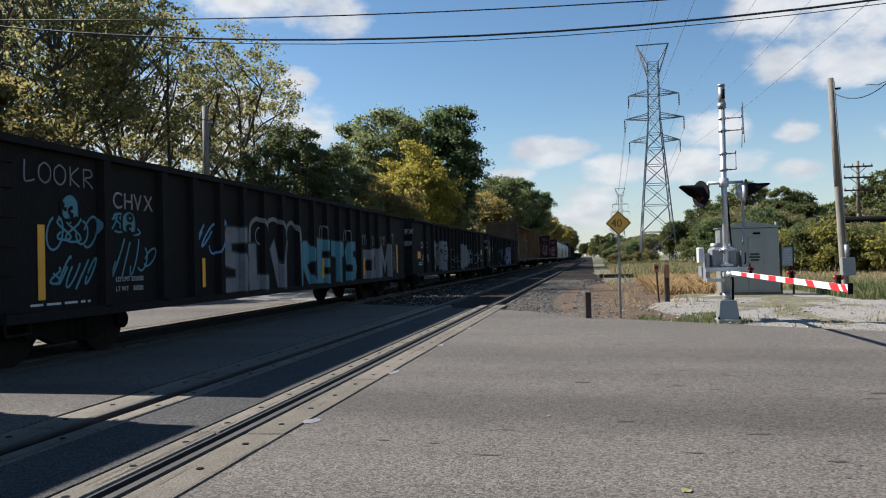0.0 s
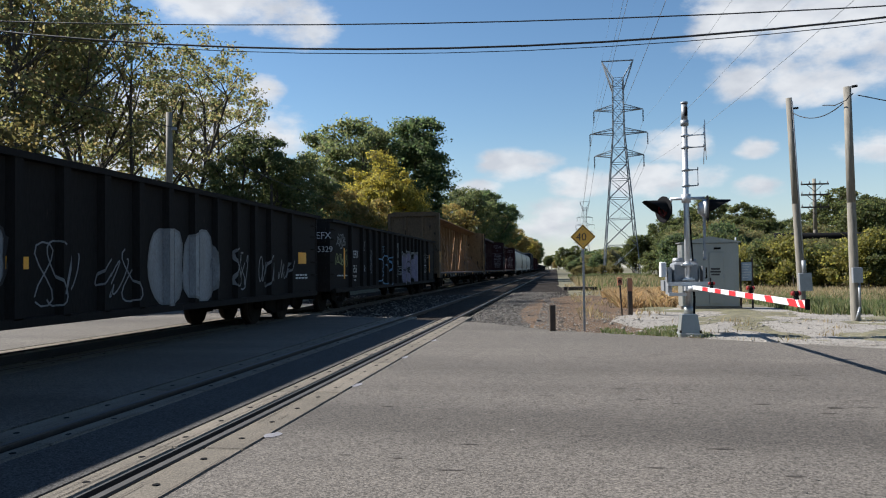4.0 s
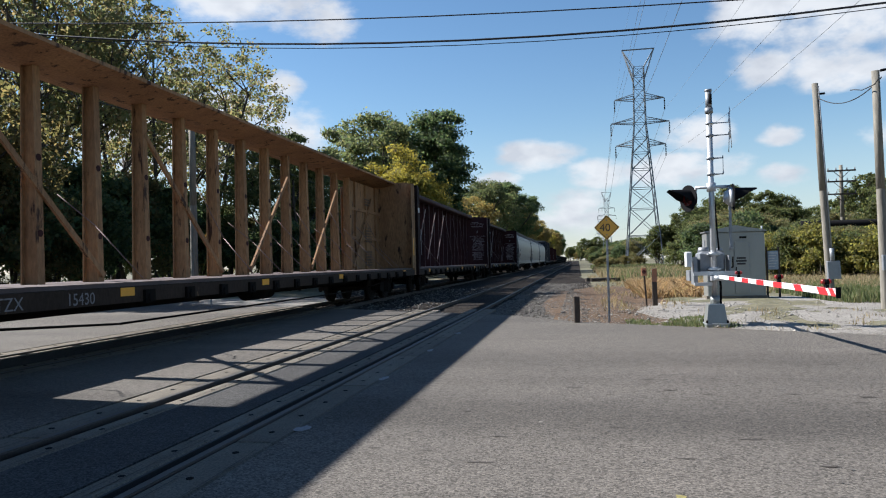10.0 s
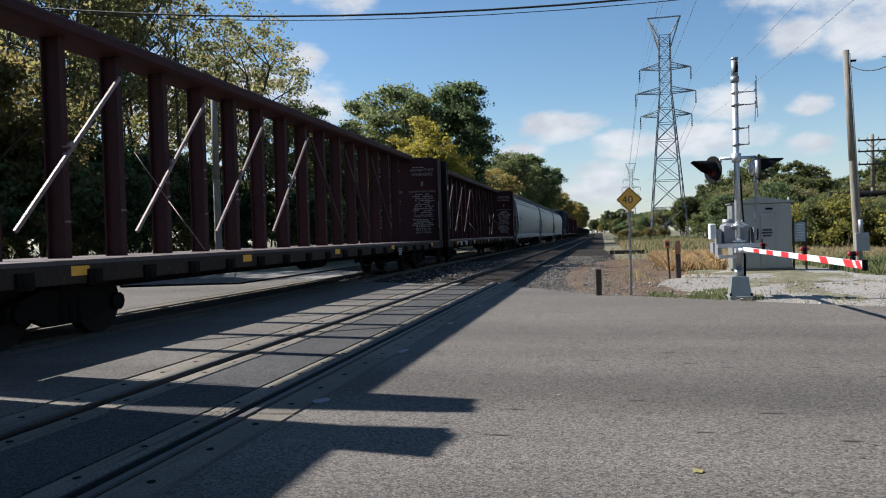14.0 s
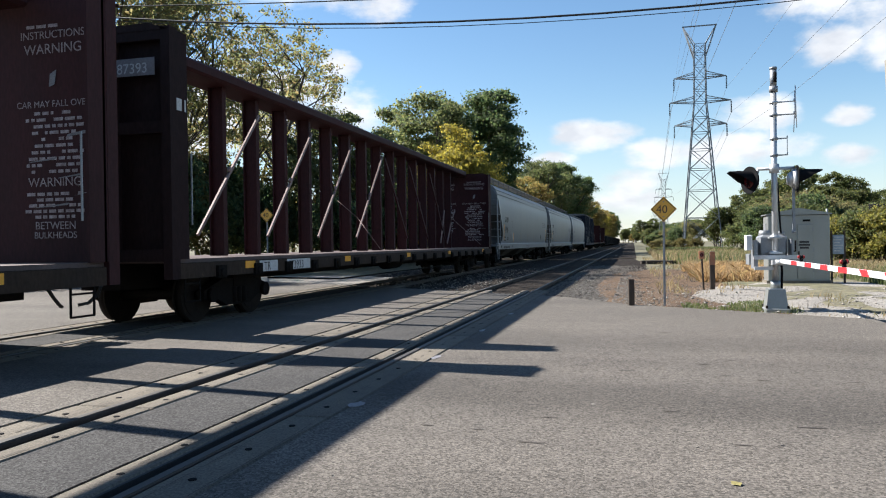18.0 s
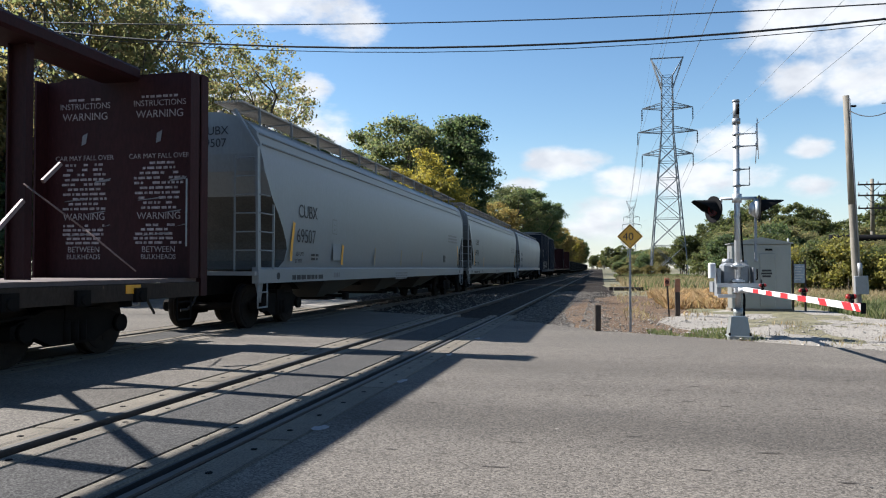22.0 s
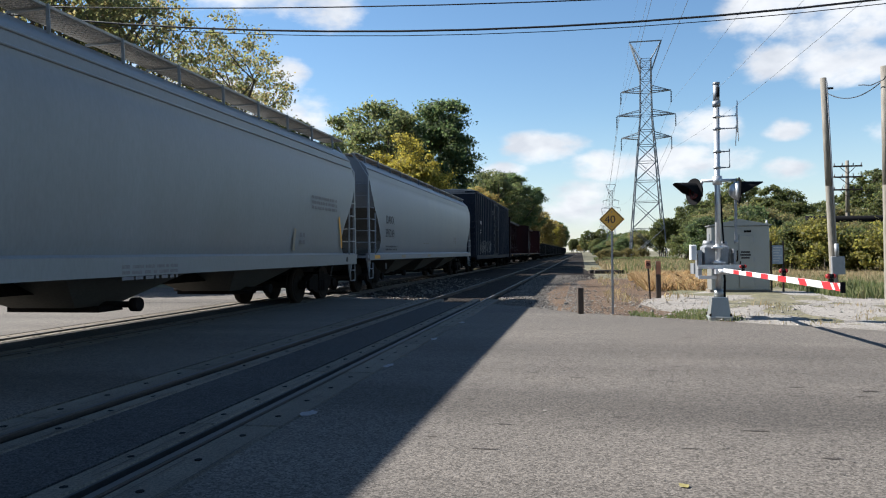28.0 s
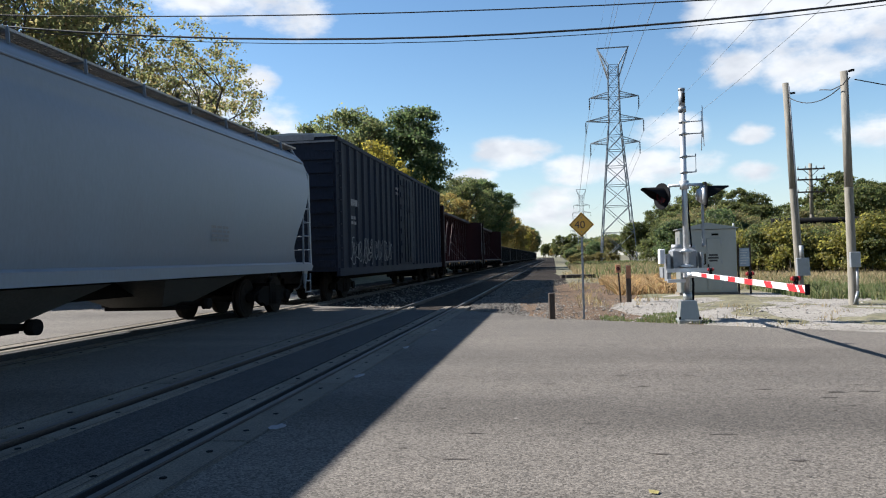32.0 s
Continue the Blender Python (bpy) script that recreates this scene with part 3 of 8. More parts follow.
def build_road():
    s = Shape()
    for x0, x1, n in ((0, 80, 16), (-2.2, 0, 3)):
        strip(s, x0, x1, near_edge, road_edge, 0, n)
    strip(s, -6.96, -4.48, near_edge, road_edge, 0, 6)
    strip(s, -80, -9.24, near_edge, road_edge, 0, 12)
    setting("road", s, ASPHALT, "worn grey asphalt road with fine aggregate", "road")
    inner = Shape()
    for c in (NEAR_TRACK, FAR_TRACK):
        strip(inner, c - 0.378, c + 0.378, near_edge, road_edge, -0.004, 2)
    setting("crossing_infill", inner, ASPHALT_OLD, "patched asphalt between the rails of the crossing", "pavement")


def build_rails():
    prof = [(-0.075, -0.185), (0.075, -0.185), (0.075, -0.165), (0.012, -0.15), (0.012, -0.045), (0.036, -0.038), (0.036, -0.008), (0.03, -0.004), (-0.03, -0.004), (-0.036, -0.008), (-0.036, -0.038), (-0.012, -0.045), (-0.012, -0.15), (-0.075, -0.165)]
    for c, z in ((NEAR_TRACK, 0.004), (FAR_TRACK, RAIL_Z + 0.004)):
        for side in (1, -1):
            x = c + side * (GAUGE / 2 + 0.036)
            s = Shape().prism([(x + a, z + b) for a, b in prof], -60, 700)
            rail = tagged(part("rail", s, RAIL), "rusty steel rail with a polished running surface", "rail", kind="structure")
            part("rail_head", Shape().box(x - 0.028, x + 0.028, -60, 700, z - 0.004, z + 0.002), RAIL_TOP, rail, "polished running surface")


def build_panels():
    """Concrete crossing panels beside each rail, with recessed bolt heads."""
    rng = random.Random(5)
    for c, z in ((NEAR_TRACK, 0.0), (FAR_TRACK, RAIL_Z)):
        holder = tagged(thing("crossing_panels", "concrete crossing panels with bolt holes beside the rails", "pavement"), kind="structure")
        spans = ((0.800, 1.112, -1), (0.405, 0.59, 1), (-0.59, -0.405, 1), (-1.112, -0.800, -1))
        bolts = Shape()
        for a, b, inside in spans:
            length = 2.44
            y = -12.0
            end = road_edge(c) + 0.6
            me = Shape().chamfer(0, b - a, 0, length - 0.02, -0.14, 0.0, 0.012).mesh("panel", CONCRETE)
            while y + length < end + 1.0:
                ob = new("panel", me)
                ob.parent = holder
                ob.location = (c + a, y, z + rng.uniform(-0.004, 0.0))
                for k in range(4):
                    for e in ((b - a) * 0.5,):
                        bolts.tube((c + a + e, y + 0.3 + k * 0.61, z - 0.01), (c + a + e, y + 0.3 + k * 0.61, z + 0.002), 0.024, n=8)
                y += length
        cracks = Shape()
        for a, b, _ in spans:
            for _k in range(3):
                x, y = c + rng.uniform(a + 0.04, b - 0.04), -8.0 + rng.uniform(0, 2)
                while y < road_edge(c):
                    x2 = min(max(x + rng.uniform(-0.02, 0.02), c + a + 0.015), c + b - 0.015)
                    y2, h = y + rng.uniform(0.15, 0.6), rng.uniform(0.001, 0.004)
                    if rng.random() < 0.62:
                        cracks.add([(x - h, y, z + 0.0035), (x + h, y, z + 0.0035), (x2 + h, y2, z + 0.0035), (x2 - h, y2, z + 0.0035)], ((0, 1, 2, 3),))
                    x, y = x2, y2
        part("panel_cracks", cracks, TIE, holder, "dark splits along the panels")
        part("bolt_caps", bolts, BLACKTOP, holder, "dark recessed bolt caps")
        flange = Shape()
        for side in (1, -1):
            x0 = c + side * (GAUGE / 2 - 0.128)
            x1 = c + side * (GAUGE / 2)
            flange.box(min(x0, x1), max(x0, x1), -14, road_edge(c) + 0.6, z - 0.14, z - 0.115)
            x0, x1 = sorted((c + side * 0.590, c + side * 0.612))
            flange.box(x0, x1, -14, road_edge(c) + 0.6, z - 0.14, z - 0.012)
            for a, b in ((1.112, 1.138), (0.378, 0.405)):
                x0, x1 = sorted((c + side * a, c + side * b))
                flange.box(x0, x1, -14, road_edge(c) + 0.6, z - 0.14, z - 0.035)
            x0, x1 = c + side * 0.752, c + side * 0.79
            flange.box(min(x0, x1) + (0.04 if side > 0 else 0), max(x0, x1) - (0 if side > 0 else 0.04) + 0.0, -14, road_edge(c) + 0.6, z - 0.14, z - 0.03)
        part("flangeway_filler", flange, RUBBER, holder, "black rubber flangeway filler")


def build_ballast():
    rng = np.random.default_rng(8)
    s = Shape()
    xs = [-13.2, -12.2, -11.4, -10.8, -9.6, -8.8, -7.4, -6.6, -5.8, -5.0, -4.4, -4.0, -3.4, -2.7, -2.2, -1.8, -1.3, -0.7, 0.0, 0.7]
    hs = [-0.3, -0.2, -0.12, -0.10, -0.10, -0.11, -0.11, -0.10, -0.10, -0.08, -0.1, -0.1, -0.1, -0.1, -0.08, -0.04, -0.055, -0.075, -0.10, -0.2]
    def sheet(y0, y1, step):
        ys = list(np.arange(y0, y1 + 0.01, step))
        pts = []
        for y in ys:
            for x, h in zip(xs, hs):
                pts.append((x, y, h + (0.05 * noise.noise((x * 2.1, y * 2.1, 3)) if step < 2 else 0.03)))
        m = len(xs)
        s.add(pts, [(j * m + i, j * m + i + 1, (j + 1) * m + i + 1, (j + 1) * m + i) for j in range(len(ys) - 1) for i in range(m - 1)], True)
    sheet(15.6, 60, 0.6)
    sheet(60, 700, 20)
    sheet(-60, -14, 2.5)
    tagged(part("ballast", s, BALLAST), "grey crushed-stone ballast under the tracks", "ballast", kind="structure")
    # loose stones where the bed is seen from near by
    st = Shape()
    ico = [Vector(p).normalized() for p in ((0, 0, 1), (0.9, 0, 0.2), (0.1, 0.95, 0.1), (-0.9, 0.2, 0), (-0.1, -0.95, 0.15), (0.1, 0.05, -1))]
    tri = ((0, 1, 2), (0, 2, 3), (0, 3, 4), (0, 4, 1), (5, 2, 1), (5, 3, 2), (5, 4, 3), (5, 1, 4))
    def stone(x, y, z, r):
        q = Euler(rng.uniform(0, 6.28, 3)).to_matrix()
        k = rng.uniform(0.7, 1.3, 3)
        st.add([(x + r * k[0] * (q @ p).x, y + r * k[1] * (q @ p).y, z + r * 0.8 * (q @ p).z) for p in ico], tri)
    n = 0
    while n < 9500:
        y = 15.2 + 26 * rng.random() ** 1.6
        x = rng.uniform(-2.4, 2.2)
        thin = (x + 0.7 + 0.5 * noise.noise((x, y * 0.6, 4))) * 0.9
        if y < road_edge(x) + 0.15 or rng.random() < min(thin, 0.93):
            continue
        z = max(float(np.interp(x, xs, hs)), -0.06 if x > -0.5 else -1) + 0.012
        stone(x, y, z, rng.uniform(0.014, 0.036) * (2.0 if rng.random() < 0.02 else 1.0))
        n += 1
    n = 0
    while n < 1500:
        y, x = 18.5 + 20 * rng.random() ** 1.4, rng.uniform(-12.5, -4.4)
        if y < road_edge(x) + 0.1:
            continue
        stone(x, y, float(np.interp(x, xs, hs)) + 0.01, rng.uniform(0.025, 0.055))
        n += 1
    tagged(part("ballast_stones", st, STONE), "loose angular grey ballast stones", "stones", kind="stuff")


def build_ties():
    rng = random.Random(2)
    me = Shape().chamfer(-1.28, 1.28, -0.11, 0.11, -0.16, 0, 0.012).mesh("tie", TIE)
    far = Shape()
    for c, z in ((NEAR_TRACK, -0.04), (FAR_TRACK, RAIL_Z - 0.075)):
        holder = tagged(thing("sleepers", "weathered timber sleepers under the rails", "sleepers"), kind="structure")
        y = road_edge(c) + 0.75
        k = 0
        while y < 150:
            if k < 70:
                ob = new("tie", me)
                ob.parent = holder
                ob.matrix_basis = pose(c + rng.uniform(-0.05, 0.05), y, z - 0.115 + rng.uniform(0, 0.012), 0, 0, rng.uniform(-1.2, 1.2))
            else:
                far.box(c - 1.28, c + 1.28, y - 0.11, y + 0.11, z - 0.27, z - 0.11)
            y += 0.56
            k += 1
    tagged(part("far_sleepers", far, TIE), "weathered timber sleepers far along the tracks", "sleepers", kind="stuff")


def patch(outline, z, mat, name, label, category, rough=0.03, step=0.5):
    """A ragged-edged ground patch from an ellipse (cx, cy, rx, ry)."""
    cx, cy, rx, ry = outline
    s = Shape()
    rings, n = 7, 40
    pts = [(cx, cy, z)]
    for r in range(1, rings + 1):
        for i in range(n):
            a = 2 * math.pi * i / n
            k = r / rings * (1 + (0.16 * noise.noise((cx + math.cos(a) * 1.7, cy + math.sin(a) * 1.7, 2)) + 0.08 * noise.noise((cx + math.cos(a) * 6, math.sin(a) * 6, 5))) * (r / rings))
            x, y = cx + rx * k * math.cos(a), cy + ry * k * math.sin(a)
            y = max(y, road_edge(x) + 0.08 + 0.10 * noise.noise((x * 1.5, 4, 4)))
            h = z - (0.07 if r == rings else 0) + rough * noise.noise((x * 1.3, y * 1.3, 7))
            pts.append((x, y, h))
    faces = [(0, 1 + i, 1 + (i + 1) % n) for i in range(n)]
    for r in range(rings - 1):
        faces += [(1 + r * n + i, 1 + (r + 1) * n + i, 1 + (r + 1) * n + (i + 1) % n, 1 + r * n + (i + 1) % n) for i in range(n)]
    s.add(pts, faces, True)
    return setting(name, s, mat, label, category)


def blades(name, label, region, count, height, mat, seed, lean=0.35, width=0.012, z=-0.04, keep=None):
    """Upright grass blades as one mesh, each a thin bent triangle pair."""
    rng = np.random.default_rng(seed)
    x0, x1, y0, y1 = region
    x, y = rng.uniform(x0, x1, count), rng.uniform(y0, y1, count)
    ok = np.array([(yy > road_edge(xx) + 0.25) and (keep is None or keep(xx, yy)) for xx, yy in zip(x, y)])
    x, y = x[ok], y[ok]
    n = len(x)
    h = height * rng.uniform(0.4, 1.25, n)
    a = rng.uniform(0, 6.28, n)
    dx, dy = np.cos(a), np.sin(a)
    b = rng.uniform(0, 6.28, n)
    lx, ly = lean * h * np.cos(b) * rng.random(n), lean * h * np.sin(b) * rng.random(n)
    w = width * rng.uniform(0.7, 1.5, n)
    base = np.stack([x, y, np.full(n, z)], 1)
    side = np.stack([dx * w, dy * w, np.zeros(n)], 1)
    mid = base + np.stack([lx * 0.35, ly * 0.35, h * 0.6], 1)
    tip = base + np.stack([lx, ly, h], 1)
    v = np.stack([base - side, base + side, mid + side * 0.7, tip, mid - side * 0.7], 1).reshape(-1, 3)
    me = bpy.data.meshes.new(name)
    me.vertices.add(5 * n)
    me.vertices.foreach_set("co", v.ravel())
    me.loops.add(5 * n)
    me.loops.foreach_set("vertex_index", np.arange(5 * n, dtype=np.int32))
    me.polygons.add(n)
    me.polygons.foreach_set("loop_start", np.arange(0, 5 * n, 5, dtype=np.int32))
    me.materials.append(mat)
    me.update()
    me.validate()
    return tagged(new(name, me), label, "grass", kind="stuff")


build_ground()
build_road()
build_rails()
build_panels()
build_ballast()
build_ties()
patch((1.2, 24.0, 2.7, 13.0), -0.05, DIRT, "dirt_verge", "bare brown dirt verge strewn with stones", "ground")
patch((5.4, 18.6, 4.3, 7.0), -0.028, GRAVEL, "gravel_apron", "pale crushed-gravel apron beside the road", "ground")
patch((10.0, 12.0, 5.5, 3.0), -0.02, GRAVEL, "gravel_shoulder", "pale gravel shoulder along the road", "ground")
patch((-13.0, 26.0, 4.0, 5.0), -0.04, GRAVEL, "gravel_far_side", "pale gravel beyond the far track", "ground")

# ---- freight cars ----
TRAVEL = (0.0, 3.34, 6.67, 9.98, 13.28, 16.55, 19.8, 23.04, 26.29, 29.53, 32.78, 36.02, 39.26, 42.5, 45.73, 48.95, 52.16, 55.37, 58.58, 61.77, 64.96, 68.12,
          71.26, 74.36, 77.4, 80.38, 83.3, 86.19, 89.05, 91.88, 94.69, 97.48, 100.24, 102.98, 105.72, 108.47, 111.25, 114.05, 116.88, 119.73, 122.61, 125.52,
          128.46, 131.44, 134.45, 137.51, 140.59, 143.68, 146.79, 149.9, 153.01, 156.12, 159.23, 162.34, 165.43, 168.52, 171.59, 174.65, 177.69, 180.72,
          183.74, 186.75, 189.77, 192.78, 195.79)    # metres gone, every half second


def gone(t):
    return float(np.interp(t, np.arange(len(TRAVEL)) * 0.5, TRAVEL))


CARS, WHEELSETS = [], []
WHEEL_R, CAR_Z, AXLE = 0.46, 0.12, 0.92    # wheel radius, the body datum over the rail, half a bogie's wheelbase


def wheelset_shapes():
    both, axle = [], Shape()
    for side in (1, -1):
        tread = Shape()
        both.append(tread)
        x = side * 0.75
        for r, x0, x1 in ((WHEEL_R, -0.07, 0.06), (WHEEL_R + 0.028, -0.10, -0.07)):
            a, b = x + side * x0, x + side * x1
            tread.tube((a, 0, 0), (b, 0, 0), r, n=28)
        tread.tube((x + side * 0.06, 0, 0), (x + side * 0.075, 0, 0), WHEEL_R - 0.07, n=24)
        tread.tube((x + side * 0.06, 0, 0), (x + side * 0.16, 0, 0), 0.11, n=12)
        for k in range(3):
            a = k * 2.094
            tread.box(x + side * 0.076 - 0.004, x + side * 0.076 + 0.004, -0.03, 0.03, 0.16, 0.27, Matrix.Rotation(a, 4, "X"))
    axle.tube((-1.02, 0, 0), (1.02, 0, 0), 0.085, n=12)
    return both, axle


_tr, _ax = wheelset_shapes()
WHEEL_MESHES, AXLE_MESH = [t.mesh("wheel", WHEEL) for t in _tr], _ax.mesh("axle", WHEEL)


def sideframe_shape():
    """Cast bogie side frames, bolster and springs, centred on the bolster."""
    s = Shape()
    for side in (1, -1):
        x0, x1 = (0.93, 1.08) if side > 0 else (-1.08, -0.93)
        top = [(-1.12, 0.50), (-1.12, 0.34), (-0.72, 0.34), (-0.40, 0.20), (0.40, 0.20), (0.72, 0.34), (1.12, 0.34), (1.12, 0.50), (0.55, 0.68), (-0.55, 0.68)]
        s.prism(top, x0, x1, "x")
        for y in (-AXLE, AXLE):
            s.tube((x1 if side > 0 else x0, y, 0.42), ((x1 if side > 0 else x0) + side * 0.07, y, 0.42), 0.13, n=10)
        for y in (-0.16, 0.0, 0.16):
            s.tube((side * 1.06, y, 0.24), (side * 1.06, y, 0.52), 0.07, n=8)
    s.box(-1.1, 1.1, -0.2, 0.2, 0.5, 0.75)
    return s


FRAME_MESH = sideframe_shape().mesh("bogie_frame", TRUCK)
BRAKE_MESH = Shape().box(-0.7, 0.7, -0.06, 0.06, 0.3, 0.42).box(-0.55, -0.45, -0.3, 0.3, 0.28, 0.36).box(0.45, 0.55, -0.3, 0.3, 0.28, 0.36).mesh("brake_beam", TRUCK)


def running_gear(car, length, inset=2.05, keyed=True):
    for y in (inset, length - inset):
        part("bogie_frame", FRAME_MESH, None, car, "dark cast-iron bogie side frame", pose(0, y, WHEEL_R - CAR_Z - 0.42))
        part("brake_beam", BRAKE_MESH, None, car, "", pose(0, y, -0.08))
        for dy in (-AXLE, AXLE):
            ws = part("wheelset", AXLE_MESH, None, car, "steel axle with two flanged wheels", pose(0, y + dy, WHEEL_R - CAR_Z))
            for me in WHEEL_MESHES:
                part("wheel", me, None, ws)
            if keyed:
                WHEELSETS.append((ws, y + dy))
    for y0, y1, d in ((-0.45, 0.45, -1), (length - 0.45, length + 0.45, 1)):
        s = Shape().box(-0.11, 0.11, y0, y1, 0.72, 0.95)
        tip = y0 if d < 0 else y1
        s.box(-0.16, 0.16, tip - 0.16, tip + 0.16, 0.68, 0.99)
        part("coupler", s, TRUCK, car, "iron knuckle coupler")
        hose = Shape()
        pts = [(0.35, tip - d * 0.35, 0.75), (0.36, tip - d * 0.15, 0.48), (0.33, tip, 0.36), (0.25, tip + d * 0.12, 0.34)]
        hose.path(pts, 0.025)
        part("air_hose", hose, RUBBER, car, "black rubber air hose")


def new_car(name, label, y0, length, keyed=True, inset=2.05):
    car = thing(name, label, "freight car", pose(FAR_TRACK, y0, RAIL_Z + CAR_Z), group="cars of the freight train")
    CARS.append((car, y0))
    running_gear(car, length, inset, keyed)
    return car


def ribbon(s, pts, w, x):
    """A painted stroke on a side: a flat band along (y, z) points."""
    pts = [Vector((0, a, b)) for a, b in pts]
    up, dn = [], []
    for i, p in enumerate(pts):
        d = (pts[min(i + 1, len(pts) - 1)] - pts[max(i - 1, 0)])
        d = d.normalized() if d.length > 1e-6 else Vector((0, 1, 0))
        n = Vector((0, -d.z, d.y)) * w / 2
        up.append((x, p.y + n.y, p.z + n.z))
        dn.append((x, p.y - n.y, p.z - n.z))
    n = len(pts)
    s.add(dn + up, [(i, i + 1, n + i + 1, n + i) for i in range(n - 1)])


def blob(rng, y0, y1, z0, z1, n=22):
    """A fat rounded letter-like outline."""
    cy, cz, ry, rz = (y0 + y1) / 2, (z0 + z1) / 2, (y1 - y0) / 2, (z1 - z0) / 2
    ph = rng.uniform(0, 6)
    out = []
    for i in range(n):
        a = 2 * math.pi * i / n
        c, d = math.cos(a), math.sin(a)
        k = (abs(c) ** 3.2 + abs(d) ** 3.2) ** (-1 / 3.2) * (1 + 0.05 * math.sin(3 * a + ph) + 0.03 * math.sin(5 * a + 2 * ph))
        out.append((cy + ry * k * c, cz + rz * k * d))
    return out


GLYPHS = {
    "S": [[(0.95, 0.85), (0.5, 1.0), (0.08, 0.78), (0.35, 0.55), (0.85, 0.4), (0.9, 0.14), (0.45, 0.0), (0.03, 0.14)]], "L": [[(0.2, 1.0), (0.18, 0.05), (0.55, 0.0), (0.95, 0.1)]],
    "A": [[(0.03, 0.0), (0.3, 0.6), (0.52, 1.0), (0.72, 0.6), (0.97, 0.0)], [(0.2, 0.32), (0.8, 0.36)]], "R": [[(0.12, 0.0), (0.1, 1.0)], [(0.1, 0.97), (0.75, 0.95), (0.85, 0.65), (0.2, 0.48), (0.6, 0.25), (0.95, 0.0)]],
    "E": [[(0.92, 0.97), (0.3, 1.0), (0.1, 0.8), (0.1, 0.2), (0.3, 0.0), (0.95, 0.05)], [(0.12, 0.5), (0.7, 0.54)]], "N": [[(0.1, 0.0), (0.12, 1.0), (0.5, 0.5), (0.88, 0.0), (0.9, 1.0)]],
    "D": [[(0.1, 0.0), (0.12, 1.0), (0.75, 0.9), (0.95, 0.45), (0.7, 0.08), (0.1, 0.0)]], "O": [[(0.5, 1.0), (0.08, 0.75), (0.06, 0.25), (0.5, 0.0), (0.92, 0.25), (0.94, 0.75), (0.5, 1.0)]],
    "U": [[(0.08, 1.0), (0.1, 0.25), (0.5, 0.0), (0.9, 0.25), (0.92, 1.0)]], "I": [[(0.5, 1.0), (0.5, 0.0)]], "K": [[(0.15, 1.0), (0.15, 0.0)], [(0.9, 1.0), (0.2, 0.48), (0.95, 0.0)]],
    "B": [[(0.12, 0.0), (0.12, 1.0), (0.75, 0.9), (0.7, 0.6), (0.2, 0.52), (0.85, 0.4), (0.85, 0.1), (0.12, 0.0)]]}


def flow(pts, n=6):
    """A smooth curve through the points."""
    out = []
    for i in range(len(pts) - 1):
        p0, p1, p2, p3 = pts[max(i - 1, 0)], pts[i], pts[i + 1], pts[min(i + 2, len(pts) - 1)]
        for k in range(n):
            t = k / n
            out.append(tuple(0.5 * (2 * b + (c - a) * t + (2 * a - 5 * b + 4 * c - d) * t * t + (3 * b - a - 3 * c + d) * t ** 3) for a, b, c, d in zip(p0, p1, p2, p3)))
    return out + [pts[-1]]


def piece(car, letter, y0, y1, z0, z1, x, fill, line, fat=0.24, name="graffiti"):
    """One fat spray-painted letter with an outline."""
    f, o = Shape(), Shape()
    w = fat * (y1 - y0)
    for i, st in enumerate(GLYPHS[letter]):
        pts = flow([(y0 + w / 2 + (y1 - y0 - w) * a, z0 + w / 2 + (z1 - z0 - w) * b) for a, b in st])
        ribbon(o, pts, w + 0.07, x + 0.0005 * i)
        ribbon(f, pts, w, x + 0.003 + 0.0005 * i)
    part(name, f, fill, car, "spray-painted letter")
    part(name + "_outline", o, line, car)


def throw_up(car, rng, y0, y1, z0, z1, x, fill, line, inner=True, name="graffiti"):
    f, o = Shape(), Shape()
    pts = blob(rng, y0, y1, z0, z1)
    n = len(pts)
    cy, cz = sum(p[0] for p in pts) / n, sum(p[1] for p in pts) / n
    coat(f, car, pts, x)
    stroke(o, car, pts + pts[:2], 0.045, x + 0.006)
    if inner:
        w, h = (y1 - y0), (z1 - z0)
        for _ in range(3):
            a = cy + rng.uniform(-0.25, 0.2) * w
            b = cz + rng.uniform(-0.3, 0.3) * h
            stroke(o, car, [(a + 0.16 * w * math.cos(k), b + 0.13 * h * math.sin(k)) for k in np.linspace(rng.uniform(0, 3), rng.uniform(4, 7), 9)], 0.05, x + 0.006)
    part(name, f, fill, car, "spray-painted bubble lettering")
    part(name + "_outline", o, line, car)


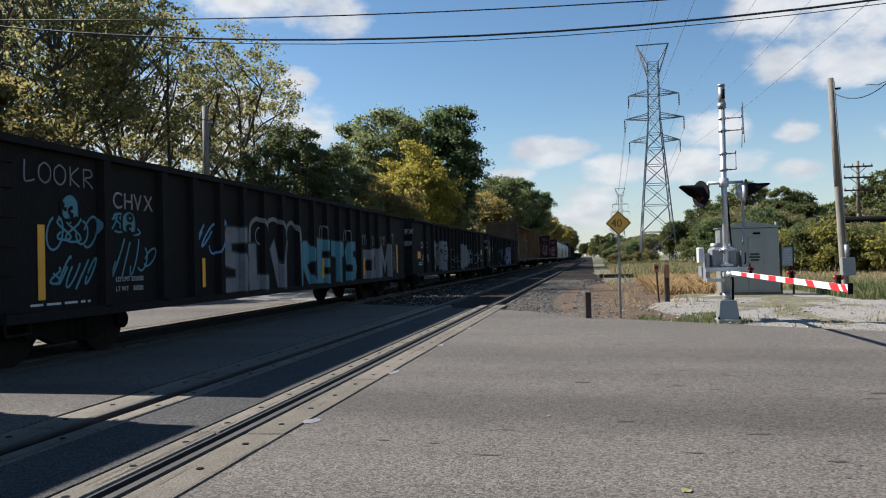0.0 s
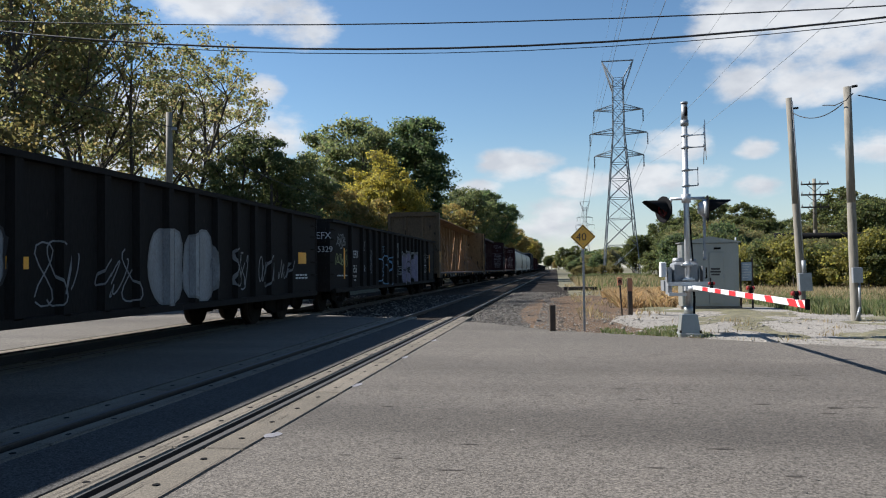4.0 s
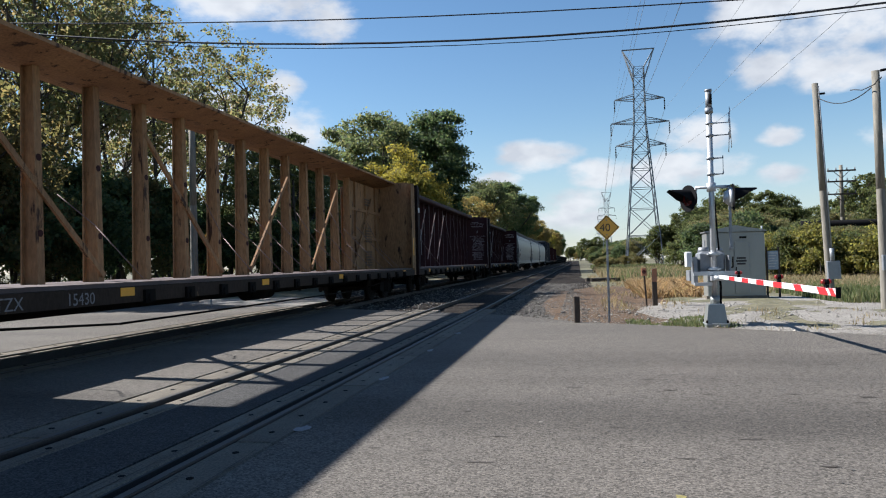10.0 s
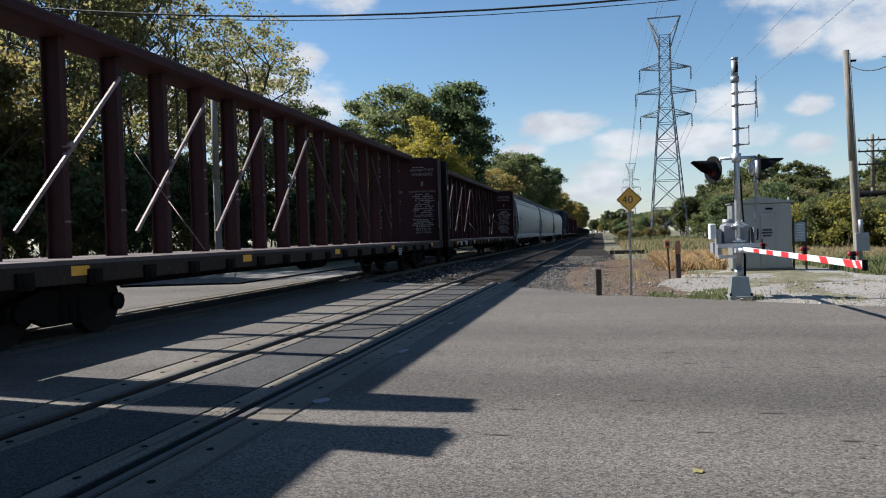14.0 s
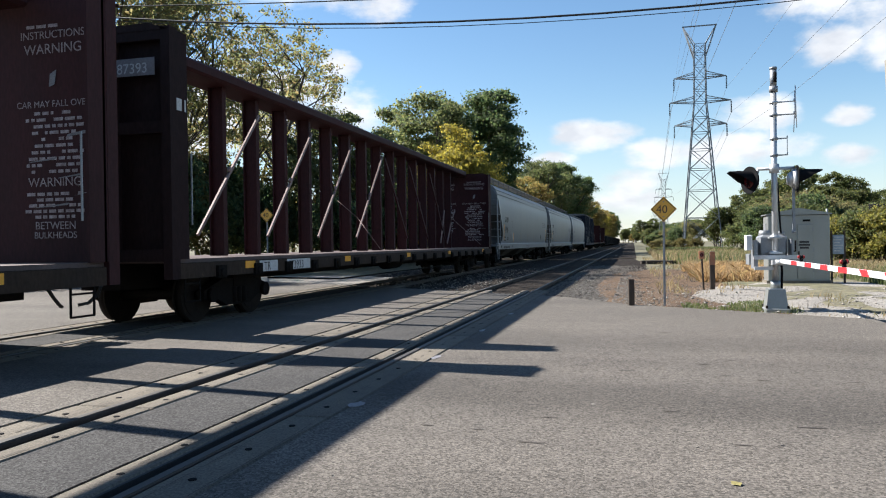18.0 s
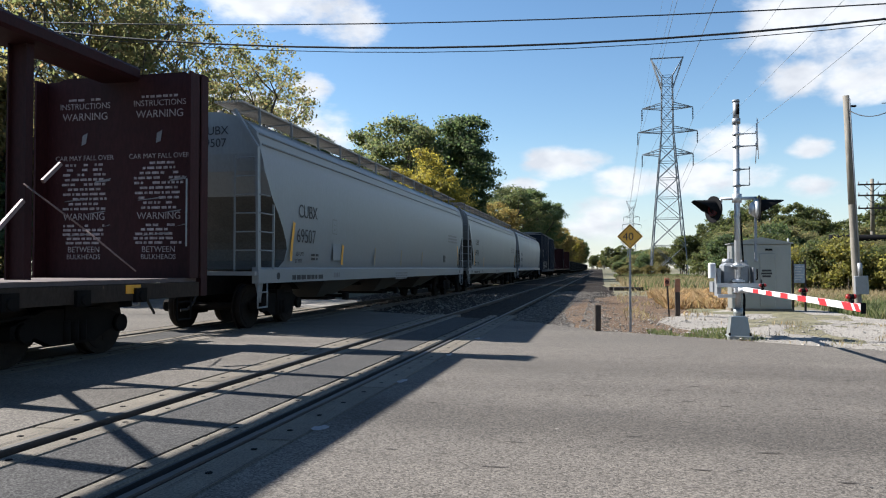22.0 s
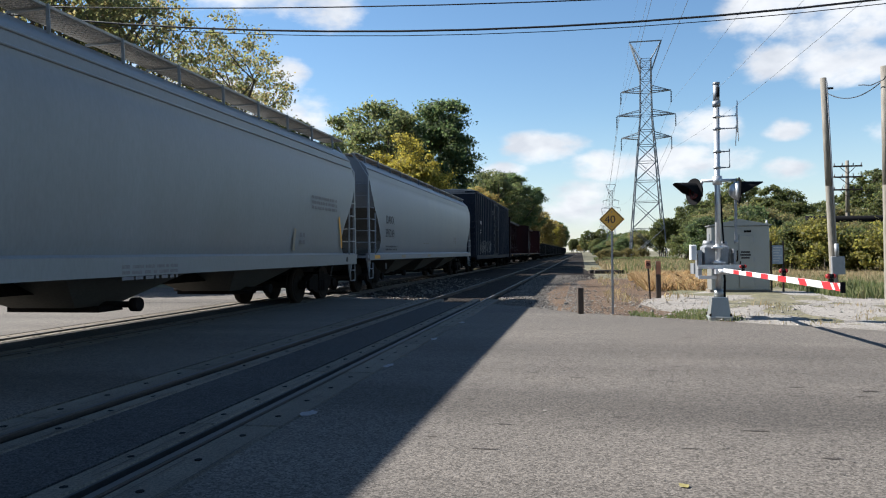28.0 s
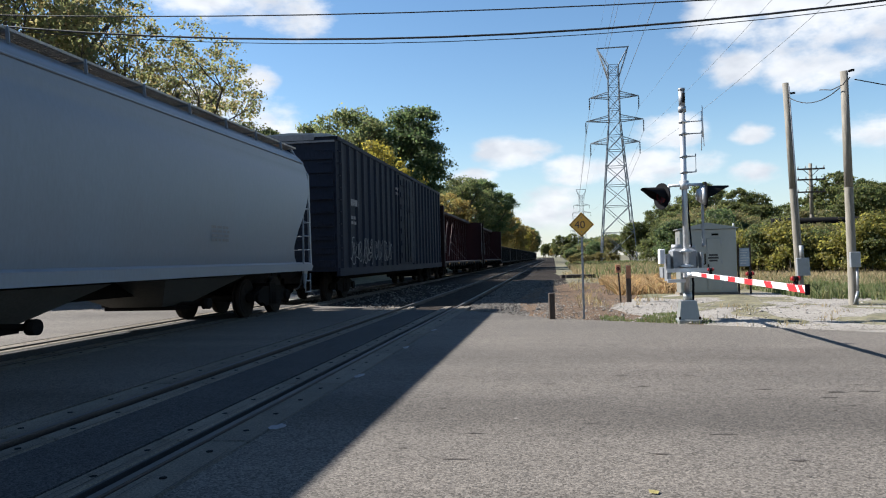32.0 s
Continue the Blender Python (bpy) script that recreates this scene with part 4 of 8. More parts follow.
# solid block letters, as outlines in a unit box
BLOCKS = {"L": ((0, 1), (0.42, 1), (0.45, 0.35), (1, 0.32), (1, 0), (0.02, 0)), "V": ((0, 0.72), (0.25, 0.9), (0.5, 0.45), (0.7, 1), (1, 0.86), (0.74, 0), (0.4, 0)),
          "R": ((0.05, 0), (0, 0.95), (0.6, 1), (0.95, 0.8), (0.9, 0.55), (0.6, 0.45), (1, 0.05), (0.7, 0), (0.4, 0.35), (0.35, 0)),
          "E": ((0, 0), (0, 1), (0.95, 0.95), (0.95, 0.72), (0.4, 0.7), (0.4, 0.58), (0.8, 0.55), (0.8, 0.36), (0.4, 0.34), (0.4, 0.22), (1, 0.2), (1, 0)),
          "T": ((0, 1), (1, 0.97), (1, 0.62), (0.68, 0.6), (0.72, 0), (0.3, 0), (0.32, 0.6), (0, 0.62)),
          "S": ((0.05, 0), (0.05, 0.25), (0.55, 0.25), (0.55, 0.36), (0.1, 0.42), (0, 0.75), (0.2, 1), (0.9, 1), (0.9, 0.76), (0.42, 0.74), (0.42, 0.64), (0.85, 0.6), (1, 0.35), (0.85, 0.03)),
          "C": ((0.1, 0), (0, 0.2), (0, 0.8), (0.2, 1), (0.95, 1), (0.95, 0.66), (0.5, 0.64), (0.42, 0.55), (0.42, 0.4), (0.5, 0.3), (1, 0.3), (1, 0)),
          "D": ((0, 0), (0, 1), (0.7, 1), (1, 0.75), (1, 0.25), (0.75, 0)),
          "M": ((0, 0), (0, 0.8), (0.25, 1), (0.5, 0.45), (0.75, 1), (1, 0.95), (1, 0), (0.72, 0), (0.7, 0.5), (0.5, 0.1), (0.3, 0.5), (0.28, 0))}
RIB_AT = {}


def cut(poly, y, above):
    """The part of an outline on one side of an upright line."""
    out = []
    for (a, b), (c, d) in zip(poly, list(poly[1:]) + list(poly[:1])):
        ina, inc = (a >= y) == above, (c >= y) == above
        if ina:
            out.append((a, b))
        if ina != inc:
            out.append((y, b + (d - b) * (y - a) / (c - a)))
    return out


def coat(f, car, pts, x):
    """Paint that lies on the plate and over the posts that it crosses."""
    n = len(f.v)
    f.add([(x, a, b) for a, b in pts], (tuple(range(len(pts))),))
    for y in RIB_AT.get(car.name, ()):
        q = cut(cut(pts, y - 0.074, True), y + 0.074, False)
        if len(q) > 2:
            f.add([(x + 0.108, a, b) for a, b in q], (tuple(range(len(q))),))
        for ya, yb, xa, xb in ((y - 0.11, y - 0.074, 0.0, 0.11), (y + 0.074, y + 0.11, 0.11, 0.0)):
            q = cut(cut(pts, ya, True), yb, False)
            if len(q) > 2:
                f.add([(x + 0.004 + xa + (xb - xa) * (a - ya) / (yb - ya), a, b) for a, b in q], (tuple(range(len(q))),))


def stroke(f, car, pts, w, x):
    """A painted line that runs on over the posts."""
    if car.name not in RIB_AT:
        return ribbon(f, pts, w, x)
    for i, ((a, b), (c, d)) in enumerate(zip(pts[:-1], pts[1:])):
        k = math.hypot(c - a, d - b)
        if k < 1e-5:
            continue
        u, v = (c - a) / k, (d - b) / k
        a, b, c, d = a - u * w * 0.2, b - v * w * 0.2, c + u * w * 0.2, d + v * w * 0.2
        coat(f, car, [(a + v * w / 2, b - u * w / 2), (c + v * w / 2, d - u * w / 2), (c - v * w / 2, d + u * w / 2), (a - v * w / 2, b + u * w / 2)], x + 0.0002 * (i % 40))


def block(car, letter, y0, y1, z0, z1, x, fill, line, name="graffiti"):
    pts = [(y0 + (y1 - y0) * a, z0 + (z1 - z0) * b) for a, b in BLOCKS[letter]]
    f, o = Shape(), Shape()
    coat(f, car, pts, x + 0.002)
    loop = pts + pts[:1]
    for a, b in zip(loop[:-1], loop[1:]):
        stroke(o, car, [a, b], 0.035, x + 0.006)
    part(name, f, fill, car, "spray-painted block letter")
    part(name + "_outline", o, line, car)


def scrawl(car, rng, y0, y1, z0, z1, x, mat, strokes=6, w=0.03, name="graffiti_tag"):
    s = Shape()
    for k in range(strokes):
        a0 = y0 + (y1 - y0) * (k + 0.5) / strokes
        ry, rz = (y1 - y0) / strokes * rng.uniform(0.45, 0.9), (z1 - z0) * rng.uniform(0.22, 0.5)
        cz = z0 + (z1 - z0) * rng.uniform(0.4, 0.6)
        p, q = rng.uniform(0, 6), rng.choice((1, 1, 2))
        stroke(s, car, [(a0 + ry * math.sin(q * u + p), cz + rz * math.cos(u + p * 0.5)) for u in np.linspace(0, rng.uniform(3.5, 6.3), 16)], w * 0.7, x)
    part(name, s, mat, car, "thin spray-painted scrawl")


def stencil(car, text, h, x, y, z, mat, name="reporting_mark", label=""):
    return part(name, lettering(text, h, mat, name), None, car, label or "stencilled car lettering", on_side(x, y, z))


def bars(car, x, y0, y1, z, h, mat, rows=2, seed=0, name="small_print"):
    """Small unreadable print: rows of plain bars."""
    r = random.Random(seed)
    s = Shape()
    for k in range(rows):
        a = y0
        while a < y1 - 0.04:
            b = min(a + r.uniform(0.08, 0.3), y1)
            ribbon(s, [(a, z - k * h * 1.7), (b, z - k * h * 1.7)], h, x)
            a = b + r.uniform(0.03, 0.07)
    part(name, s, mat, car, "rows of small stencilled print")


def gondola(y0, length, seed, label, keyed=True, ribs=None, top=2.62):
    rng = random.Random(seed)
    car = new_car("gondola_car", label, y0, length, keyed)
    z0 = 0.58
    w = 1.40
    part("floor", Shape().box(-w + 0.05, w - 0.05, 0.05, length - 0.05, z0 + 0.1, z0 + 0.2), GON_BLACK, car, "dirty steel floor")
    for xa in (-w, w - 0.05):
        part("side_wall", Shape().box(xa, xa + 0.05, 0.05, length - 0.05, z0, top), GON_BLACK, car, "black riveted steel side")
    for ye, d in ((0.0, 1), (length, -1)):
        a, b = (ye, ye + 0.06) if d > 0 else (ye - 0.06, ye)
        s = Shape().box(-w - 0.02, w + 0.02, a, b, z0 - 0.05, top)
        for zz in (1.25, 1.65, 2.05, 2.4):
            s.box(-w + 0.1, w - 0.1, a - 0.05 * (d > 0), b + 0.05 * (d < 0), zz - 0.04, zz + 0.04)
        part("end_wall", s, GON_BLACK, car, "corrugated black end wall")
    chord = Shape()
    for sx in (1, -1):
        xa, xb = sorted((sx * (w - 0.06), sx * (w + 0.13)))
        chord.box(xa, xb, -0.02, length + 0.02, top, top + 0.09)
        xa, xb = sorted((sx * (w - 0.02), sx * (w + 0.11)))
        part("side_sill", Shape().box(xa, xb, 0.3, length - 0.3, z0 - 0.1, z0 + 0.02), GON_BLACK, car)
    for ye in (-0.015, length - 0.1):
        chord.box(-w, w, ye, ye + 0.115, top + 0.004, top + 0.086)
    part("top_chord", chord, GON_BLACK, car, "scuffed steel top rail")
    n = ribs or 16
    at = [2.16] + [float(v) for v in np.linspace(3.58, length - 3.54, n - 2)] + [length - 2.14]
    for y in at:
        for sx in (1, -1):
            s = Shape()
            xa, xb = (w, w + 0.11) if sx > 0 else (-w - 0.11, -w)
            lo = xb if sx > 0 else xa
            base = xa if sx > 0 else xb
            s.prism([(base, y - 0.11), (lo, y - 0.075), (lo, y + 0.075), (base, y + 0.11)], z0, top, "z")
            part("side_post", s, GON_BLACK, car)
    part("centre_sill", Shape().box(-0.3, 0.3, 0.3, length - 0.3, 0.45, z0 + 0.1), TRUCK, car, "dark steel centre sill")
    for y in (0.35, length - 0.75):
        s = Shape()
        for zz in (0.35, 0.62):
            s.beam((w + 0.05, y, zz), (w + 0.05, y + 0.4, zz), 0.025, 0.025)
        for yy in (y, y + 0.4):
            s.beam((w + 0.05, yy, 0.35), (w + 0.05, yy, z0), 0.025, 0.02)
        part("sill_step", s, GON_BLACK, car)
    RIB_AT[car.name] = at
    # grab irons up the corners
    for ye in (0.12, length - 0.5):
        iron = Shape().tube((w + 0.06, ye, 0), (w + 0.06, ye + 0.38, 0), 0.011, n=5).tube((w - 0.01, ye, 0), (w + 0.06, ye, 0), 0.011, n=5).tube((w - 0.01, ye + 0.38, 0), (w + 0.06, ye + 0.38, 0), 0.011, n=5).mesh("grab_iron", WHEEL)
        for zz in (1.05, 1.4, 1.75, 2.1, 2.4):
            part("grab_iron", iron, None, car, "worn steel grab iron", pose(0, 0, zz))
    return car, rng, w, (lambda i: at[min(i, n - 1)]), n


def stripe(car, x, y, z0, z1, w=0.11):
    part("reflector", Shape().box(x, x + 0.006, y, y + w, z0, z1), YELLOW, car, "yellow reflective strip")


def build_gondolas():
    gondola(-13.1, 18.9, 1, "black open gondola car, sooty and dented")
    # the graffiti car
    car, rng, w, post, n = gondola(7.0, 19.1, 2, "black open gondola car covered in teal and white graffiti")
    p = w + 0.006
    for k, ch in enumerate("CHVX"):
        stencil(car, ch, 0.24, p, 2.4 + 0.25 * k, 1.98, PINK_INK)
    stripe(car, p, 0.93, 0.74, 1.68, 0.12)
    stripe(car, p + 0.008, 4.84, 0.74, 1.25, 0.1)
    for k, ch in enumerate("LOOKR"):
        piece(car, ch, 0.68 + 0.27 * k, 0.92 + 0.27 * k, 2.2, 2.48, p, SPRAY_WHITE, GON_BLACK, 0.1, "graffiti_tag")
    for a, b, z0, z1 in ((1.15, 2.0, 1.4, 1.85), (1.15, 2.0, 0.82, 1.3), (2.35, 3.0, 1.6, 1.9), (2.4, 3.4, 1.0, 1.6)):
        scrawl(car, rng, a, b, z0, z1, p, SPRAY_TEAL, 5, 0.045)
    throw_up(car, rng, 1.35, 1.7, 1.75, 2.1, p, SPRAY_TEAL, GON_BLACK)
    throw_up(car, rng, 2.6, 2.95, 1.62, 1.95, p, SPRAY_TEAL, GON_BLACK)
    for k, ch in enumerate("NOISE"):
        piece(car, ch, 3.52, 3.7, 1.62 - 0.17 * k, 1.77 - 0.17 * k, p, SPRAY_WHITE, GON_BLACK, 0.14, "graffiti_tag")
    stencil(car, "LD LMT 221000", 0.07, p, 2.45, 0.92, WHITE_INK, "load_limit")
    stencil(car, "LT WT    65000", 0.07, p, 2.45, 0.78, WHITE_INK, "light_weight")
    bars(car, p, 0.8, 1.9, 0.68, 0.03, WHITE_INK, 1, 5)
    scrawl(car, rng, 4.7, 5.7, 1.3, 2.0, p, SPRAY_BLUE, 4, 0.06)
    for letter, a, b, z0, z1, f in (("S", 5.55, 6.5, 0.56, 1.85, SPRAY_WHITE), ("L", 6.62, 7.5, 0.58, 1.55, SPRAY_WHITE), ("V", 7.62, 8.6, 0.58, 1.78, SPRAY_WHITE), ("R", 9.05, 10.15, 0.58, 1.66, SPRAY_TEAL), ("E", 10.38, 11.25, 0.58, 1.75, SPRAY_TEAL),
                                    ("T", 11.4, 12.4, 0.58, 1.7, SPRAY_TEAL), ("S", 12.48, 13.55, 0.58, 1.7, SPRAY_TEAL), ("C", 13.85, 14.95, 0.58, 1.48, SPRAY_WHITE), ("D", 14.98, 15.8, 0.58, 1.52, SPRAY_WHITE), ("M", 15.84, 17.15, 0.58, 1.7, SPRAY_WHITE)):
        block(car, letter, a, b, z0, z1, p, f, BLACK_INK)
    part("graffiti_counter", Shape().box(p + 0.006, p + 0.009, 15.25, 15.4, 0.85, 1.25), BLACK_INK, car)
    for a, b, top_ in ((6.7, 7.4, 2.05), (7.4, 8.3, 2.08), (8.5, 9.1, 2.05)):
        halo = Shape()
        stroke(halo, car, flow([(a, 1.55), (a + 0.05, top_ - 0.15), ((a + b) / 2, top_), (b - 0.05, top_ - 0.15), (b, 1.6)]), 0.09, p + 0.001)
        part("graffiti_halo", halo, SPRAY_GREY, car)
    ring = Shape()
    ribbon(ring, [(7.15 + 0.2 * math.cos(k), 1.7 + 0.17 * math.sin(k)) for k in np.linspace(0, 6.4, 20)], 0.035, p + 0.009)
    part("graffiti_tag", ring, SPRAY_WHITE, car, "thin spray-painted ring")
    # pairs of looped marks above the letters
    for c, z, n_ in ((10.75, 1.75, 2), (12.6, 1.7, 2), (14.25, 1.62, 3), (15.15, 1.6, 2), (16.0, 1.6, 1), (16.4, 1.62, 2), (17.55, 1.75, 2)):
        ear = Shape()
        for k in range(n_):
            yy = c + 0.17 * (k - (n_ - 1) / 2)
            stroke(ear, car, flow([(yy - 0.1, z), (yy - 0.08, z + 0.2), (yy, z + 0.3), (yy + 0.07, z + 0.2), (yy + 0.06, z)]), 0.035, p + 0.001)
        part("graffiti_tag", ear, SPRAY_WHITE, car, "thin spray-painted loops")
    scrawl(car, rng, 17.25, 17.95, 0.72, 1.4, p, SPRAY_WHITE, 5, 0.035)
    scrawl(car, rng, 17.25, 17.9, 1.2, 1.75, p, SPRAY_WHITE, 4, 0.03)
    stripe(car, p, 18.02, 0.7, 1.68, 0.12)
    for yy in (8.33, 10.7, 14.17):
        stripe(car, p + 0.012, yy, 0.72, 1.22, 0.13)
    # two leased cars with white lettering
    car, rng, w, post, n = gondola(27.3, 19.1, 3, "black gondola car with white lettering and silver graffiti")
    p = w + 0.006
    for text, y, z in (("CE", 1.5, 1.6), ("FX", 2.33, 1.6), ("31", 1.62, 1.1), ("159", 2.33, 1.1)):
        stencil(car, text, 0.25, p + (0.002 if y > 2.3 else 0), y, z, WHITE_INK)
    part("marker_plate", Shape().box(p - 0.004, p + 0.006, 0.93, 1.42, 1.18, 1.46), YELLOW, car, "orange reflective plate")
    bars(car, p, 1.1, 1.75, 1.02, 0.045, WHITE_INK, 2, 2)
    bars(car, p, 2.2, 3.0, 1.15, 0.045, GREY_INK, 2, 3)
    part("end_lettering", lettering("CEFX", 0.2, WHITE_INK), None, car, "", on_end(0.82, -0.056, 2.12))
    part("end_number", lettering("31059", 0.17, WHITE_INK), None, car, "", on_end(0.82, -0.056, 1.68))
    for a, b, z1 in ((3.66, 4.5, 1.98), (4.36, 5.15, 1.92), (5.0, 6.05, 2.0), (5.9, 6.75, 1.98)):
        throw_up(car, rng, a, b, 0.62, z1, p, SPRAY_SILVER, BLACK_INK, True)
    throw_up(car, rng, 6.6, 7.15, 1.0, 1.75, p, SPRAY_SILVER, BLACK_INK, False)
    for yy, z in ((3.75, 1.2), (7.15, 1.22)):
        part("reflector", Shape().box(p + 0.008, p + 0.014, yy, yy + 0.4, z, z + 0.16), YELLOW, car, "worn orange reflective plate")
    scrawl(car, rng, 7.75, 8.55, 0.7, 1.75, p, SPRAY_WHITE, 4, 0.035)
    scrawl(car, rng, 9.0, 9.95, 0.7, 1.6, p, SPRAY_WHITE, 4, 0.04)
    for a, b in ((10.4, 11.5), (11.55, 12.75)):
        throw_up(car, rng, a, b, 0.62, 1.92, p, SPRAY_SILVER, SPRAY_GREY, False)
    for a in (13.6, 15.0, 16.2):
        scrawl(car, rng, a, a + 0.8, 0.8, 1.6, p, SPRAY_GREY, 4, 0.05)
    part("marker_plate", Shape().box(p - 0.004, p + 0.006, 17.6, 18.2, 1.35, 1.65), YELLOW, car, "orange reflective plate")
    bars(car, p, 17.4, 18.3, 1.05, 0.045, WHITE_INK, 2, 6)
    car, rng, w, post, n = gondola(47.6, 18.9, 4, "black gondola car with blue and lilac graffiti")
    p = w + 0.006
    stencil(car, "CEFX", 0.25, p, 2.38, 1.58, WHITE_INK)
    stencil(car, "555", 0.25, p, 2.52, 1.08, WHITE_INK)
    stencil(car, "329", 0.25, p, 3.62, 1.08, WHITE_INK)
    part("end_lettering", lettering("CEFX", 0.2, WHITE_INK), None, car, "", on_end(0.8, -0.056, 2.12))
    part("end_number", lettering("555329", 0.17, WHITE_INK), None, car, "", on_end(0.8, -0.056, 1.72))
    stripe(car, p, 1.5, 0.9, 1.87, 0.12)
    scrawl(car, rng, 0.7, 1.7, 1.85, 2.35, p, SPRAY_WHITE, 7, 0.045)
    scrawl(car, rng, 0.6, 1.9, 1.25, 1.8, p, SPRAY_LIME, 8, 0.045)
    bars(car, p, 0.8, 1.9, 1.0, 0.04, WHITE_INK, 1, 1)
    stencil(car, "LMT 219600", 0.075, p, 2.45, 0.92, WHITE_INK, "load_limit")
    stencil(car, "LT WT  64400", 0.075, p, 2.3, 0.8, WHITE_INK, "light_weight")
    scrawl(car, rng, 3.6, 4.1, 1.75, 2.2, p, SPRAY_WHITE, 3, 0.05)
    scrawl(car, rng, 4.5, 5.1, 0.95, 2.1, p, SPRAY_WHITE, 4, 0.05)
    # blue outline letters with a small tag above
    for pts in ([(6.19, 1.58), (6.44, 1.5), (6.56, 1.15), (6.42, 0.83), (6.17, 0.74)],
                [(6.63, 1.48), (6.96, 1.66), (7.17, 1.71), (7.53, 1.53), (7.92, 1.63), (8.23, 1.67), (8.56, 1.45), (8.58, 1.11), (8.36, 0.72), (7.99, 0.55), (7.74, 0.63)],
                [(6.91, 1.54), (6.99, 1.28), (6.74, 1.17), (6.98, 1.03), (6.69, 0.81), (7.02, 0.63), (7.46, 0.65), (7.51, 0.95), (7.36, 1.19), (7.12, 1.37)],
                [(7.99, 1.53), (8.09, 1.31), (7.98, 1.11)]):
        ln = Shape()
        stroke(ln, car, flow(pts), 0.05, p)
        part("graffiti_outline", ln, SPRAY_BLUE, car, "pale blue spray-painted outline")
    for k, pts in enumerate(([(0, 1), (0.8, 0.95), (0.3, 0.55), (0.8, 0.3), (0, 0)], [(0, 0), (0.1, 1), (0.5, 0.4), (0.9, 1), (1, 0)], [(0, 0), (0.5, 1), (1, 0)], [(0, 0), (0.1, 1), (1, 0.5), (0, 0)])):
        ln = Shape()
        ribbon(ln, [(6.86 + 0.19 * k + 0.17 * u, 1.84 + 0.24 * v) for u, v in pts], 0.035, p)
        part("graffiti_tag", ln, SPRAY_BLUE, car, "small blue tag")
    stripe(car, p + 0.004, 8.2, 0.95, 1.42, 0.12)
    part("pasted_sheet", Shape().box(p, p + 0.004, 9.13, 9.74, 1.66, 2.3), SPRAY_SILVER, car, "pale pasted paper sheet")
    dia = Shape()
    dia.add([(p + 0.007, 9.435 + 0.25 * math.cos(k), 1.98 + 0.28 * math.sin(k)) for k in (0, math.pi / 2, math.pi, 1.5 * math.pi)], ((0, 1, 2, 3),))
    part("sheet_print", dia, NAVY, car, "dark printed diamond")
    part("pasted_sheet", Shape().box(p, p + 0.004, 9.2, 9.7, 1.38, 1.56), SPRAY_SILVER, car, "torn strip of pale paper")
    scrawl(car, rng, 9.05, 10.3, 0.85, 1.35, p, SPRAY_WHITE, 5, 0.05)
    for a, b, z1 in ((10.38, 11.3, 1.9), (11.33, 12.4, 1.95), (12.45, 13.75, 1.9)):
        throw_up(car, rng, a, b, 0.54, z1, p, SPRAY_LILAC, BLACK_INK, True)
        edge = Shape()
        stroke(edge, car, flow([(a, 1.0), (a + 0.02, z1 - 0.1), (a + 0.25, z1 + 0.05), ((a + b) / 2, z1 - 0.2), (b - 0.2, z1 + 0.08), (b, z1 - 0.3)]), 0.08, p + 0.01)
        part("graffiti_halo", edge, SPRAY_WHITE, car)
    stripe(car, p + 0.004, 14.02, 0.95, 1.46, 0.12)
    scrawl(car, rng, 15.75, 16.65, 1.62, 1.98, p, SPRAY_WHITE, 6, 0.04)
    scrawl(car, rng, 15.95, 16.6, 1.5, 1.65, p, SPRAY_WHITE, 3, 0.03)
    stripe(car, p, 17.44, 1.0, 1.95, 0.12)
    box = Shape()
    for a, b in (((15.8, 1.03), (16.5, 1.03)), ((16.5, 1.03), (16.5, 1.37)), ((16.5, 1.37), (15.8, 1.37)), ((15.8, 1.37), (15.8, 1.03)), ((16.15, 1.03), (16.15, 1.37))):
        ribbon(box, [a, b], 0.03, p)
    part("data_panel", box, WHITE_INK, car, "white outlined data panel")
    # the tail of the train, far down the track
    for k in range(10):
        gondola(290.0 + 20.0 * k, 18.9, 20 + k, "black open gondola car far down the train", keyed=False, ribs=13, top=2.5)


def i_beam(s, y, half, flange, z0, z1, taper):
    """An upright I-section post that may narrow towards its top."""
    prof = [(-half, -flange), (-half + 0.025, -flange), (-half + 0.025, -0.015), (half - 0.025, -0.015), (half - 0.025, -flange), (half, -flange)]
    prof += [(-a, -b) for a, b in prof]
    n = len(prof)
    s.add([(a * k, y + b, z) for z, k in ((z0, 1.0), (z1, taper)) for a, b in prof], [tuple(range(n - 1, -1, -1)), tuple(range(n, 2 * n))] + [(i, (i + 1) % n, n + (i + 1) % n, n + i) for i in range(n)])


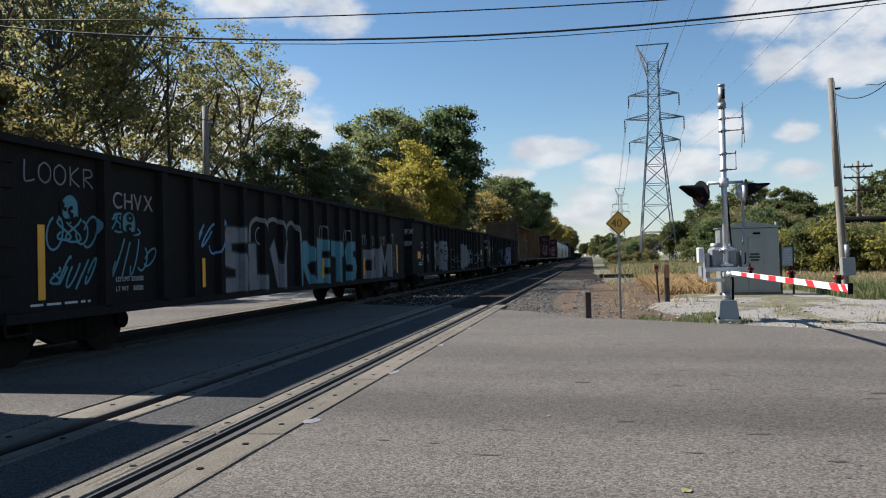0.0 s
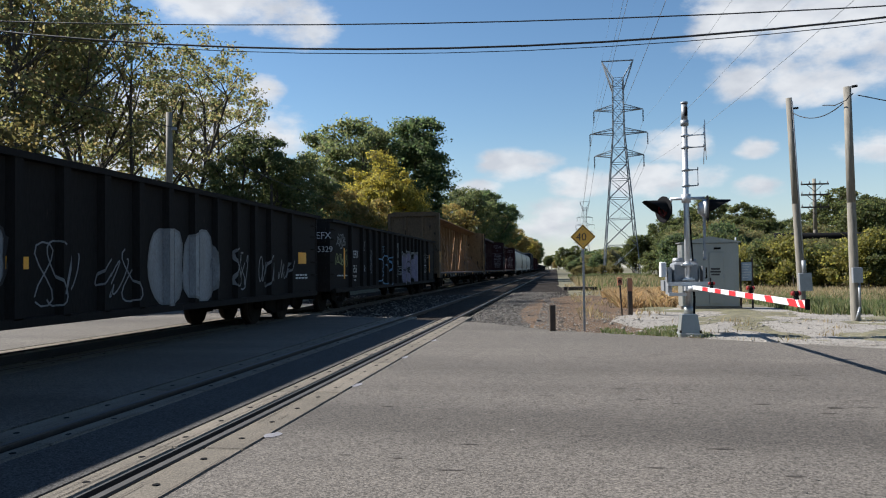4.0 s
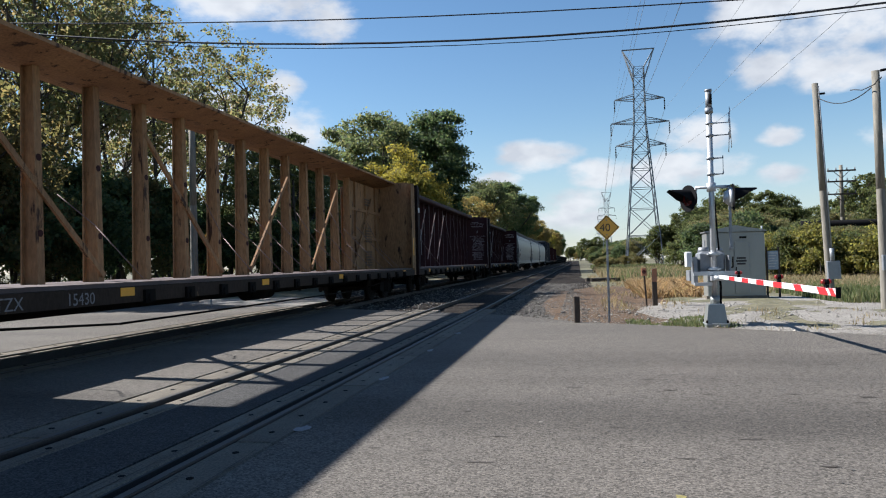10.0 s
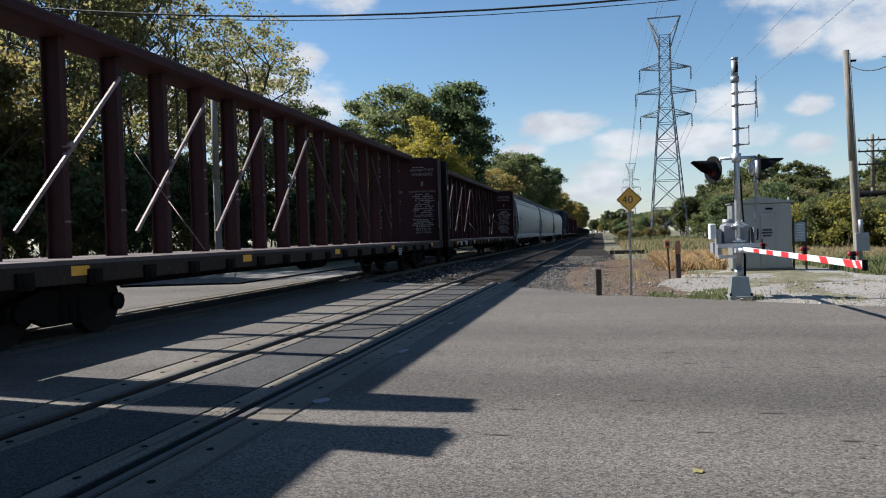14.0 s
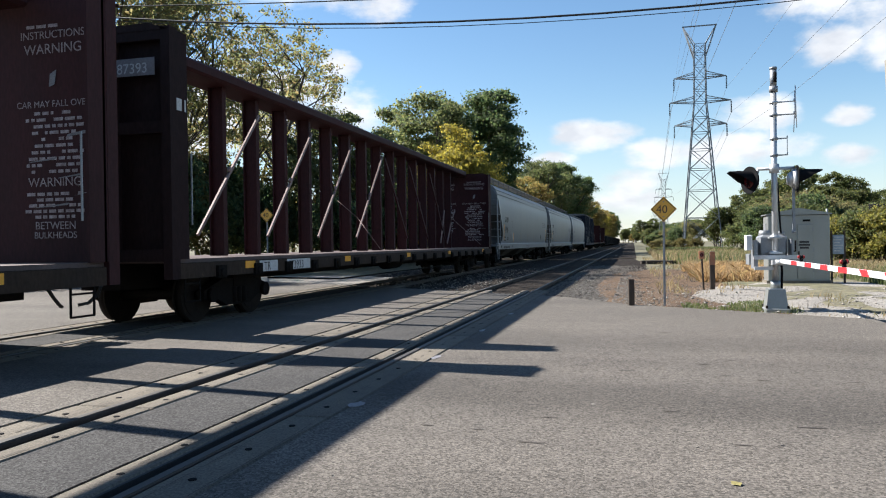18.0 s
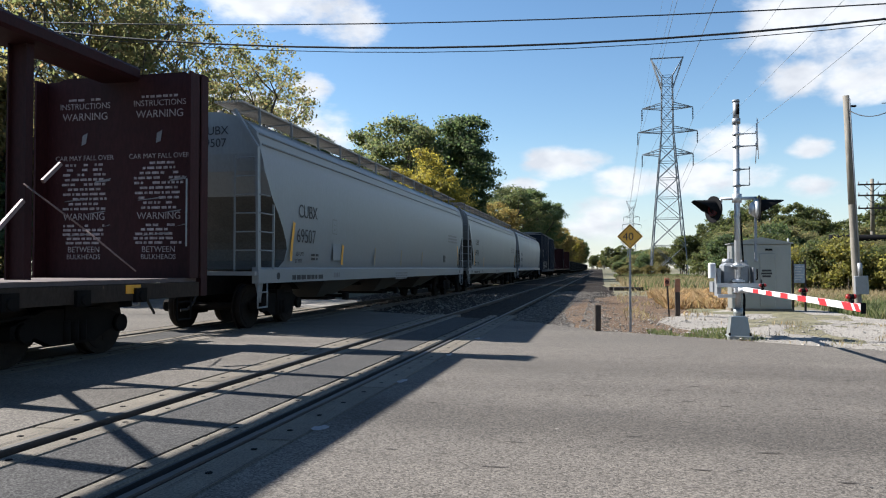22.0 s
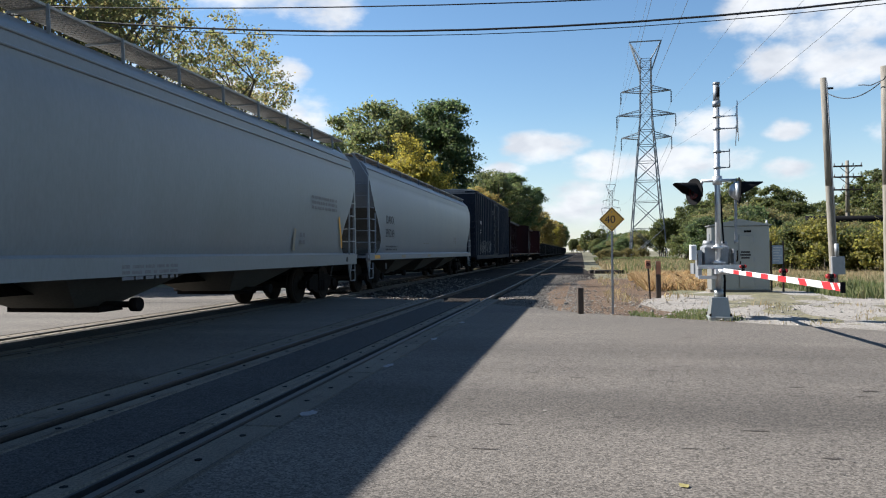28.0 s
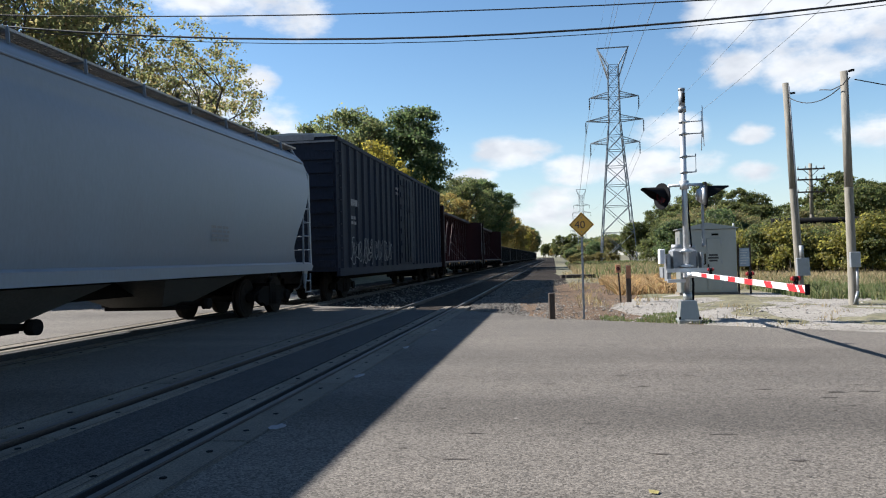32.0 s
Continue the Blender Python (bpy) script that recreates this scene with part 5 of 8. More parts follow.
def centerbeam(y0, length, mat, label, seed, style):
    """A centre-partition flat car: deck, end bulkheads, upright posts, braces and a top chord."""
    rng = random.Random(seed)
    car = new_car("centerbeam_car", label, y0, length, inset=3.1 if style == "tan" else 2.5)
    top = 4.42
    deck_z = 0.98
    part("deck", Shape().box(-1.42, 1.42, 0.0, length, deck_z - 0.06, deck_z), DECK, car, "worn pale steel deck")
    for sx in (1, -1):
        s = Shape()
        xa, xb = sorted((sx * 1.38, sx * 1.5))
        s.box(xa, xb, 0.05, length - 0.05, deck_z - 0.3, deck_z - 0.065)
        part("side_sill", s, DARK_SILL, car, "steel side sill")
        win = Shape().tube((sx * 1.49, 0, 0), (sx * 1.58, 0, 0), 0.075, n=8).box(min(sx * 1.49, sx * 1.55), max(sx * 1.49, sx * 1.55), -0.13, 0.13, -0.09, 0.12).mesh("cable_winch", TRUCK)
        y = 1.2
        while y < length - 1.2:
            if sx < 0 or style != "tan" or not 3.9 < y < 6.4:
                part("cable_winch", win, None, car, "", pose(0, y, deck_z - 0.24))
            y += 1.22
    part("centre_sill", Shape().box(-0.35, 0.35, 0.2, length - 0.2, 0.5, deck_z - 0.06).prism([(4.0, deck_z - 0.06), (6.5, 0.5), (length - 6.5, 0.5), (length - 4.0, deck_z - 0.06)], -0.28, 0.28, "x"), TRUCK, car, "deep fish-belly centre sill")
    bw = 1.5
    for ye, d in ((0.0, 1), (length, -1)):
        a, b = (ye, ye + 0.1) if d > 0 else (ye - 0.1, ye)
        plate = Shape().box(-bw, bw, a + 0.03, b - 0.03, deck_z, top)
        # ends turned from the sun get the darker skin, their shade put in by colour
        skin = {"tan": TAN_GRIMY_SHADED if d > 0 else TAN, "brown": MAROON_SHADED if d > 0 else mat, "red": MAROON_SHADED if d > 0 else mat}.get(style, mat)
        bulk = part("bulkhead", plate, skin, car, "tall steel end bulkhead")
        fr = Shape()
        out = a - 0.10 if d > 0 else b
        for x in (-bw + 0.07, bw - 0.07):
            fr.box(x - 0.075, x + 0.075, out, out + 0.2, deck_z - 0.3, top + 0.01)
        for x in (-0.5, 0.5):
            fr.box(x - 0.06, x + 0.06, out + 0.02, out + 0.12, deck_z, top)
        for zz in (deck_z + 0.06, (deck_z + top) / 2 + 0.25, top - 0.09):
            fr.box(-bw, bw, out + 0.01, out + 0.13, zz - 0.09, zz + 0.09)
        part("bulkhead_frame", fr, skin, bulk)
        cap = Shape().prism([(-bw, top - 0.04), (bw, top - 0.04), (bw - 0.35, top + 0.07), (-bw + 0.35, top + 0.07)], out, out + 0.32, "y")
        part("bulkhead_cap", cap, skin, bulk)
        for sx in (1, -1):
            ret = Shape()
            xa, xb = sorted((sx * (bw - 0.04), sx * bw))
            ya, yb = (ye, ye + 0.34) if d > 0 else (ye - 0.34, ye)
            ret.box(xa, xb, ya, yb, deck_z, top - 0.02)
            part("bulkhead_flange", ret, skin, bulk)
    chord = Shape()
    if style == "tan":
        chord.prism([(-0.78, top + 0.05), (-0.78, top - 0.01), (-0.2, top - 0.13), (0.2, top - 0.13), (0.78, top - 0.01), (0.78, top + 0.05)], 0.1, length - 0.1)
    else:
        chord.prism([(-0.34, top + 0.17), (-0.39, top + 0.12), (-0.39, top - 0.02), (-0.34, top - 0.07), (0.34, top - 0.07), (0.39, top - 0.02), (0.39, top + 0.12), (0.34, top + 0.17)], 0.1, length - 0.1)
    part("top_chord", chord, mat, car, "wide steel top chord")
    n = 18 if style == "tan" else 16
    ys = [(1.04 + 1.408 * i) if style == "tan" else (2.28 + 1.35 * i) for i in range(n)]
    for i, y in enumerate(ys):
        if style == "tan" and (i < 2 or i > n - 3):
            continue
        s = Shape()
        if style == "tan":
            i_beam(s, y, 0.15, 0.075, deck_z, top - 0.1, 0.7)
            for zz in (1.75, 2.9):
                part("post_fitting", Shape().disc((0.146 - 0.013 * (zz - 1), y, zz), (1, 0, 0), 0.055, 0.02, 10), OXIDE, car, "rusty round stake fitting")
        else:
            i_beam(s, y, 0.16, 0.07, deck_z, top - 0.06, 1.0)
        part("post", s, mat, car)
    # solid end bays
    for ya, yb in ((0.1, ys[2]), (ys[-3], length - 0.1)) if style == "tan" else ():
        s = Shape().box(-0.05, 0.05, ya, yb, deck_z, top - 0.2)
        if style == "tan":
            bay = part("end_bay_panel", s, mat, car, "solid plate near the bulkhead")
            for zz in (2.15, 3.2):
                part("bay_rib", Shape().box(-0.12, 0.12, ya, yb, zz - 0.05, zz + 0.05), mat, bay)
            for k in range(3):
                yy = ya + (yb - ya) * (k + 0.5) / 3
                part("bay_post", Shape().box(-0.125, 0.125, yy - 0.04, yy + 0.04, deck_z, top - 0.2), mat, bay)
    for i in range(0, n - 2):
        br = Shape()
        a, b = ys[i], ys[i + 1]
        # half sets each brace's lean and colour: pale steel as lit, body paint as shadowed
        half = i < n / 2
        if style == "tan":
            if i % 3 == 0:
                lo, hi = (a, ys[i + 2] if i + 2 < n else b) if not half else (ys[i + 2], a)
                br.beam((0.2, lo, deck_z + 0.1), (0.1, hi, top - 0.7), 0.09, 0.05, (1, 0, 0))
        elif i % 2 == 0 and i + 2 < n:
            c = ys[i + 2]
            lo, hi = (a + 0.2, c - 0.12) if half else (c - 0.2, a + 0.12)
            br.beam((0.26, lo, deck_z + 0.4), (0.26, hi, top - 0.45), 0.06 if half else 0.1, 0.04, (1, 0, 0))
            fit = Shape().disc((0.27, ys[i + 1], (deck_z + top) / 2), (1, 0, 0), 0.06, 0.05, 10)
            part("brace_fitting", fit, BRACE if half else mat, car, "bolted brace plate")
        if br.v:
            part("diagonal_brace", br, BRACE if style != "tan" and half else mat, car, "diagonal steel brace")
    for i in range(0, n - 1):
        if rng.random() < (0.6 if style == "tan" else 0.08):
            y = ys[i] + 0.3
            straps = Shape()
            straps.path([(1.4, y + rng.uniform(0.1, 0.7), deck_z + 0.05), (0.7, y + 0.2, deck_z + rng.uniform(0.6, 1.0)), (0.2, y, deck_z + rng.uniform(1.2, 2.0))], 0.009, 5)
            part("tie_down_cable", straps, BRACE, car, "slack steel tie-down cable")
    for y in (2.0, 6.6, 11.5, 16.6, length - 2.0):
        part("reflector", Shape().box(1.502, 1.51, y, y + 0.34, deck_z - 0.2, deck_z - 0.075), YELLOW, car, "yellow reflective plate on the sill")
    rod = Shape().path([(1.2, 3.4, 0.55), (1.2, 7.0, 0.35), (1.2, length - 7, 0.35), (1.2, length - 3.4, 0.55)], 0.02)
    rod.tube((0.8, length / 2 - 1.0, 0.62), (0.8, length / 2 + 0.2, 0.62), 0.2, n=12)
    part("brake_gear", rod, TRUCK, car, "air reservoir and brake rods")
    for y in (0.25, length - 0.65):
        s = Shape()
        for zz in (0.32, 0.6):
            s.beam((1.47, y, zz), (1.47, y + 0.4, zz), 0.025, 0.025)
        for yy in (y, y + 0.4):
            s.beam((1.47, yy, 0.32), (1.47, yy, deck_z - 0.2), 0.025, 0.02)
        part("sill_step", s, TRUCK, car)
    for ye, yy in ((0.38, 0.38), (length - 0.5, length - 0.5)):
        g = Shape()
        g.beam((bw + 0.03, yy, 1.5), (bw + 0.03, yy, 2.6), 0.02, 0.02, (0, 1, 0))
        part("grab_rail", g, GALV if style != "tan" else mat, car)
    return car, bw, top, deck_z, length


def warning_text(car, y, mat, seed, x=0.0):
    """Worn loading instructions on the inner face of a bulkhead: the words that can be read, and bars for the rest."""
    rng = random.Random(seed)
    for text, h, z in (("INSTRUCTIONS", 0.10, 3.92), ("WARNING", 0.13, 3.72), ("CAR MAY FALL OVER", 0.085, 3.02), ("WARNING", 0.12, 1.98), ("BETWEEN", 0.10, 1.42), ("BULKHEADS", 0.085, 1.30)):
        me = lettering(text, h, mat, "loading_print")
        wide = max(v.co.x for v in me.vertices)
        part("loading_print", me, None, car, "worn white loading instructions", on_end(x - wide / 2, y - 0.002, z))
    s = Shape()
    for k, z in enumerate([4.06] + [2.92 - 0.085 * i for i in range(10)] + [1.86 - 0.075 * i for i in range(5)]):
        wdt = rng.uniform(0.28, 0.48)
        a = -wdt
        while a < wdt - 0.03:
            b = min(a + rng.uniform(0.04, 0.16), wdt)
            if rng.random() < 0.85:
                s.add([(x + a, y, z), (x + b, y, z), (x + b, y, z + 0.042), (x + a, y, z + 0.042)], ((0, 1, 2, 3),))
            a = b + 0.03
    part("small_print", s, mat, car, "rows of worn small print")
    f = Shape()
    for a, z0, z1, w in ((-0.06, 3.28, 3.5, 0.09), (0.2, 2.62, 2.7, 0.3), (-0.4, 2.3, 2.36, 0.42), (0.05, 2.08, 2.14, 0.35), (-0.3, 1.7, 1.76, 0.5), (0.3, 1.85, 1.9, 0.2)):
        f.add([(x + a, y - 0.004, z0), (x + a + w, y - 0.004, z0 + 0.03), (x + a + w + 0.03, y - 0.004, z1), (x + a + 0.02, y - 0.004, z1 - 0.05)], ((0, 1, 2, 3),))
    part("peeled_label", f, GREY_INK, car, "peeled grey sticker remains")


def build_centerbeams():
    car, bw, top, dz, L = centerbeam(68.1, 26.3, TAN, "faded tan centre-beam flat car, empty and rust-spotted", 1, "tan")
    stripe(car, bw + 0.004, 0.06, 1.55, 2.2, 0.13)
    stripe(car, bw + 0.004, L - 0.2, 1.5, 2.2, 0.13)
    part("end_number", lettering("864", 0.2, RUST_INK), None, car, "", on_end(0.75, -0.095, 3.65))
    part("sill_mark", lettering("TTZX", 0.16, GREY_INK), None, car, "faded lettering on the sill", on_side(1.504, 4.1, dz - 0.27))
    part("sill_mark", lettering("15430", 0.16, GREY_INK), None, car, "faded number on the sill", on_side(1.504, 5.45, dz - 0.27))
    for k, (z, n_) in enumerate(((3.65, 3), (2.55, 6), (1.65, 6))):
        bars(car, 0.125, L - 2.35, L - 1.45, z, 0.06, RUST_INK, n_, 40 + k, "faded_print")
    car, bw, top, dz, L = centerbeam(95.25, 24.15, BROWN, "dark brown centre-beam flat car, empty", 2, "brown")
    bars(car, bw + 0.006, 0.03, 0.3, 3.4, 0.2, WHITE_INK, 1, 2)
    for y in (-0.095,):
        part("end_number", lettering("661066", 0.17, GREY_INK), None, car, "", on_end(0.2, y, 3.75))
    part("end_print", Shape().box(0.3, 0.9, -0.098, -0.094, 3.2, 3.25).box(0.3, 0.9, -0.098, -0.094, 3.1, 3.15).box(0.3, 1.0, -0.098, -0.094, 2.55, 2.6).box(0.3, 1.0, -0.098, -0.094, 2.45, 2.5), GREY_INK, car)
    tab = Shape()
    for a, b in (((17.45, 0.58), (17.8, 0.58)), ((17.8, 0.58), (17.8, 0.79)), ((17.8, 0.79), (17.45, 0.79)), ((17.45, 0.79), (17.45, 0.58)), ((17.45, 0.65), (17.8, 0.65)), ((17.45, 0.72), (17.8, 0.72)), ((17.62, 0.58), (17.62, 0.79))):
        ribbon(tab, [a, b], 0.022, 1.506)
    part("data_table", tab, WHITE_INK, car, "white outlined inspection table")
    rr = random.Random(6)
    for i in range(16):
        y = 2.28 + 1.35 * i
        for _ in range(rr.choice((1, 2, 2, 3))):
            z, t = rr.uniform(1.5, 2.7), rr.uniform(-0.04, 0.04)
            sc = Shape()
            sc.add([(0.164, y - 0.068, z), (0.164, y + 0.068, z + t), (0.164, y + 0.068, z + t + 0.03), (0.164, y - 0.068, z + rr.uniform(0.015, 0.05))], ((0, 1, 2, 3),))
            part("strap_scuff", sc, BRACE, car, "bare metal strap scuff")
    warning_text(car, L - 0.08, PINK_INK, 5, x=0.75)
    warning_text(car, L - 0.08, PINK_INK, 6, x=-0.7)
    car, bw, top, dz, L = centerbeam(120.85, 24.85, OXIDE, "oxide-red centre-beam flat car, empty", 3, "red")
    part("number_board", Shape().box(1.504, 1.512, 3.6, 4.65, dz - 0.28, dz - 0.08), WHITE_INK, car, "white number board")
    part("number_board", Shape().box(1.504, 1.512, 2.5, 3.2, dz - 0.28, dz - 0.08), WHITE_INK, car, "white number board")
    part("sill_mark", lettering("TR", 0.15, BLACK_INK), None, car, "black letters on the sill", on_side(1.514, 2.66, dz - 0.255))
    part("sill_mark", lettering("873933", 0.16, BLACK_INK), None, car, "black number on the sill", on_side(1.514, 3.65, dz - 0.265))
    part("end_number_board", Shape().box(0.55, 1.25, -0.099, -0.094, 3.72, 3.98), GREY_INK, car)
    part("end_number", lettering("87393", 0.15, WHITE_INK), None, car, "", on_end(0.6, -0.101, 3.76))
    bars(car, bw + 0.006, 0.06, 0.3, 3.3, 0.18, WHITE_INK, 1, 8)
    warning_text(car, L - 0.08, PINK_INK, 7, x=0.75)
    warning_text(car, L - 0.08, PINK_INK, 8, x=-0.7)
    for a, b in (((0.25, 21.41, 1.19), (0.2, 22.39, 2.09)), ((0.2, 22.75, 2.4), (0.2, 23.11, 2.71)), ((0.25, 20.3, 1.2), (0.2, 21.2, 2.6))):
        part("end_brace", Shape().beam(a, b, 0.06, 0.04, (1, 0, 0)), BRACE, car, "bright bare steel brace")
    part("tie_down_cable", Shape().path([(0.2, 22.39, 2.33), (0.8, 22.9, 1.7), (1.35, 23.3, 1.1)], 0.012, 5), BRACE, car, "slack steel tie-down cable")
    centerbeam(240.4, 24.0, OXIDE, "oxide-red centre-beam flat car further down the train", 9, "red")
    centerbeam(266.0, 24.0, OXIDE, "oxide-red centre-beam flat car further down the train", 10, "red")


HOP_PROFILE = ((1.12, 1.42), (1.3, 1.46), (1.7, 1.50), (2.3, 1.53), (2.9, 1.53), (3.3, 1.50), (3.62, 1.43), (3.66, 1.44), (3.84, 1.36), (3.88, 1.37), (4.04, 1.22), (4.2, 0.98), (4.3, 0.6), (4.34, 0.0))


def hop_inset(z):
    """How far the body's end lies in from the car's end, by height."""
    return float(np.interp(z, (1.1, 1.3, 1.55, 1.8, 2.2, 2.58, 3.08, 3.4, 4.4), (1.1, 1.42, 1.5, 1.4, 1.05, 0.68, 0.36, 0.3, 0.3)))


def hopper(y0, length, paint, label, seed, sill_z=0.84, walk_z=4.46):
    car = new_car("covered_hopper", label, y0, length)
    zs = [z for z, _ in HOP_PROFILE]
    extra = [1.42, 1.55, 2.0, 2.45, 2.55, 2.62, 3.1, 3.45]
    zs = sorted(zs + extra)
    prof = {z: float(np.interp(z, [a for a, _ in HOP_PROFILE], [b for _, b in HOP_PROFILE])) for z in zs}
    body = Shape()
    ny = 10
    def grid(sx):
        pts = []
        for z in zs:
            a = hop_inset(z)
            pts += [(sx * prof[z], a + (length - 2 * a) * j / ny, z) for j in range(ny + 1)]
        m = ny + 1
        f = [(i * m + j, i * m + j + 1, (i + 1) * m + j + 1, (i + 1) * m + j) for i in range(len(zs) - 1) for j in range(ny)]
        body.add(pts, f if sx > 0 else [q[::-1] for q in f], True)
    grid(1)
    grid(-1)
    body.add([(x, y, 1.12) for x, y in ((-1.42, 1.1), (1.42, 1.1), (1.42, length - 1.1), (-1.42, length - 1.1))], ((3, 2, 1, 0),))
    part("body", body, paint, car, "smooth rounded car body")
    for flip in (False, True):
        upper, lower = Shape(), Shape()
        for za, zb in zip(zs[:-1], zs[1:]):
            ya, yb = hop_inset(za), hop_inset(zb)
            if flip:
                ya, yb = length - ya, length - yb
            q = [(-prof[za], ya, za), (prof[za], ya, za), (prof[zb], yb, zb), (-prof[zb], yb, zb)]
            (upper if za >= 2.6 else lower).add(q if not flip else q[::-1], ((0, 1, 2, 3),))
        part("end_panel", upper, paint, car, "pale upper end panel")
        part("slope_sheet", lower, GRIME, car, "grimy sloping end sheet")
    # stiffening creases under the roof
    cr = Shape()
    for z in (3.64, 3.86) if seed < 3 else (3.86,):
        x = prof.get(z) or float(np.interp(z, [a for a, _ in HOP_PROFILE], [b for _, b in HOP_PROFILE]))
        for sx in (1, -1):
            cr.tube((sx * x, 0.4, z), (sx * x, length - 0.4, z), 0.022, n=6)
    part("roof_crease", cr, paint, car)
    sill = Shape()
    for sx in (1, -1):
        xa, xb = sorted((sx * 1.36, sx * 1.5))
        sill.prism([(xa, sill_z), (xb, sill_z), (xb, 1.12), (xb - sx * 0.05 if sx > 0 else xb, 1.16), (xa if sx > 0 else xa + 0.05, 1.16), (xa, 1.1)], 0.15, length - 0.15)
    part("side_sill", sill, paint, car, "pale side sill")
    part("centre_sill", Shape().box(-0.3, 0.3, 0.1, length - 0.1, 0.6, 1.0), TRUCK, car, "dark centre sill")
    for ye in (0.02, length - 0.32):
        part("end_platform", Shape().box(-1.48, 1.48, ye, ye + 0.3, 1.0, 1.08), paint, car)
    # corner posts, ladders
    for ye, d in ((0.2, 1), (length - 0.2, -1)):
        for sx in (1, -1):
            lad = Shape()
            lad.beam((sx * 1.47, ye, 1.05), (sx * 1.44, ye, 3.55), 0.12, 0.05, (1, 0, 0))
            lad.beam((sx * 1.44, ye, 3.55), (sx * 0.95, ye, 4.32), 0.10, 0.05, (1, 0, 0))
            lad.beam((sx * 1.49, ye + d * 0.62, 1.1), (sx * 1.5, ye + d * 0.62, 2.75), 0.04, 0.04, (1, 0, 0))
            post_ = part("corner_post", lad, paint, car, "upright corner post")
            for z in (1.5, 1.87, 2.24, 2.61):
                part("rung", Shape().tube((sx * 1.49, ye, z), (sx * 1.49, ye + d * 0.62, z), 0.016, n=6), paint, post_)
            for z in (1.5, 1.87, 2.24, 2.61, 2.98, 3.35):
                part("rung", Shape().tube((sx * 1.44, ye, z), (sx * 0.95, ye, z), 0.016, n=6), paint, post_)
            stirrup = Shape().path([(sx * 1.46, ye, 0.85), (sx * 1.46, ye, 0.36), (sx * 1.46, ye + d * 0.42, 0.36), (sx * 1.46, ye + d * 0.42, 0.85)], 0.018, 6)
            part("stirrup_step", stirrup.tube((sx * 1.46, ye, 0.66), (sx * 1.46, ye + d * 0.42, 0.66), 0.018, n=6), paint, post_)
            part("ladder_rail", Shape().beam((sx * 0.95, ye, 1.05), (sx * 0.95, ye, 3.4), 0.03, 0.03, (1, 0, 0)), paint, post_)
        for sx in (1, -1):
            part("gusset", Shape().prism([(ye, 1.0), (ye + d * 0.4, 1.0), (ye + d * 0.25, 0.45)], sx * 1.38 - 0.02, sx * 1.38 + 0.02, "x"), paint, car)
    # roof walkway of open grating
    walkw = Shape()
    for sx in (1, -1):
        for k in range(7):
            x, hw = sx * (0.55 + 0.088 * k), 0.035 if k in (0, 6) else 0.02
            walkw.box(x - hw, x + hw, 0.15, length - 0.15, walk_z, walk_z + 0.04)
        y = 0.2
        while y < length - 0.2:
            xa, xb = sorted((sx * 0.53, sx * 1.09))
            walkw.box(xa, xb, y, y + 0.03, walk_z - 0.005, walk_z + 0.035)
            y += 0.085
    part("roof_walkway", walkw, GALV_WALK, car, "galvanised grating roof walkway")
    sup = [Shape().beam((k * 1.14, 0, 4.10), (k * 1.12, 0, walk_z + 0.04), 0.05, 0.02, (0, 1, 0)).beam((k * 0.5, 0, walk_z - 0.03), (k * 1.12, 0, walk_z - 0.01), 0.05, 0.03).mesh("walkway_bracket", paint) for k in (1, -1)]
    y = 0.9
    while y < length - 0.5:
        for me in sup:
            part("walkway_bracket", me, None, car, "", pose(0, y, 0))
        y += 1.62
    hatch = Shape()
    for k in range(4):
        yy = length * (k + 0.5) / 4
        hatch.box(-0.42, 0.42, yy - 1.6, yy + 1.6, 4.33, 4.42)
    part("roof_hatches", hatch, paint, car, "long trough roof hatches")
    for k in range(3):
        yc = length * (0.27 + 0.23 * k)
        s = Shape()
        lo, hi = 0.36, 0.9
        s.add([(x, y, z) for z, hx, hy in ((lo, 0.55, 0.5), (hi, 1.3, 1.7)) for x, y in ((-hx, yc - hy), (hx, yc - hy), (hx, yc + hy), (-hx, yc + hy))],
              ((3, 2, 1, 0), (4, 5, 6, 7), (0, 1, 5, 4), (1, 2, 6, 5), (2, 3, 7, 6), (3, 0, 4, 7)))
        out = part("discharge_bay", s, GRIME, car, "grimy discharge hopper")
        g = Shape().box(-0.8, 0.8, yc - 0.3, yc + 0.3, 0.28, 0.36)
        g.tube((-1.1, yc + 0.1, 0.38), (1.15, yc + 0.1, 0.38), 0.05, n=8).tube((1.1, yc + 0.1, 0.38), (1.24, yc + 0.1, 0.38), 0.11, n=12)
        part("outlet_gate", g, TRUCK, out, "outlet gate with capstan")
    return car


def side_x(z):
    return float(np.interp(z, [a for a, _ in HOP_PROFILE], [b for _, b in HOP_PROFILE])) + 0.012


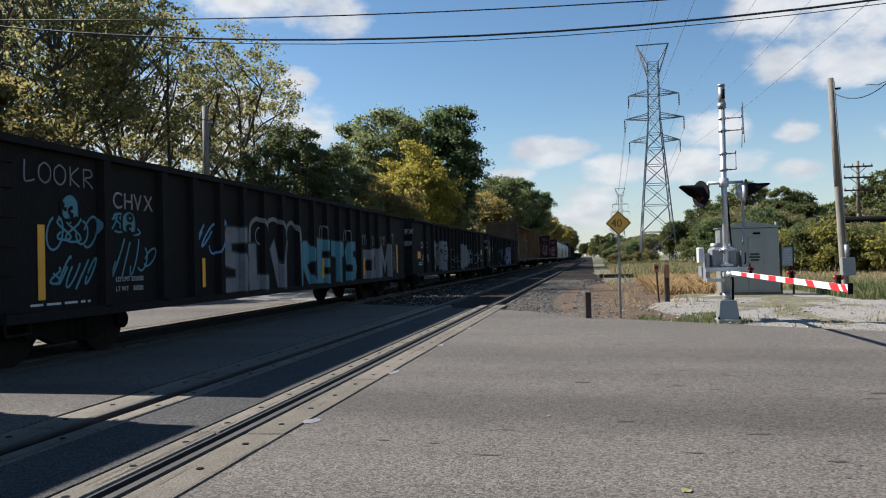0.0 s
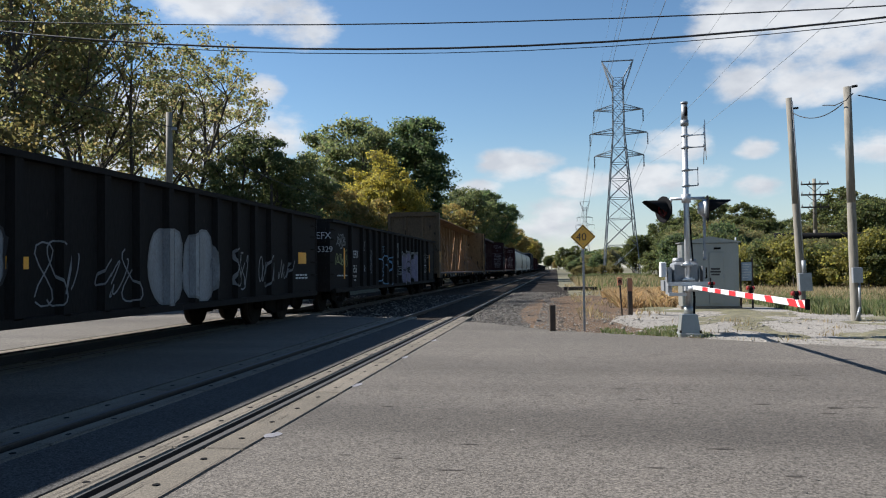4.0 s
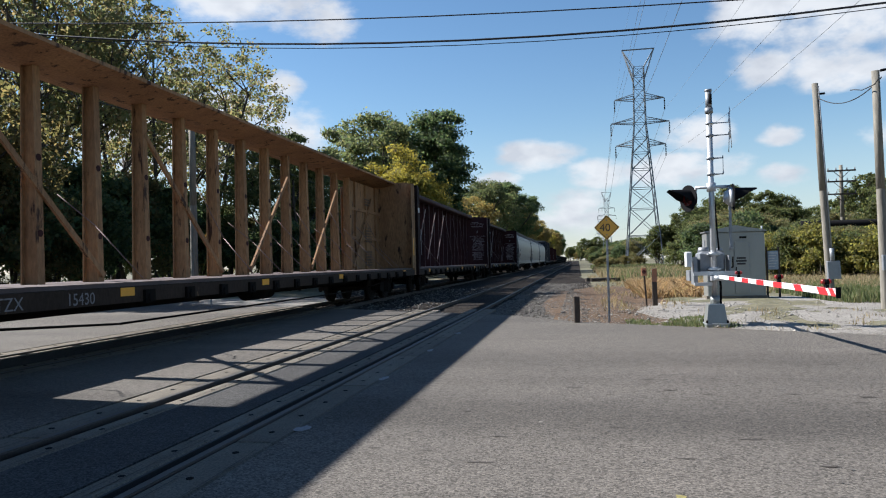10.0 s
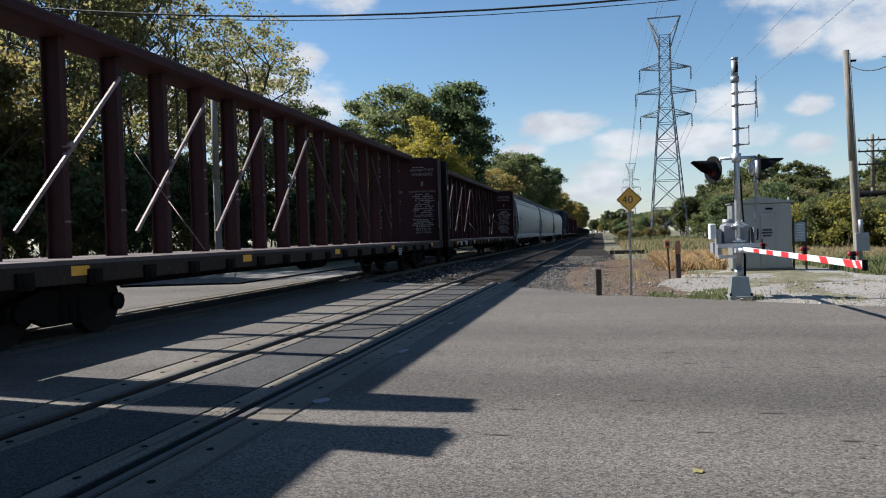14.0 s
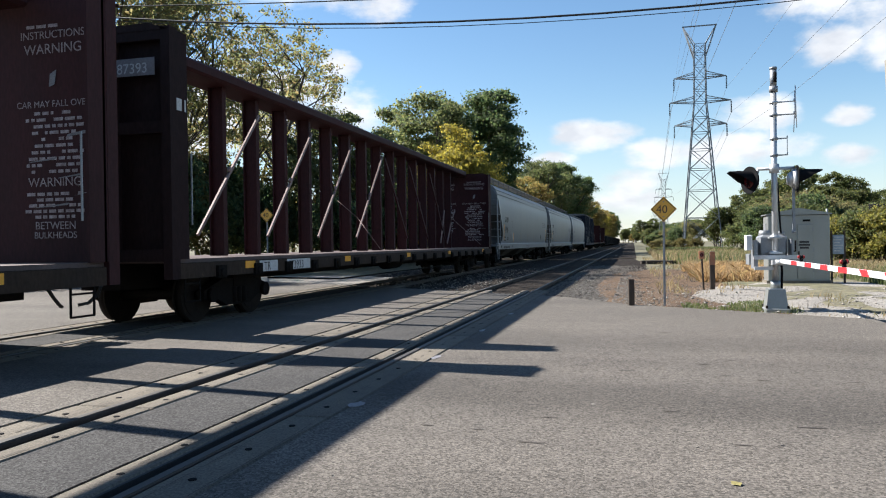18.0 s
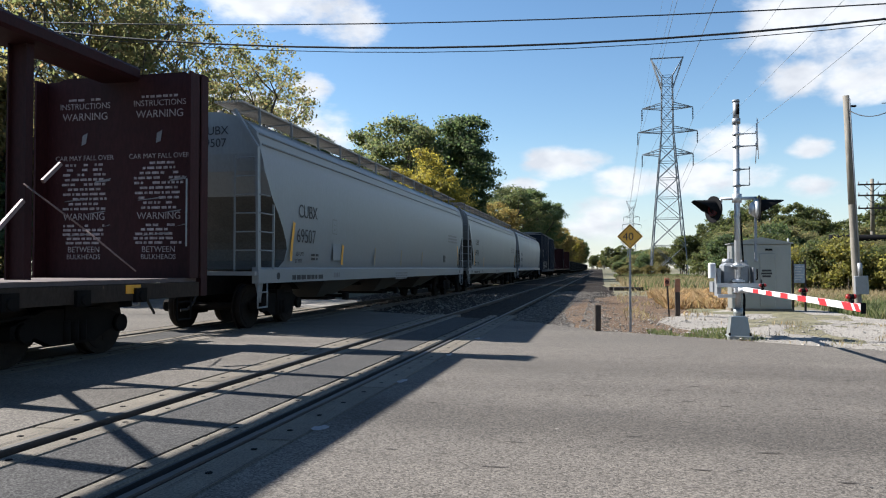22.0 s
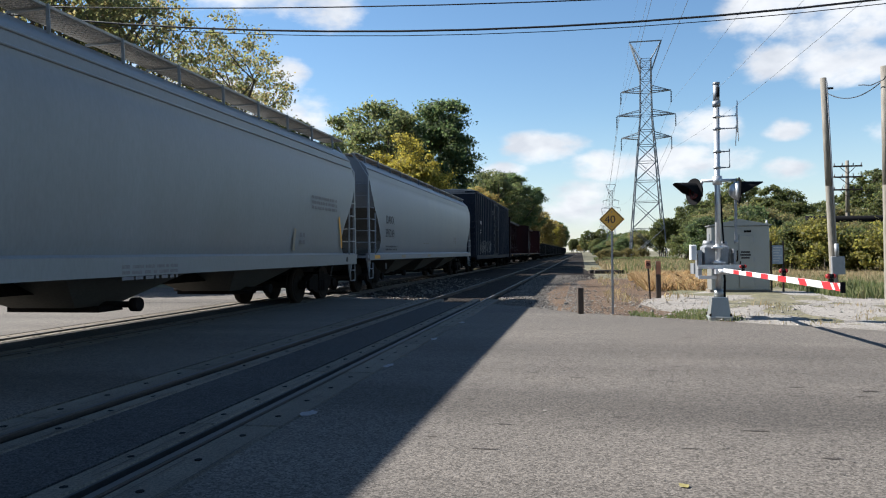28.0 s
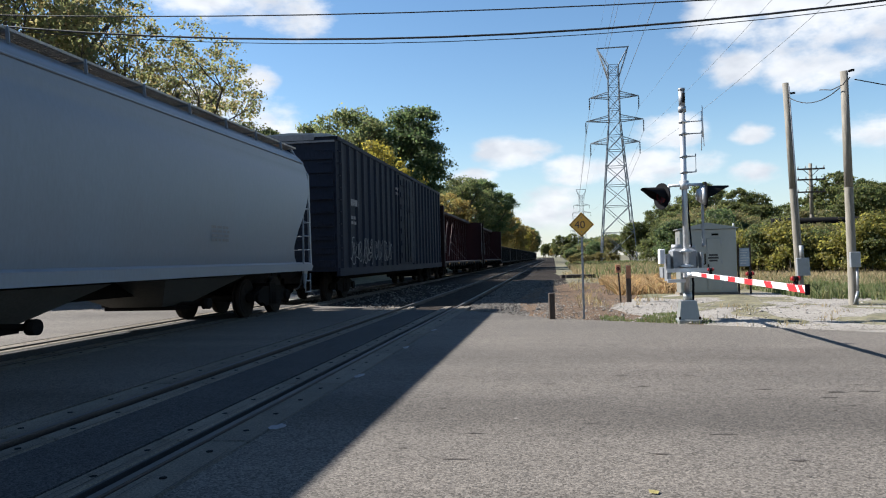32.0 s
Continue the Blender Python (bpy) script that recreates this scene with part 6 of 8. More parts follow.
def build_hoppers():
    for y0, L, paint, mark, num, lab, seed in ((147.7, 22.2, HOPPER, "CUBX", "69507", "pale grey covered hopper car with black lettering", 1),
                                               (171.2, 21.5, HOPPER, "CUBX", "69478", "pale grey covered hopper car with orange strips", 2)):
        car = hopper(y0, L, paint, lab, seed)
        stencil(car, mark, 0.29, side_x(2.5), 2.0, 2.28 + 0.1 * (seed - 1), BLACK_INK)
        stencil(car, num, 0.31, side_x(1.9), 1.95, 1.72 + 0.1 * (seed - 1), BLACK_INK)
        stencil(car, "LD LMT", 0.09, side_x(1.5), 1.98, 1.42, BLACK_INK, "load_limit")
        stencil(car, "LT WT", 0.09, side_x(1.4), 1.95, 1.26, BLACK_INK, "light_weight")
        bars(car, side_x(1.5), 2.85, 3.3, 1.45, 0.055, BLACK_INK, 2, seed + 4)
        bars(car, 1.507, 1.75, 3.6, 0.94, 0.10, BLACK_INK, 1, seed + 9, "builder_mark")
        bars(car, 1.507, 4.3, 4.75, 0.97, 0.12, GREY_INK, 1, seed + 3)
        fr = Shape()
        for a, b in (((4.1, 2.0), (4.4, 2.0)), ((4.4, 2.0), (4.4, 2.35)), ((4.4, 2.35), (4.1, 2.35)), ((4.1, 2.35), (4.1, 2.0)), ((4.2, 2.1), (4.3, 2.1)), ((4.2, 2.22), (4.3, 2.22))):
            ribbon(fr, [a, b], 0.025, side_x(2.3) + 0.004)
        part("data_stencil", fr, GREY_INK, car, "small framed stencil")
        s = Shape()
        ribbon(s, [(1.62, 1.3), (1.66, 1.6), (1.8, 2.15)], 0.12, side_x(1.6) + 0.03)
        part("reflector", s, YELLOW, car, "orange reflective strip")
        for yy in (4.85, 7.66, 10.6, 13.54) if seed == 1 else (4.85, 16.47):
            keen = yy < 5
            s = Shape()
            ribbon(s, [(yy, 1.23), (yy + 0.05, 1.5), (yy + 0.12, 1.74)], 0.13, side_x(1.6) + 0.012)
            part("reflector", s, YELLOW if keen else FADED_YELLOW, car, "orange reflective strip" if keen else "faded reflective strip")
        s = Shape()
        ribbon(s, [(L - 1.62, 1.3), (L - 1.66, 1.6), (L - 1.8, 2.15)], 0.12, side_x(1.6) + 0.03)
        part("reflector", s, YELLOW, car, "orange reflective strip")
        s = Shape()
        for yy in (1.05, L - 1.05):
            part("sill_emblem", Shape().disc((1.506, yy, 0.98), (1, 0, 0), 0.075, 0.008, 14), BLACK_INK, car, "dark oval emblem on the sill")
        bars(car, side_x(2.5), L - 3.9, L - 2.0, 2.56, 0.075, GREY_INK, 3, seed + 5)
        bars(car, 1.507, 10.0, 11.5, 0.98, 0.05, GREY_INK, 3, seed + 15)
        seed == 1 and part("placard", Shape().box(side_x(1.5) + 0.004, side_x(1.5) + 0.012, L - 4.7, L - 4.4, 1.4, 1.68), BLACK_INK, car, "small dark placard")
        bars(car, side_x(1.6), L - 4.6, L - 4.3, 1.6, 0.1, GREY_INK, 2, seed + 6)
        part("end_lettering", lettering(mark, 0.17, BLACK_INK), None, car, "", on_end(0.1, 0.29, 3.85))
        part("end_number", lettering(num, 0.17, BLACK_INK), None, car, "", on_end(0.1, 0.29, 3.6))
        gr = Shape()
        ribbon(gr, [(4.2, 1.55), (4.75, 1.55)], 0.42, side_x(1.75) + 0.003)
        part("rubbed_patch", gr, HOPPER_B, car, "smudged patch of rubbed paint") if seed == 1 else None
    L = 21.7
    car = hopper(193.8, L, HOPPER_B, "cool grey covered hopper car with faded lettering", 3, 0.93, 4.29)
    stencil(car, "DAKX", 0.28, side_x(2.35), 2.02, 2.16, NAVY_INK)
    stencil(car, "395249", 0.28, side_x(1.95), 1.98, 1.7, NAVY_INK)
    part("end_lettering", lettering("DAKX", 0.17, NAVY_INK), None, car, "", on_end(0.2, 0.29, 3.85))
    part("end_number", lettering("395249", 0.17, NAVY_INK), None, car, "", on_end(0.2, 0.29, 3.58))
    pr = Shape()
    for k, wd in enumerate((0.3, 0.5, 0.42, 0.6, 0.36, 0.66, 0.6)):
        z = 3.32 - 0.1 * k
        y = hop_inset(z) - 0.012
        pr.box(0.2, 0.2 + wd, y, y + 0.005, z, z + 0.045)
    part("end_print", pr, NAVY_INK, car, "rows of small stencilled print")
    bars(car, side_x(1.5), 2.1, 3.7, 1.38, 0.06, NAVY_INK, 2, 8)
    bars(car, side_x(1.62), 8.2, 9.2, 1.55, 0.05, GREY_INK, 1, 9)
    bars(car, side_x(1.9), L - 6.2, L - 5.4, 1.9, 0.05, GREY_INK, 4, 10)
    for yy, ink in ((0.72, YELLOW), (4.3, FADED_YELLOW), (9.0, FADED_YELLOW)):
        s = Shape()
        ribbon(s, [(yy, 1.03), (yy + 0.62, 1.03)], 0.11, 1.507)
        part("reflector", s, ink, car, "orange reflective strip on the sill")
    s = Shape().box(1.502, 1.508, 1.95, 2.15, 0.62, 0.8)
    part("inspection_plate", s, BLACK_INK, car)


def build_boxcar():
    L, top = 21.2, 5.06
    car = new_car("box_car", "dark navy boxcar with ribbed sides and a plug door", 217.9, L)
    w = 1.46
    z0 = 0.85
    part("body", Shape().box(-w, w, 0.05, L - 0.05, z0, top), NAVY, car, "navy steel walls")
    roof = Shape().prism([(-w - 0.03, top), (w + 0.03, top), (w - 0.2, top + 0.09), (0, top + 0.16), (-w + 0.2, top + 0.09)], 0.0, L)
    part("roof", roof, GALV, car, "grey steel roof")
    n = 23
    for i in range(n):
        y = 0.5 + (L - 1.0) * i / (n - 1)
        if 9.2 < y < 12.4:
            continue
        for sx in (1, -1):
            b, o = (w, w + 0.08) if sx > 0 else (-w, -w - 0.08)
            part("side_rib", Shape().prism([(b, y - 0.13), (o, y - 0.07), (o, y + 0.07), (b, y + 0.13)], z0 + 0.1, top - 0.12, "z"), NAVY, car)
    for sx in (1, -1):
        d = Shape()
        xa, xb = sorted((sx * w, sx * (w + 0.07)))
        d.box(xa, xb, 9.3, 12.3, z0 + 0.15, top - 0.2)
        xa, xb = sorted((sx * (w + 0.07), sx * (w + 0.11)))
        door = part("plug_door", d, NAVY, car, "corrugated plug door")
        for k in range(7):
            part("door_rib", Shape().box(xa, xb, 9.45, 12.15, z0 + 0.4 + k * 0.53, z0 + 0.62 + k * 0.53), NAVY, door)
        rod = Shape()
        for y in (10.0, 10.6, 11.2):
            rod.tube((sx * (w + 0.14), y, z0 + 0.2), (sx * (w + 0.14), y, top - 0.3), 0.022, n=6)
        part("lock_rods", rod, NAVY, door)
    sill = Shape()
    for sx in (1, -1):
        xa, xb = sorted((sx * (w - 0.05), sx * (w + 0.06)))
        sill.box(xa, xb, 0.1, L - 0.1, z0 - 0.15, z0 + 0.1)
        sill.box(xa, xb, 0.1, L - 0.1, top - 0.1, top + 0.02)
    part("side_sill", sill, NAVY, car)
    part("centre_sill", Shape().box(-0.35, 0.35, 0.2, L - 0.2, 0.5, z0), TRUCK, car)
    for k in range(9):
        z = 1.1 + k * 0.42
        part("end_rib", Shape().box(-w + 0.08, w - 0.08, -0.02, 0.05, z - 0.11, z + 0.11), NAVY, car)
        part("end_rib", Shape().box(-w + 0.08, w - 0.08, L - 0.05, L + 0.02, z - 0.11, z + 0.11), NAVY, car)
    part("end_band", Shape().box(-w, w, -0.028, -0.022, top - 0.18, top - 0.12), GREY_INK, car, "faded grey band")
    part("end_plate", Shape().box(-0.6, 0.8, -0.03, -0.022, top - 0.1, top + 0.08), GREY_INK, car)
    lad = Shape()
    for z in np.arange(1.2, 4.9, 0.38):
        lad.tube((0.9, -0.08, z), (1.36, -0.08, z), 0.014, n=6)
        lad.tube((w + 0.05, 0.12, z), (w + 0.05, 0.5, z), 0.014, n=6)
    part("ladder", lad, NAVY, car)
    p = w + 0.085
    rng = random.Random(77)
    for k in range(4):
        scrawl(car, rng, 1.3 + k * 1.6, 2.6 + k * 1.6, 1.1, 2.0, p, SPRAY_GREY, 6, 0.06)
    bars(car, p, 1.4, 2.3, 3.1, 0.22, GREY_INK, 1, 4, "reporting_mark")
    bars(car, p, 1.4, 2.0, 2.6, 0.1, GREY_INK, 2, 5)
    bars(car, w + 0.075, 8.5, 9.0, 4.2, 0.12, GREY_INK, 2, 6)


build_gondolas()
build_centerbeams()
build_hoppers()
build_boxcar()

# ---- crossing signal and gate ----


def build_signal():
    m = thing("crossing_signal", "aluminium crossing signal mast with lowered red and white gate arm", "crossing signal", pose(2.47, 14.5, 0))
    base = Shape()
    base.chamfer(-0.21, 0.21, -0.21, 0.21, -0.1, 0.03, 0.02)
    base.add([(x, y, z) for z, h in ((0.03, 0.185), (0.37, 0.14)) for x, y in ((-h, -h), (h, -h), (h, h), (-h, h))],
             ((3, 2, 1, 0), (4, 5, 6, 7), (0, 1, 5, 4), (1, 2, 6, 5), (2, 3, 7, 6), (3, 0, 4, 7)))
    base.tube((0, 0, 0.37), (0, 0, 0.52), 0.085, n=16)
    b = part("base", base, CABINET, m, "tapered cast junction-box base")
    plate = Shape().box(-0.11, 0.11, -0.178, -0.163, 0.1, 0.36, Matrix.Rotation(radians(-9), 4, "X"))
    part("cover_plate", plate, ALU, b)
    part("bolts", Shape().tube((-0.18, -0.18, 0.03), (-0.18, -0.18, 0.08), 0.02).tube((0.18, -0.18, 0.03), (0.18, -0.18, 0.08), 0.02).tube((0.18, 0.18, 0.03), (0.18, 0.18, 0.08), 0.02).tube((-0.18, 0.18, 0.03), (-0.18, 0.18, 0.08), 0.02), WHEEL, b)
    part("mast", Shape().tube((0, 0, 0.45), (0, 0, 3.98), 0.052, n=18), ALU, m, "round aluminium mast")
    fin = Shape().tube((0, 0, 3.95), (0, 0, 4.05), 0.075, n=16).tube((0, 0, 4.05), (0, 0, 4.36), 0.058, n=16).tube((0, 0, 4.36), (0, 0, 4.4), 0.066, n=16)
    part("mast_top_unit", fin, GALV, m, "grey cylindrical unit on the mast top")
    part("bell_mark", Shape().tube((0.02, -0.06, 4.12), (0.02, -0.066, 4.3), 0.03, n=8), BLACKTOP, m)
    # step brackets and whip antenna
    for k, (z, reach) in enumerate(((3.76, 0.34), (3.53, 0.34), (3.10, 0.22), (2.80, 0.22))):
        s = Shape().tube((0, 0, z), (reach, -0.02, z), 0.011, n=6).tube((reach, -0.02, z), (reach, -0.02, z + 0.045), 0.011, n=6)
        s.tube((0, 0, z - 0.02), (0, 0, z + 0.02), 0.072, n=14).box(0.05, 0.14, -0.02, 0.02, z - 0.012, z + 0.012)
        part("step_bracket", s, GALV if k != 0 else ALU, m)
    part("bracket_rail", Shape().tube((0.22, -0.02, 2.80), (0.22, -0.02, 3.12), 0.006, n=5), GALV, m)
    part("whip_antenna", Shape().tube((0.33, -0.02, 3.2), (0.37, -0.02, 4.02), 0.008, n=5), WHITE_TAPE, m, "thin white whip antenna")
    part("whip_antenna", Shape().tube((0.38, -0.02, 3.28), (0.36, -0.02, 4.05), 0.007, n=5).tube((0.36, -0.02, 3.45), (0.35, -0.02, 3.95), 0.012, n=5), WHITE_TAPE, m, "thin white whip antenna")
    # light units: cross arm, two backgrounds that face along the road, one of each seen from the side
    arm = Shape().tube((-0.29, 0, 2.56), (0.34, 0, 2.56), 0.03, n=10)
    arm.tube((0, 0, 2.48), (0, 0, 2.64), 0.085, n=16)
    arm.path([(-0.27, 0, 2.56), (-0.29, 0, 2.5), (-0.29, 0, 2.42)], 0.028, 8).path([(0.30, 0, 2.56), (0.32, 0, 2.5), (0.32, 0, 2.42)], 0.028, 8)
    part("cross_arm", arm, ALU, m, "aluminium light cross arm")
    for x, turn in ((-0.37, -62.0), (0.32, 87.0)):
        rot = Matrix.Translation((x, 0.0, 2.36)) @ Matrix.Rotation(radians(turn), 4, "Z")
        s = Shape()
        n = 28
        rim = [(0.25 * math.cos(2 * math.pi * i / n), 0.25 * math.sin(2 * math.pi * i / n)) for i in range(n)]
        ring = [rot @ Vector((a, -0.07, c)) for a, c in rim] + [rot @ Vector((a, -0.055, c)) for a, c in rim]
        s.add(ring, [tuple(range(n)), tuple(range(2 * n - 1, n - 1, -1))] + [(i, n + i, n + (i + 1) % n, (i + 1) % n) for i in range(n)])
        unit = part("light_background", s, BLACKTOP, m, "round black signal background")
        h = Shape()
        rows = []
        for dy, cutoff, r in ((-0.07, -0.45, 0.17), (-0.2, -0.1, 0.17), (-0.34, 0.45, 0.165), (-0.47, 0.95, 0.16)):
            rows.append([rot @ Vector((r * math.cos(a), dy, r * math.sin(a))) for a in np.linspace(cutoff, math.pi - cutoff, 14)])
        h.add([p for r in rows for p in r], [(i + j * 14, i + 1 + j * 14, i + 1 + (j + 1) * 14, i + (j + 1) * 14) for j in range(3) for i in range(13)], True)
        part("hood", h, BLACKTOP, unit, "black visor hood")
        lens = Shape()
        lens.tube(rot @ Vector((0, -0.072, 0)), rot @ Vector((0, -0.09, 0)), 0.15, 0.13, n=24)
        part("lens", lens, LENS, unit, "dark red unlit lens")
        body = Shape().tube((x, -0.05, 2.36), (x, 0.05, 2.36), 0.11, n=16)
        body.tube((x + (0.06 if x > 0 else -0.06), 0, 2.36), (x - (0.10 if x > 0 else -0.10), 0, 2.36), 0.10, n=16)
        if x > 0:
            dirn = Vector((-math.sin(radians(turn)), math.cos(radians(turn)), 0))
            c0 = Vector((x, 0, 2.36))
            body.tube(c0 - dirn * 0.052, c0 + dirn * 0.02, 0.19, 0.16, n=24).tube(c0 + dirn * 0.02, c0 + dirn * 0.10, 0.16, 0.09, n=24)
        part("light_housing", body, ALU if x > 0 else BLACKTOP, m)
    part("hanging_bracket", Shape().box(0.30, 0.34, -0.03, 0.03, 1.42, 2.2).tube((0.32, 0, 1.38), (0.32, 0, 1.44), 0.035, n=10), GALV, m, "grey hanging bracket arm")
    # gate mechanism
    mech = Shape().chamfer(-0.27, 0.23, 0.09, 0.42, 0.98, 1.36, 0.05)
    mech.tube((-0.14, 0.25, 1.34), (-0.14, 0.25, 1.44), 0.11, 0.09, 14).tube((0.12, 0.25, 1.34), (0.12, 0.25, 1.42), 0.10, 0.08, 14)
    g = part("gate_mechanism", mech, GALV, m, "grey gate machine housing")
    part("housing_door", Shape().chamfer(-0.24, -0.03, 0.07, 0.1, 1.02, 1.32, 0.01), GALV, g)
    part("housing_door", Shape().chamfer(0.03, 0.2, 0.07, 0.1, 1.02, 1.32, 0.01), GALV, g)
    part("mechanism_clamp", Shape().tube((0, 0, 0.99), (0, 0, 1.06), 0.085, n=16).box(-0.11, 0.11, -0.09, 0.1, 1.01, 1.04), ALU, g)
    part("mechanism_clamp", Shape().tube((0, 0, 1.27), (0, 0, 1.34), 0.085, n=16).box(-0.11, 0.11, -0.09, 0.1, 1.29, 1.32), ALU, g)
    part("side_plate", Shape().box(-0.37, -0.30, -0.05, 0.3, 0.74, 1.26), GALV, g, "dark steel side plate")
    part("side_plate", Shape().box(0.27, 0.30, -0.05, 0.3, 0.93, 1.28), GALV, g, "dark steel side plate")
    part("hand_crank", Shape().path([(0.3, 0.1, 1.05), (0.36, 0.1, 1.05), (0.36, 0.1, 1.25)], 0.014, 6), WHEEL, g)
    part("shelf_bracket", Shape().box(-0.38, 0.42, -0.12, -0.05, 0.91, 0.95).box(-0.38, 0.42, -0.12, -0.112, 0.95, 0.985), ALU, g, "aluminium angle bracket")
    part("side_box", Shape().chamfer(-0.51, -0.40, -0.1, 0.1, 1.08, 1.36, 0.015).box(-0.40, -0.30, -0.03, 0.03, 1.18, 1.24), WHITE_TAPE, m, "small white junction box")
    forks = Shape().box(-0.37, -0.05, -0.14, -0.06, 0.72, 0.78).box(-0.1, 0.12, -0.32, -0.02, 0.82, 0.9)
    forks.tube((-0.05, -0.3, 0.86), (0.12, -0.3, 0.86), 0.05, n=12)
    part("gate_fork", forks, ALU, m, "aluminium gate arm fork")
    part("counterweight", Shape().box(-0.40, -0.32, 0.3, 0.75, 0.80, 1.0), GALV, m, "flat counterweight plate")
    part("counterweight", Shape().box(0.30, 0.37, 0.3, 0.75, 0.80, 1.0), GALV, m, "flat counterweight plate")
    part("conduit", Shape().path([(0.06, 0.05, 2.3), (0.08, 0.03, 1.8), (0.10, 0.0, 1.38)], 0.016, 6), BLACKTOP, m, "black cable conduit")
    part("conduit", Shape().path([(0.10, 0.02, 0.9), (0.12, 0.04, 0.7), (0.11, 0.05, 0.36)], 0.022, 6), BLACKTOP, m, "black cable conduit")
    # the arm: a tapering boom with slanted red and white sheeting
    pivot, tip = Vector((0.05, -0.3, 0.885)), Vector((0.31, -5.72, 0.83))
    d = tip - pivot
    length = d.length
    frame_ = Matrix.Translation(pivot) @ d.to_track_quat("Y", "Z").to_matrix().to_4x4()
    armp = part("gate_arm", Shape().prism([(0, -0.033), (length, -0.039), (length, 0.039), (0, 0.033)], -0.02, 0.02, "x"), WHITE_TAPE, m, "long red and white striped gate arm", frame_)
    k, a = 0, 0.75
    while a < length - 0.05:
        b = min(a + (0.36 if k % 2 == 0 else 0.46), length)
        if k % 2 == 0 or b == length:
            s = Shape()
            sl = 0.09 if a > 3.6 else 0.0
            hh = 0.0315 + 0.0021 * (a + b) / 2
            for x0, x1 in ((0.0205, 0.0245), (-0.0245, -0.0205)):
                s.add([(x, y, z) for x in (x0, x1) for y, z in ((a + sl, -hh), (b, -hh), (b - sl, hh), (a, hh))],
                      ((3, 2, 1, 0), (4, 5, 6, 7), (0, 1, 5, 4), (1, 2, 6, 5), (2, 3, 7, 6), (3, 0, 4, 7)))
            part("red_stripe", s, RED_TAPE, armp)
        a, k = b, k + 1
    part("arm_end_cap", Shape().box(-0.025, 0.025, length, length + 0.02, -0.06, 0.06), BLACKTOP, armp)
    for y in (1.3, 3.4, 5.1):
        s = Shape().box(-0.02, 0.02, y - 0.03, y + 0.03, 0.03, 0.08).tube((-0.025, y, 0.11), (0.025, y, 0.11), 0.028, n=12)
        lamp = part("gate_lamp", s, BLACKTOP, armp, "small gate arm lamp")
        for k in (1, -1):
            part("lamp_lens", Shape().tube((k * 0.025, y, 0.11), (k * 0.055, y, 0.11), 0.032, 0.022, n=12), LAMP_RED, lamp, "red lamp lens")


def build_speed_sign(x, y, z, label, turn=0.0, flip=False):
    m = thing("speed_sign", label, "sign", pose(x, y, 0, 0, 0, turn), group="railway speed signs")
    r = 0.25
    part("post", Shape().box(-0.022, 0.022, -0.012, 0.012, -0.1, z - 0.1).box(-0.006, 0.006, -0.03, -0.012, -0.1, z - 0.1), GALV, m, "grey steel sign post")
    n = 4
    pts = []
    for cx, cz in ((0, r), (r, 0), (0, -r), (-r, 0)):
        for t in (-1, 0, 1):
            ang = math.atan2(cz, cx) - t * 0.6
            c = 0.02
            pts.append((cx * 0.92 + c * math.cos(ang), cz * 0.92 + c * math.sin(ang) + z))
    panel = part("panel", Shape().prism(pts, -0.036, -0.032), SIGN_YELLOW, m, "yellow diamond panel")
    edge = Shape()
    for i in range(4):
        q = [(0, r), (r, 0), (0, -r), (-r, 0)]
        a, b = q[i], q[(i + 1) % 4]
        edge.beam((a[0] * 0.93, -0.038, z + a[1] * 0.93), (b[0] * 0.93, -0.038, z + b[1] * 0.93), 0.012, 0.004, (0, 1, 0))
    part("border", edge, BLACK_INK, panel)
    me = lettering("40", 0.155, BLACK_INK, "numerals")
    part("numerals", me, None, panel, "black numerals", on_end(-0.145, -0.0375, z - 0.075))
    part("bolts", Shape().tube((0, -0.036, z + 0.15), (0, -0.042, z + 0.15), 0.012, n=8).tube((0, -0.036, z - 0.15), (0, -0.042, z - 0.15), 0.012, n=8), GALV, panel)


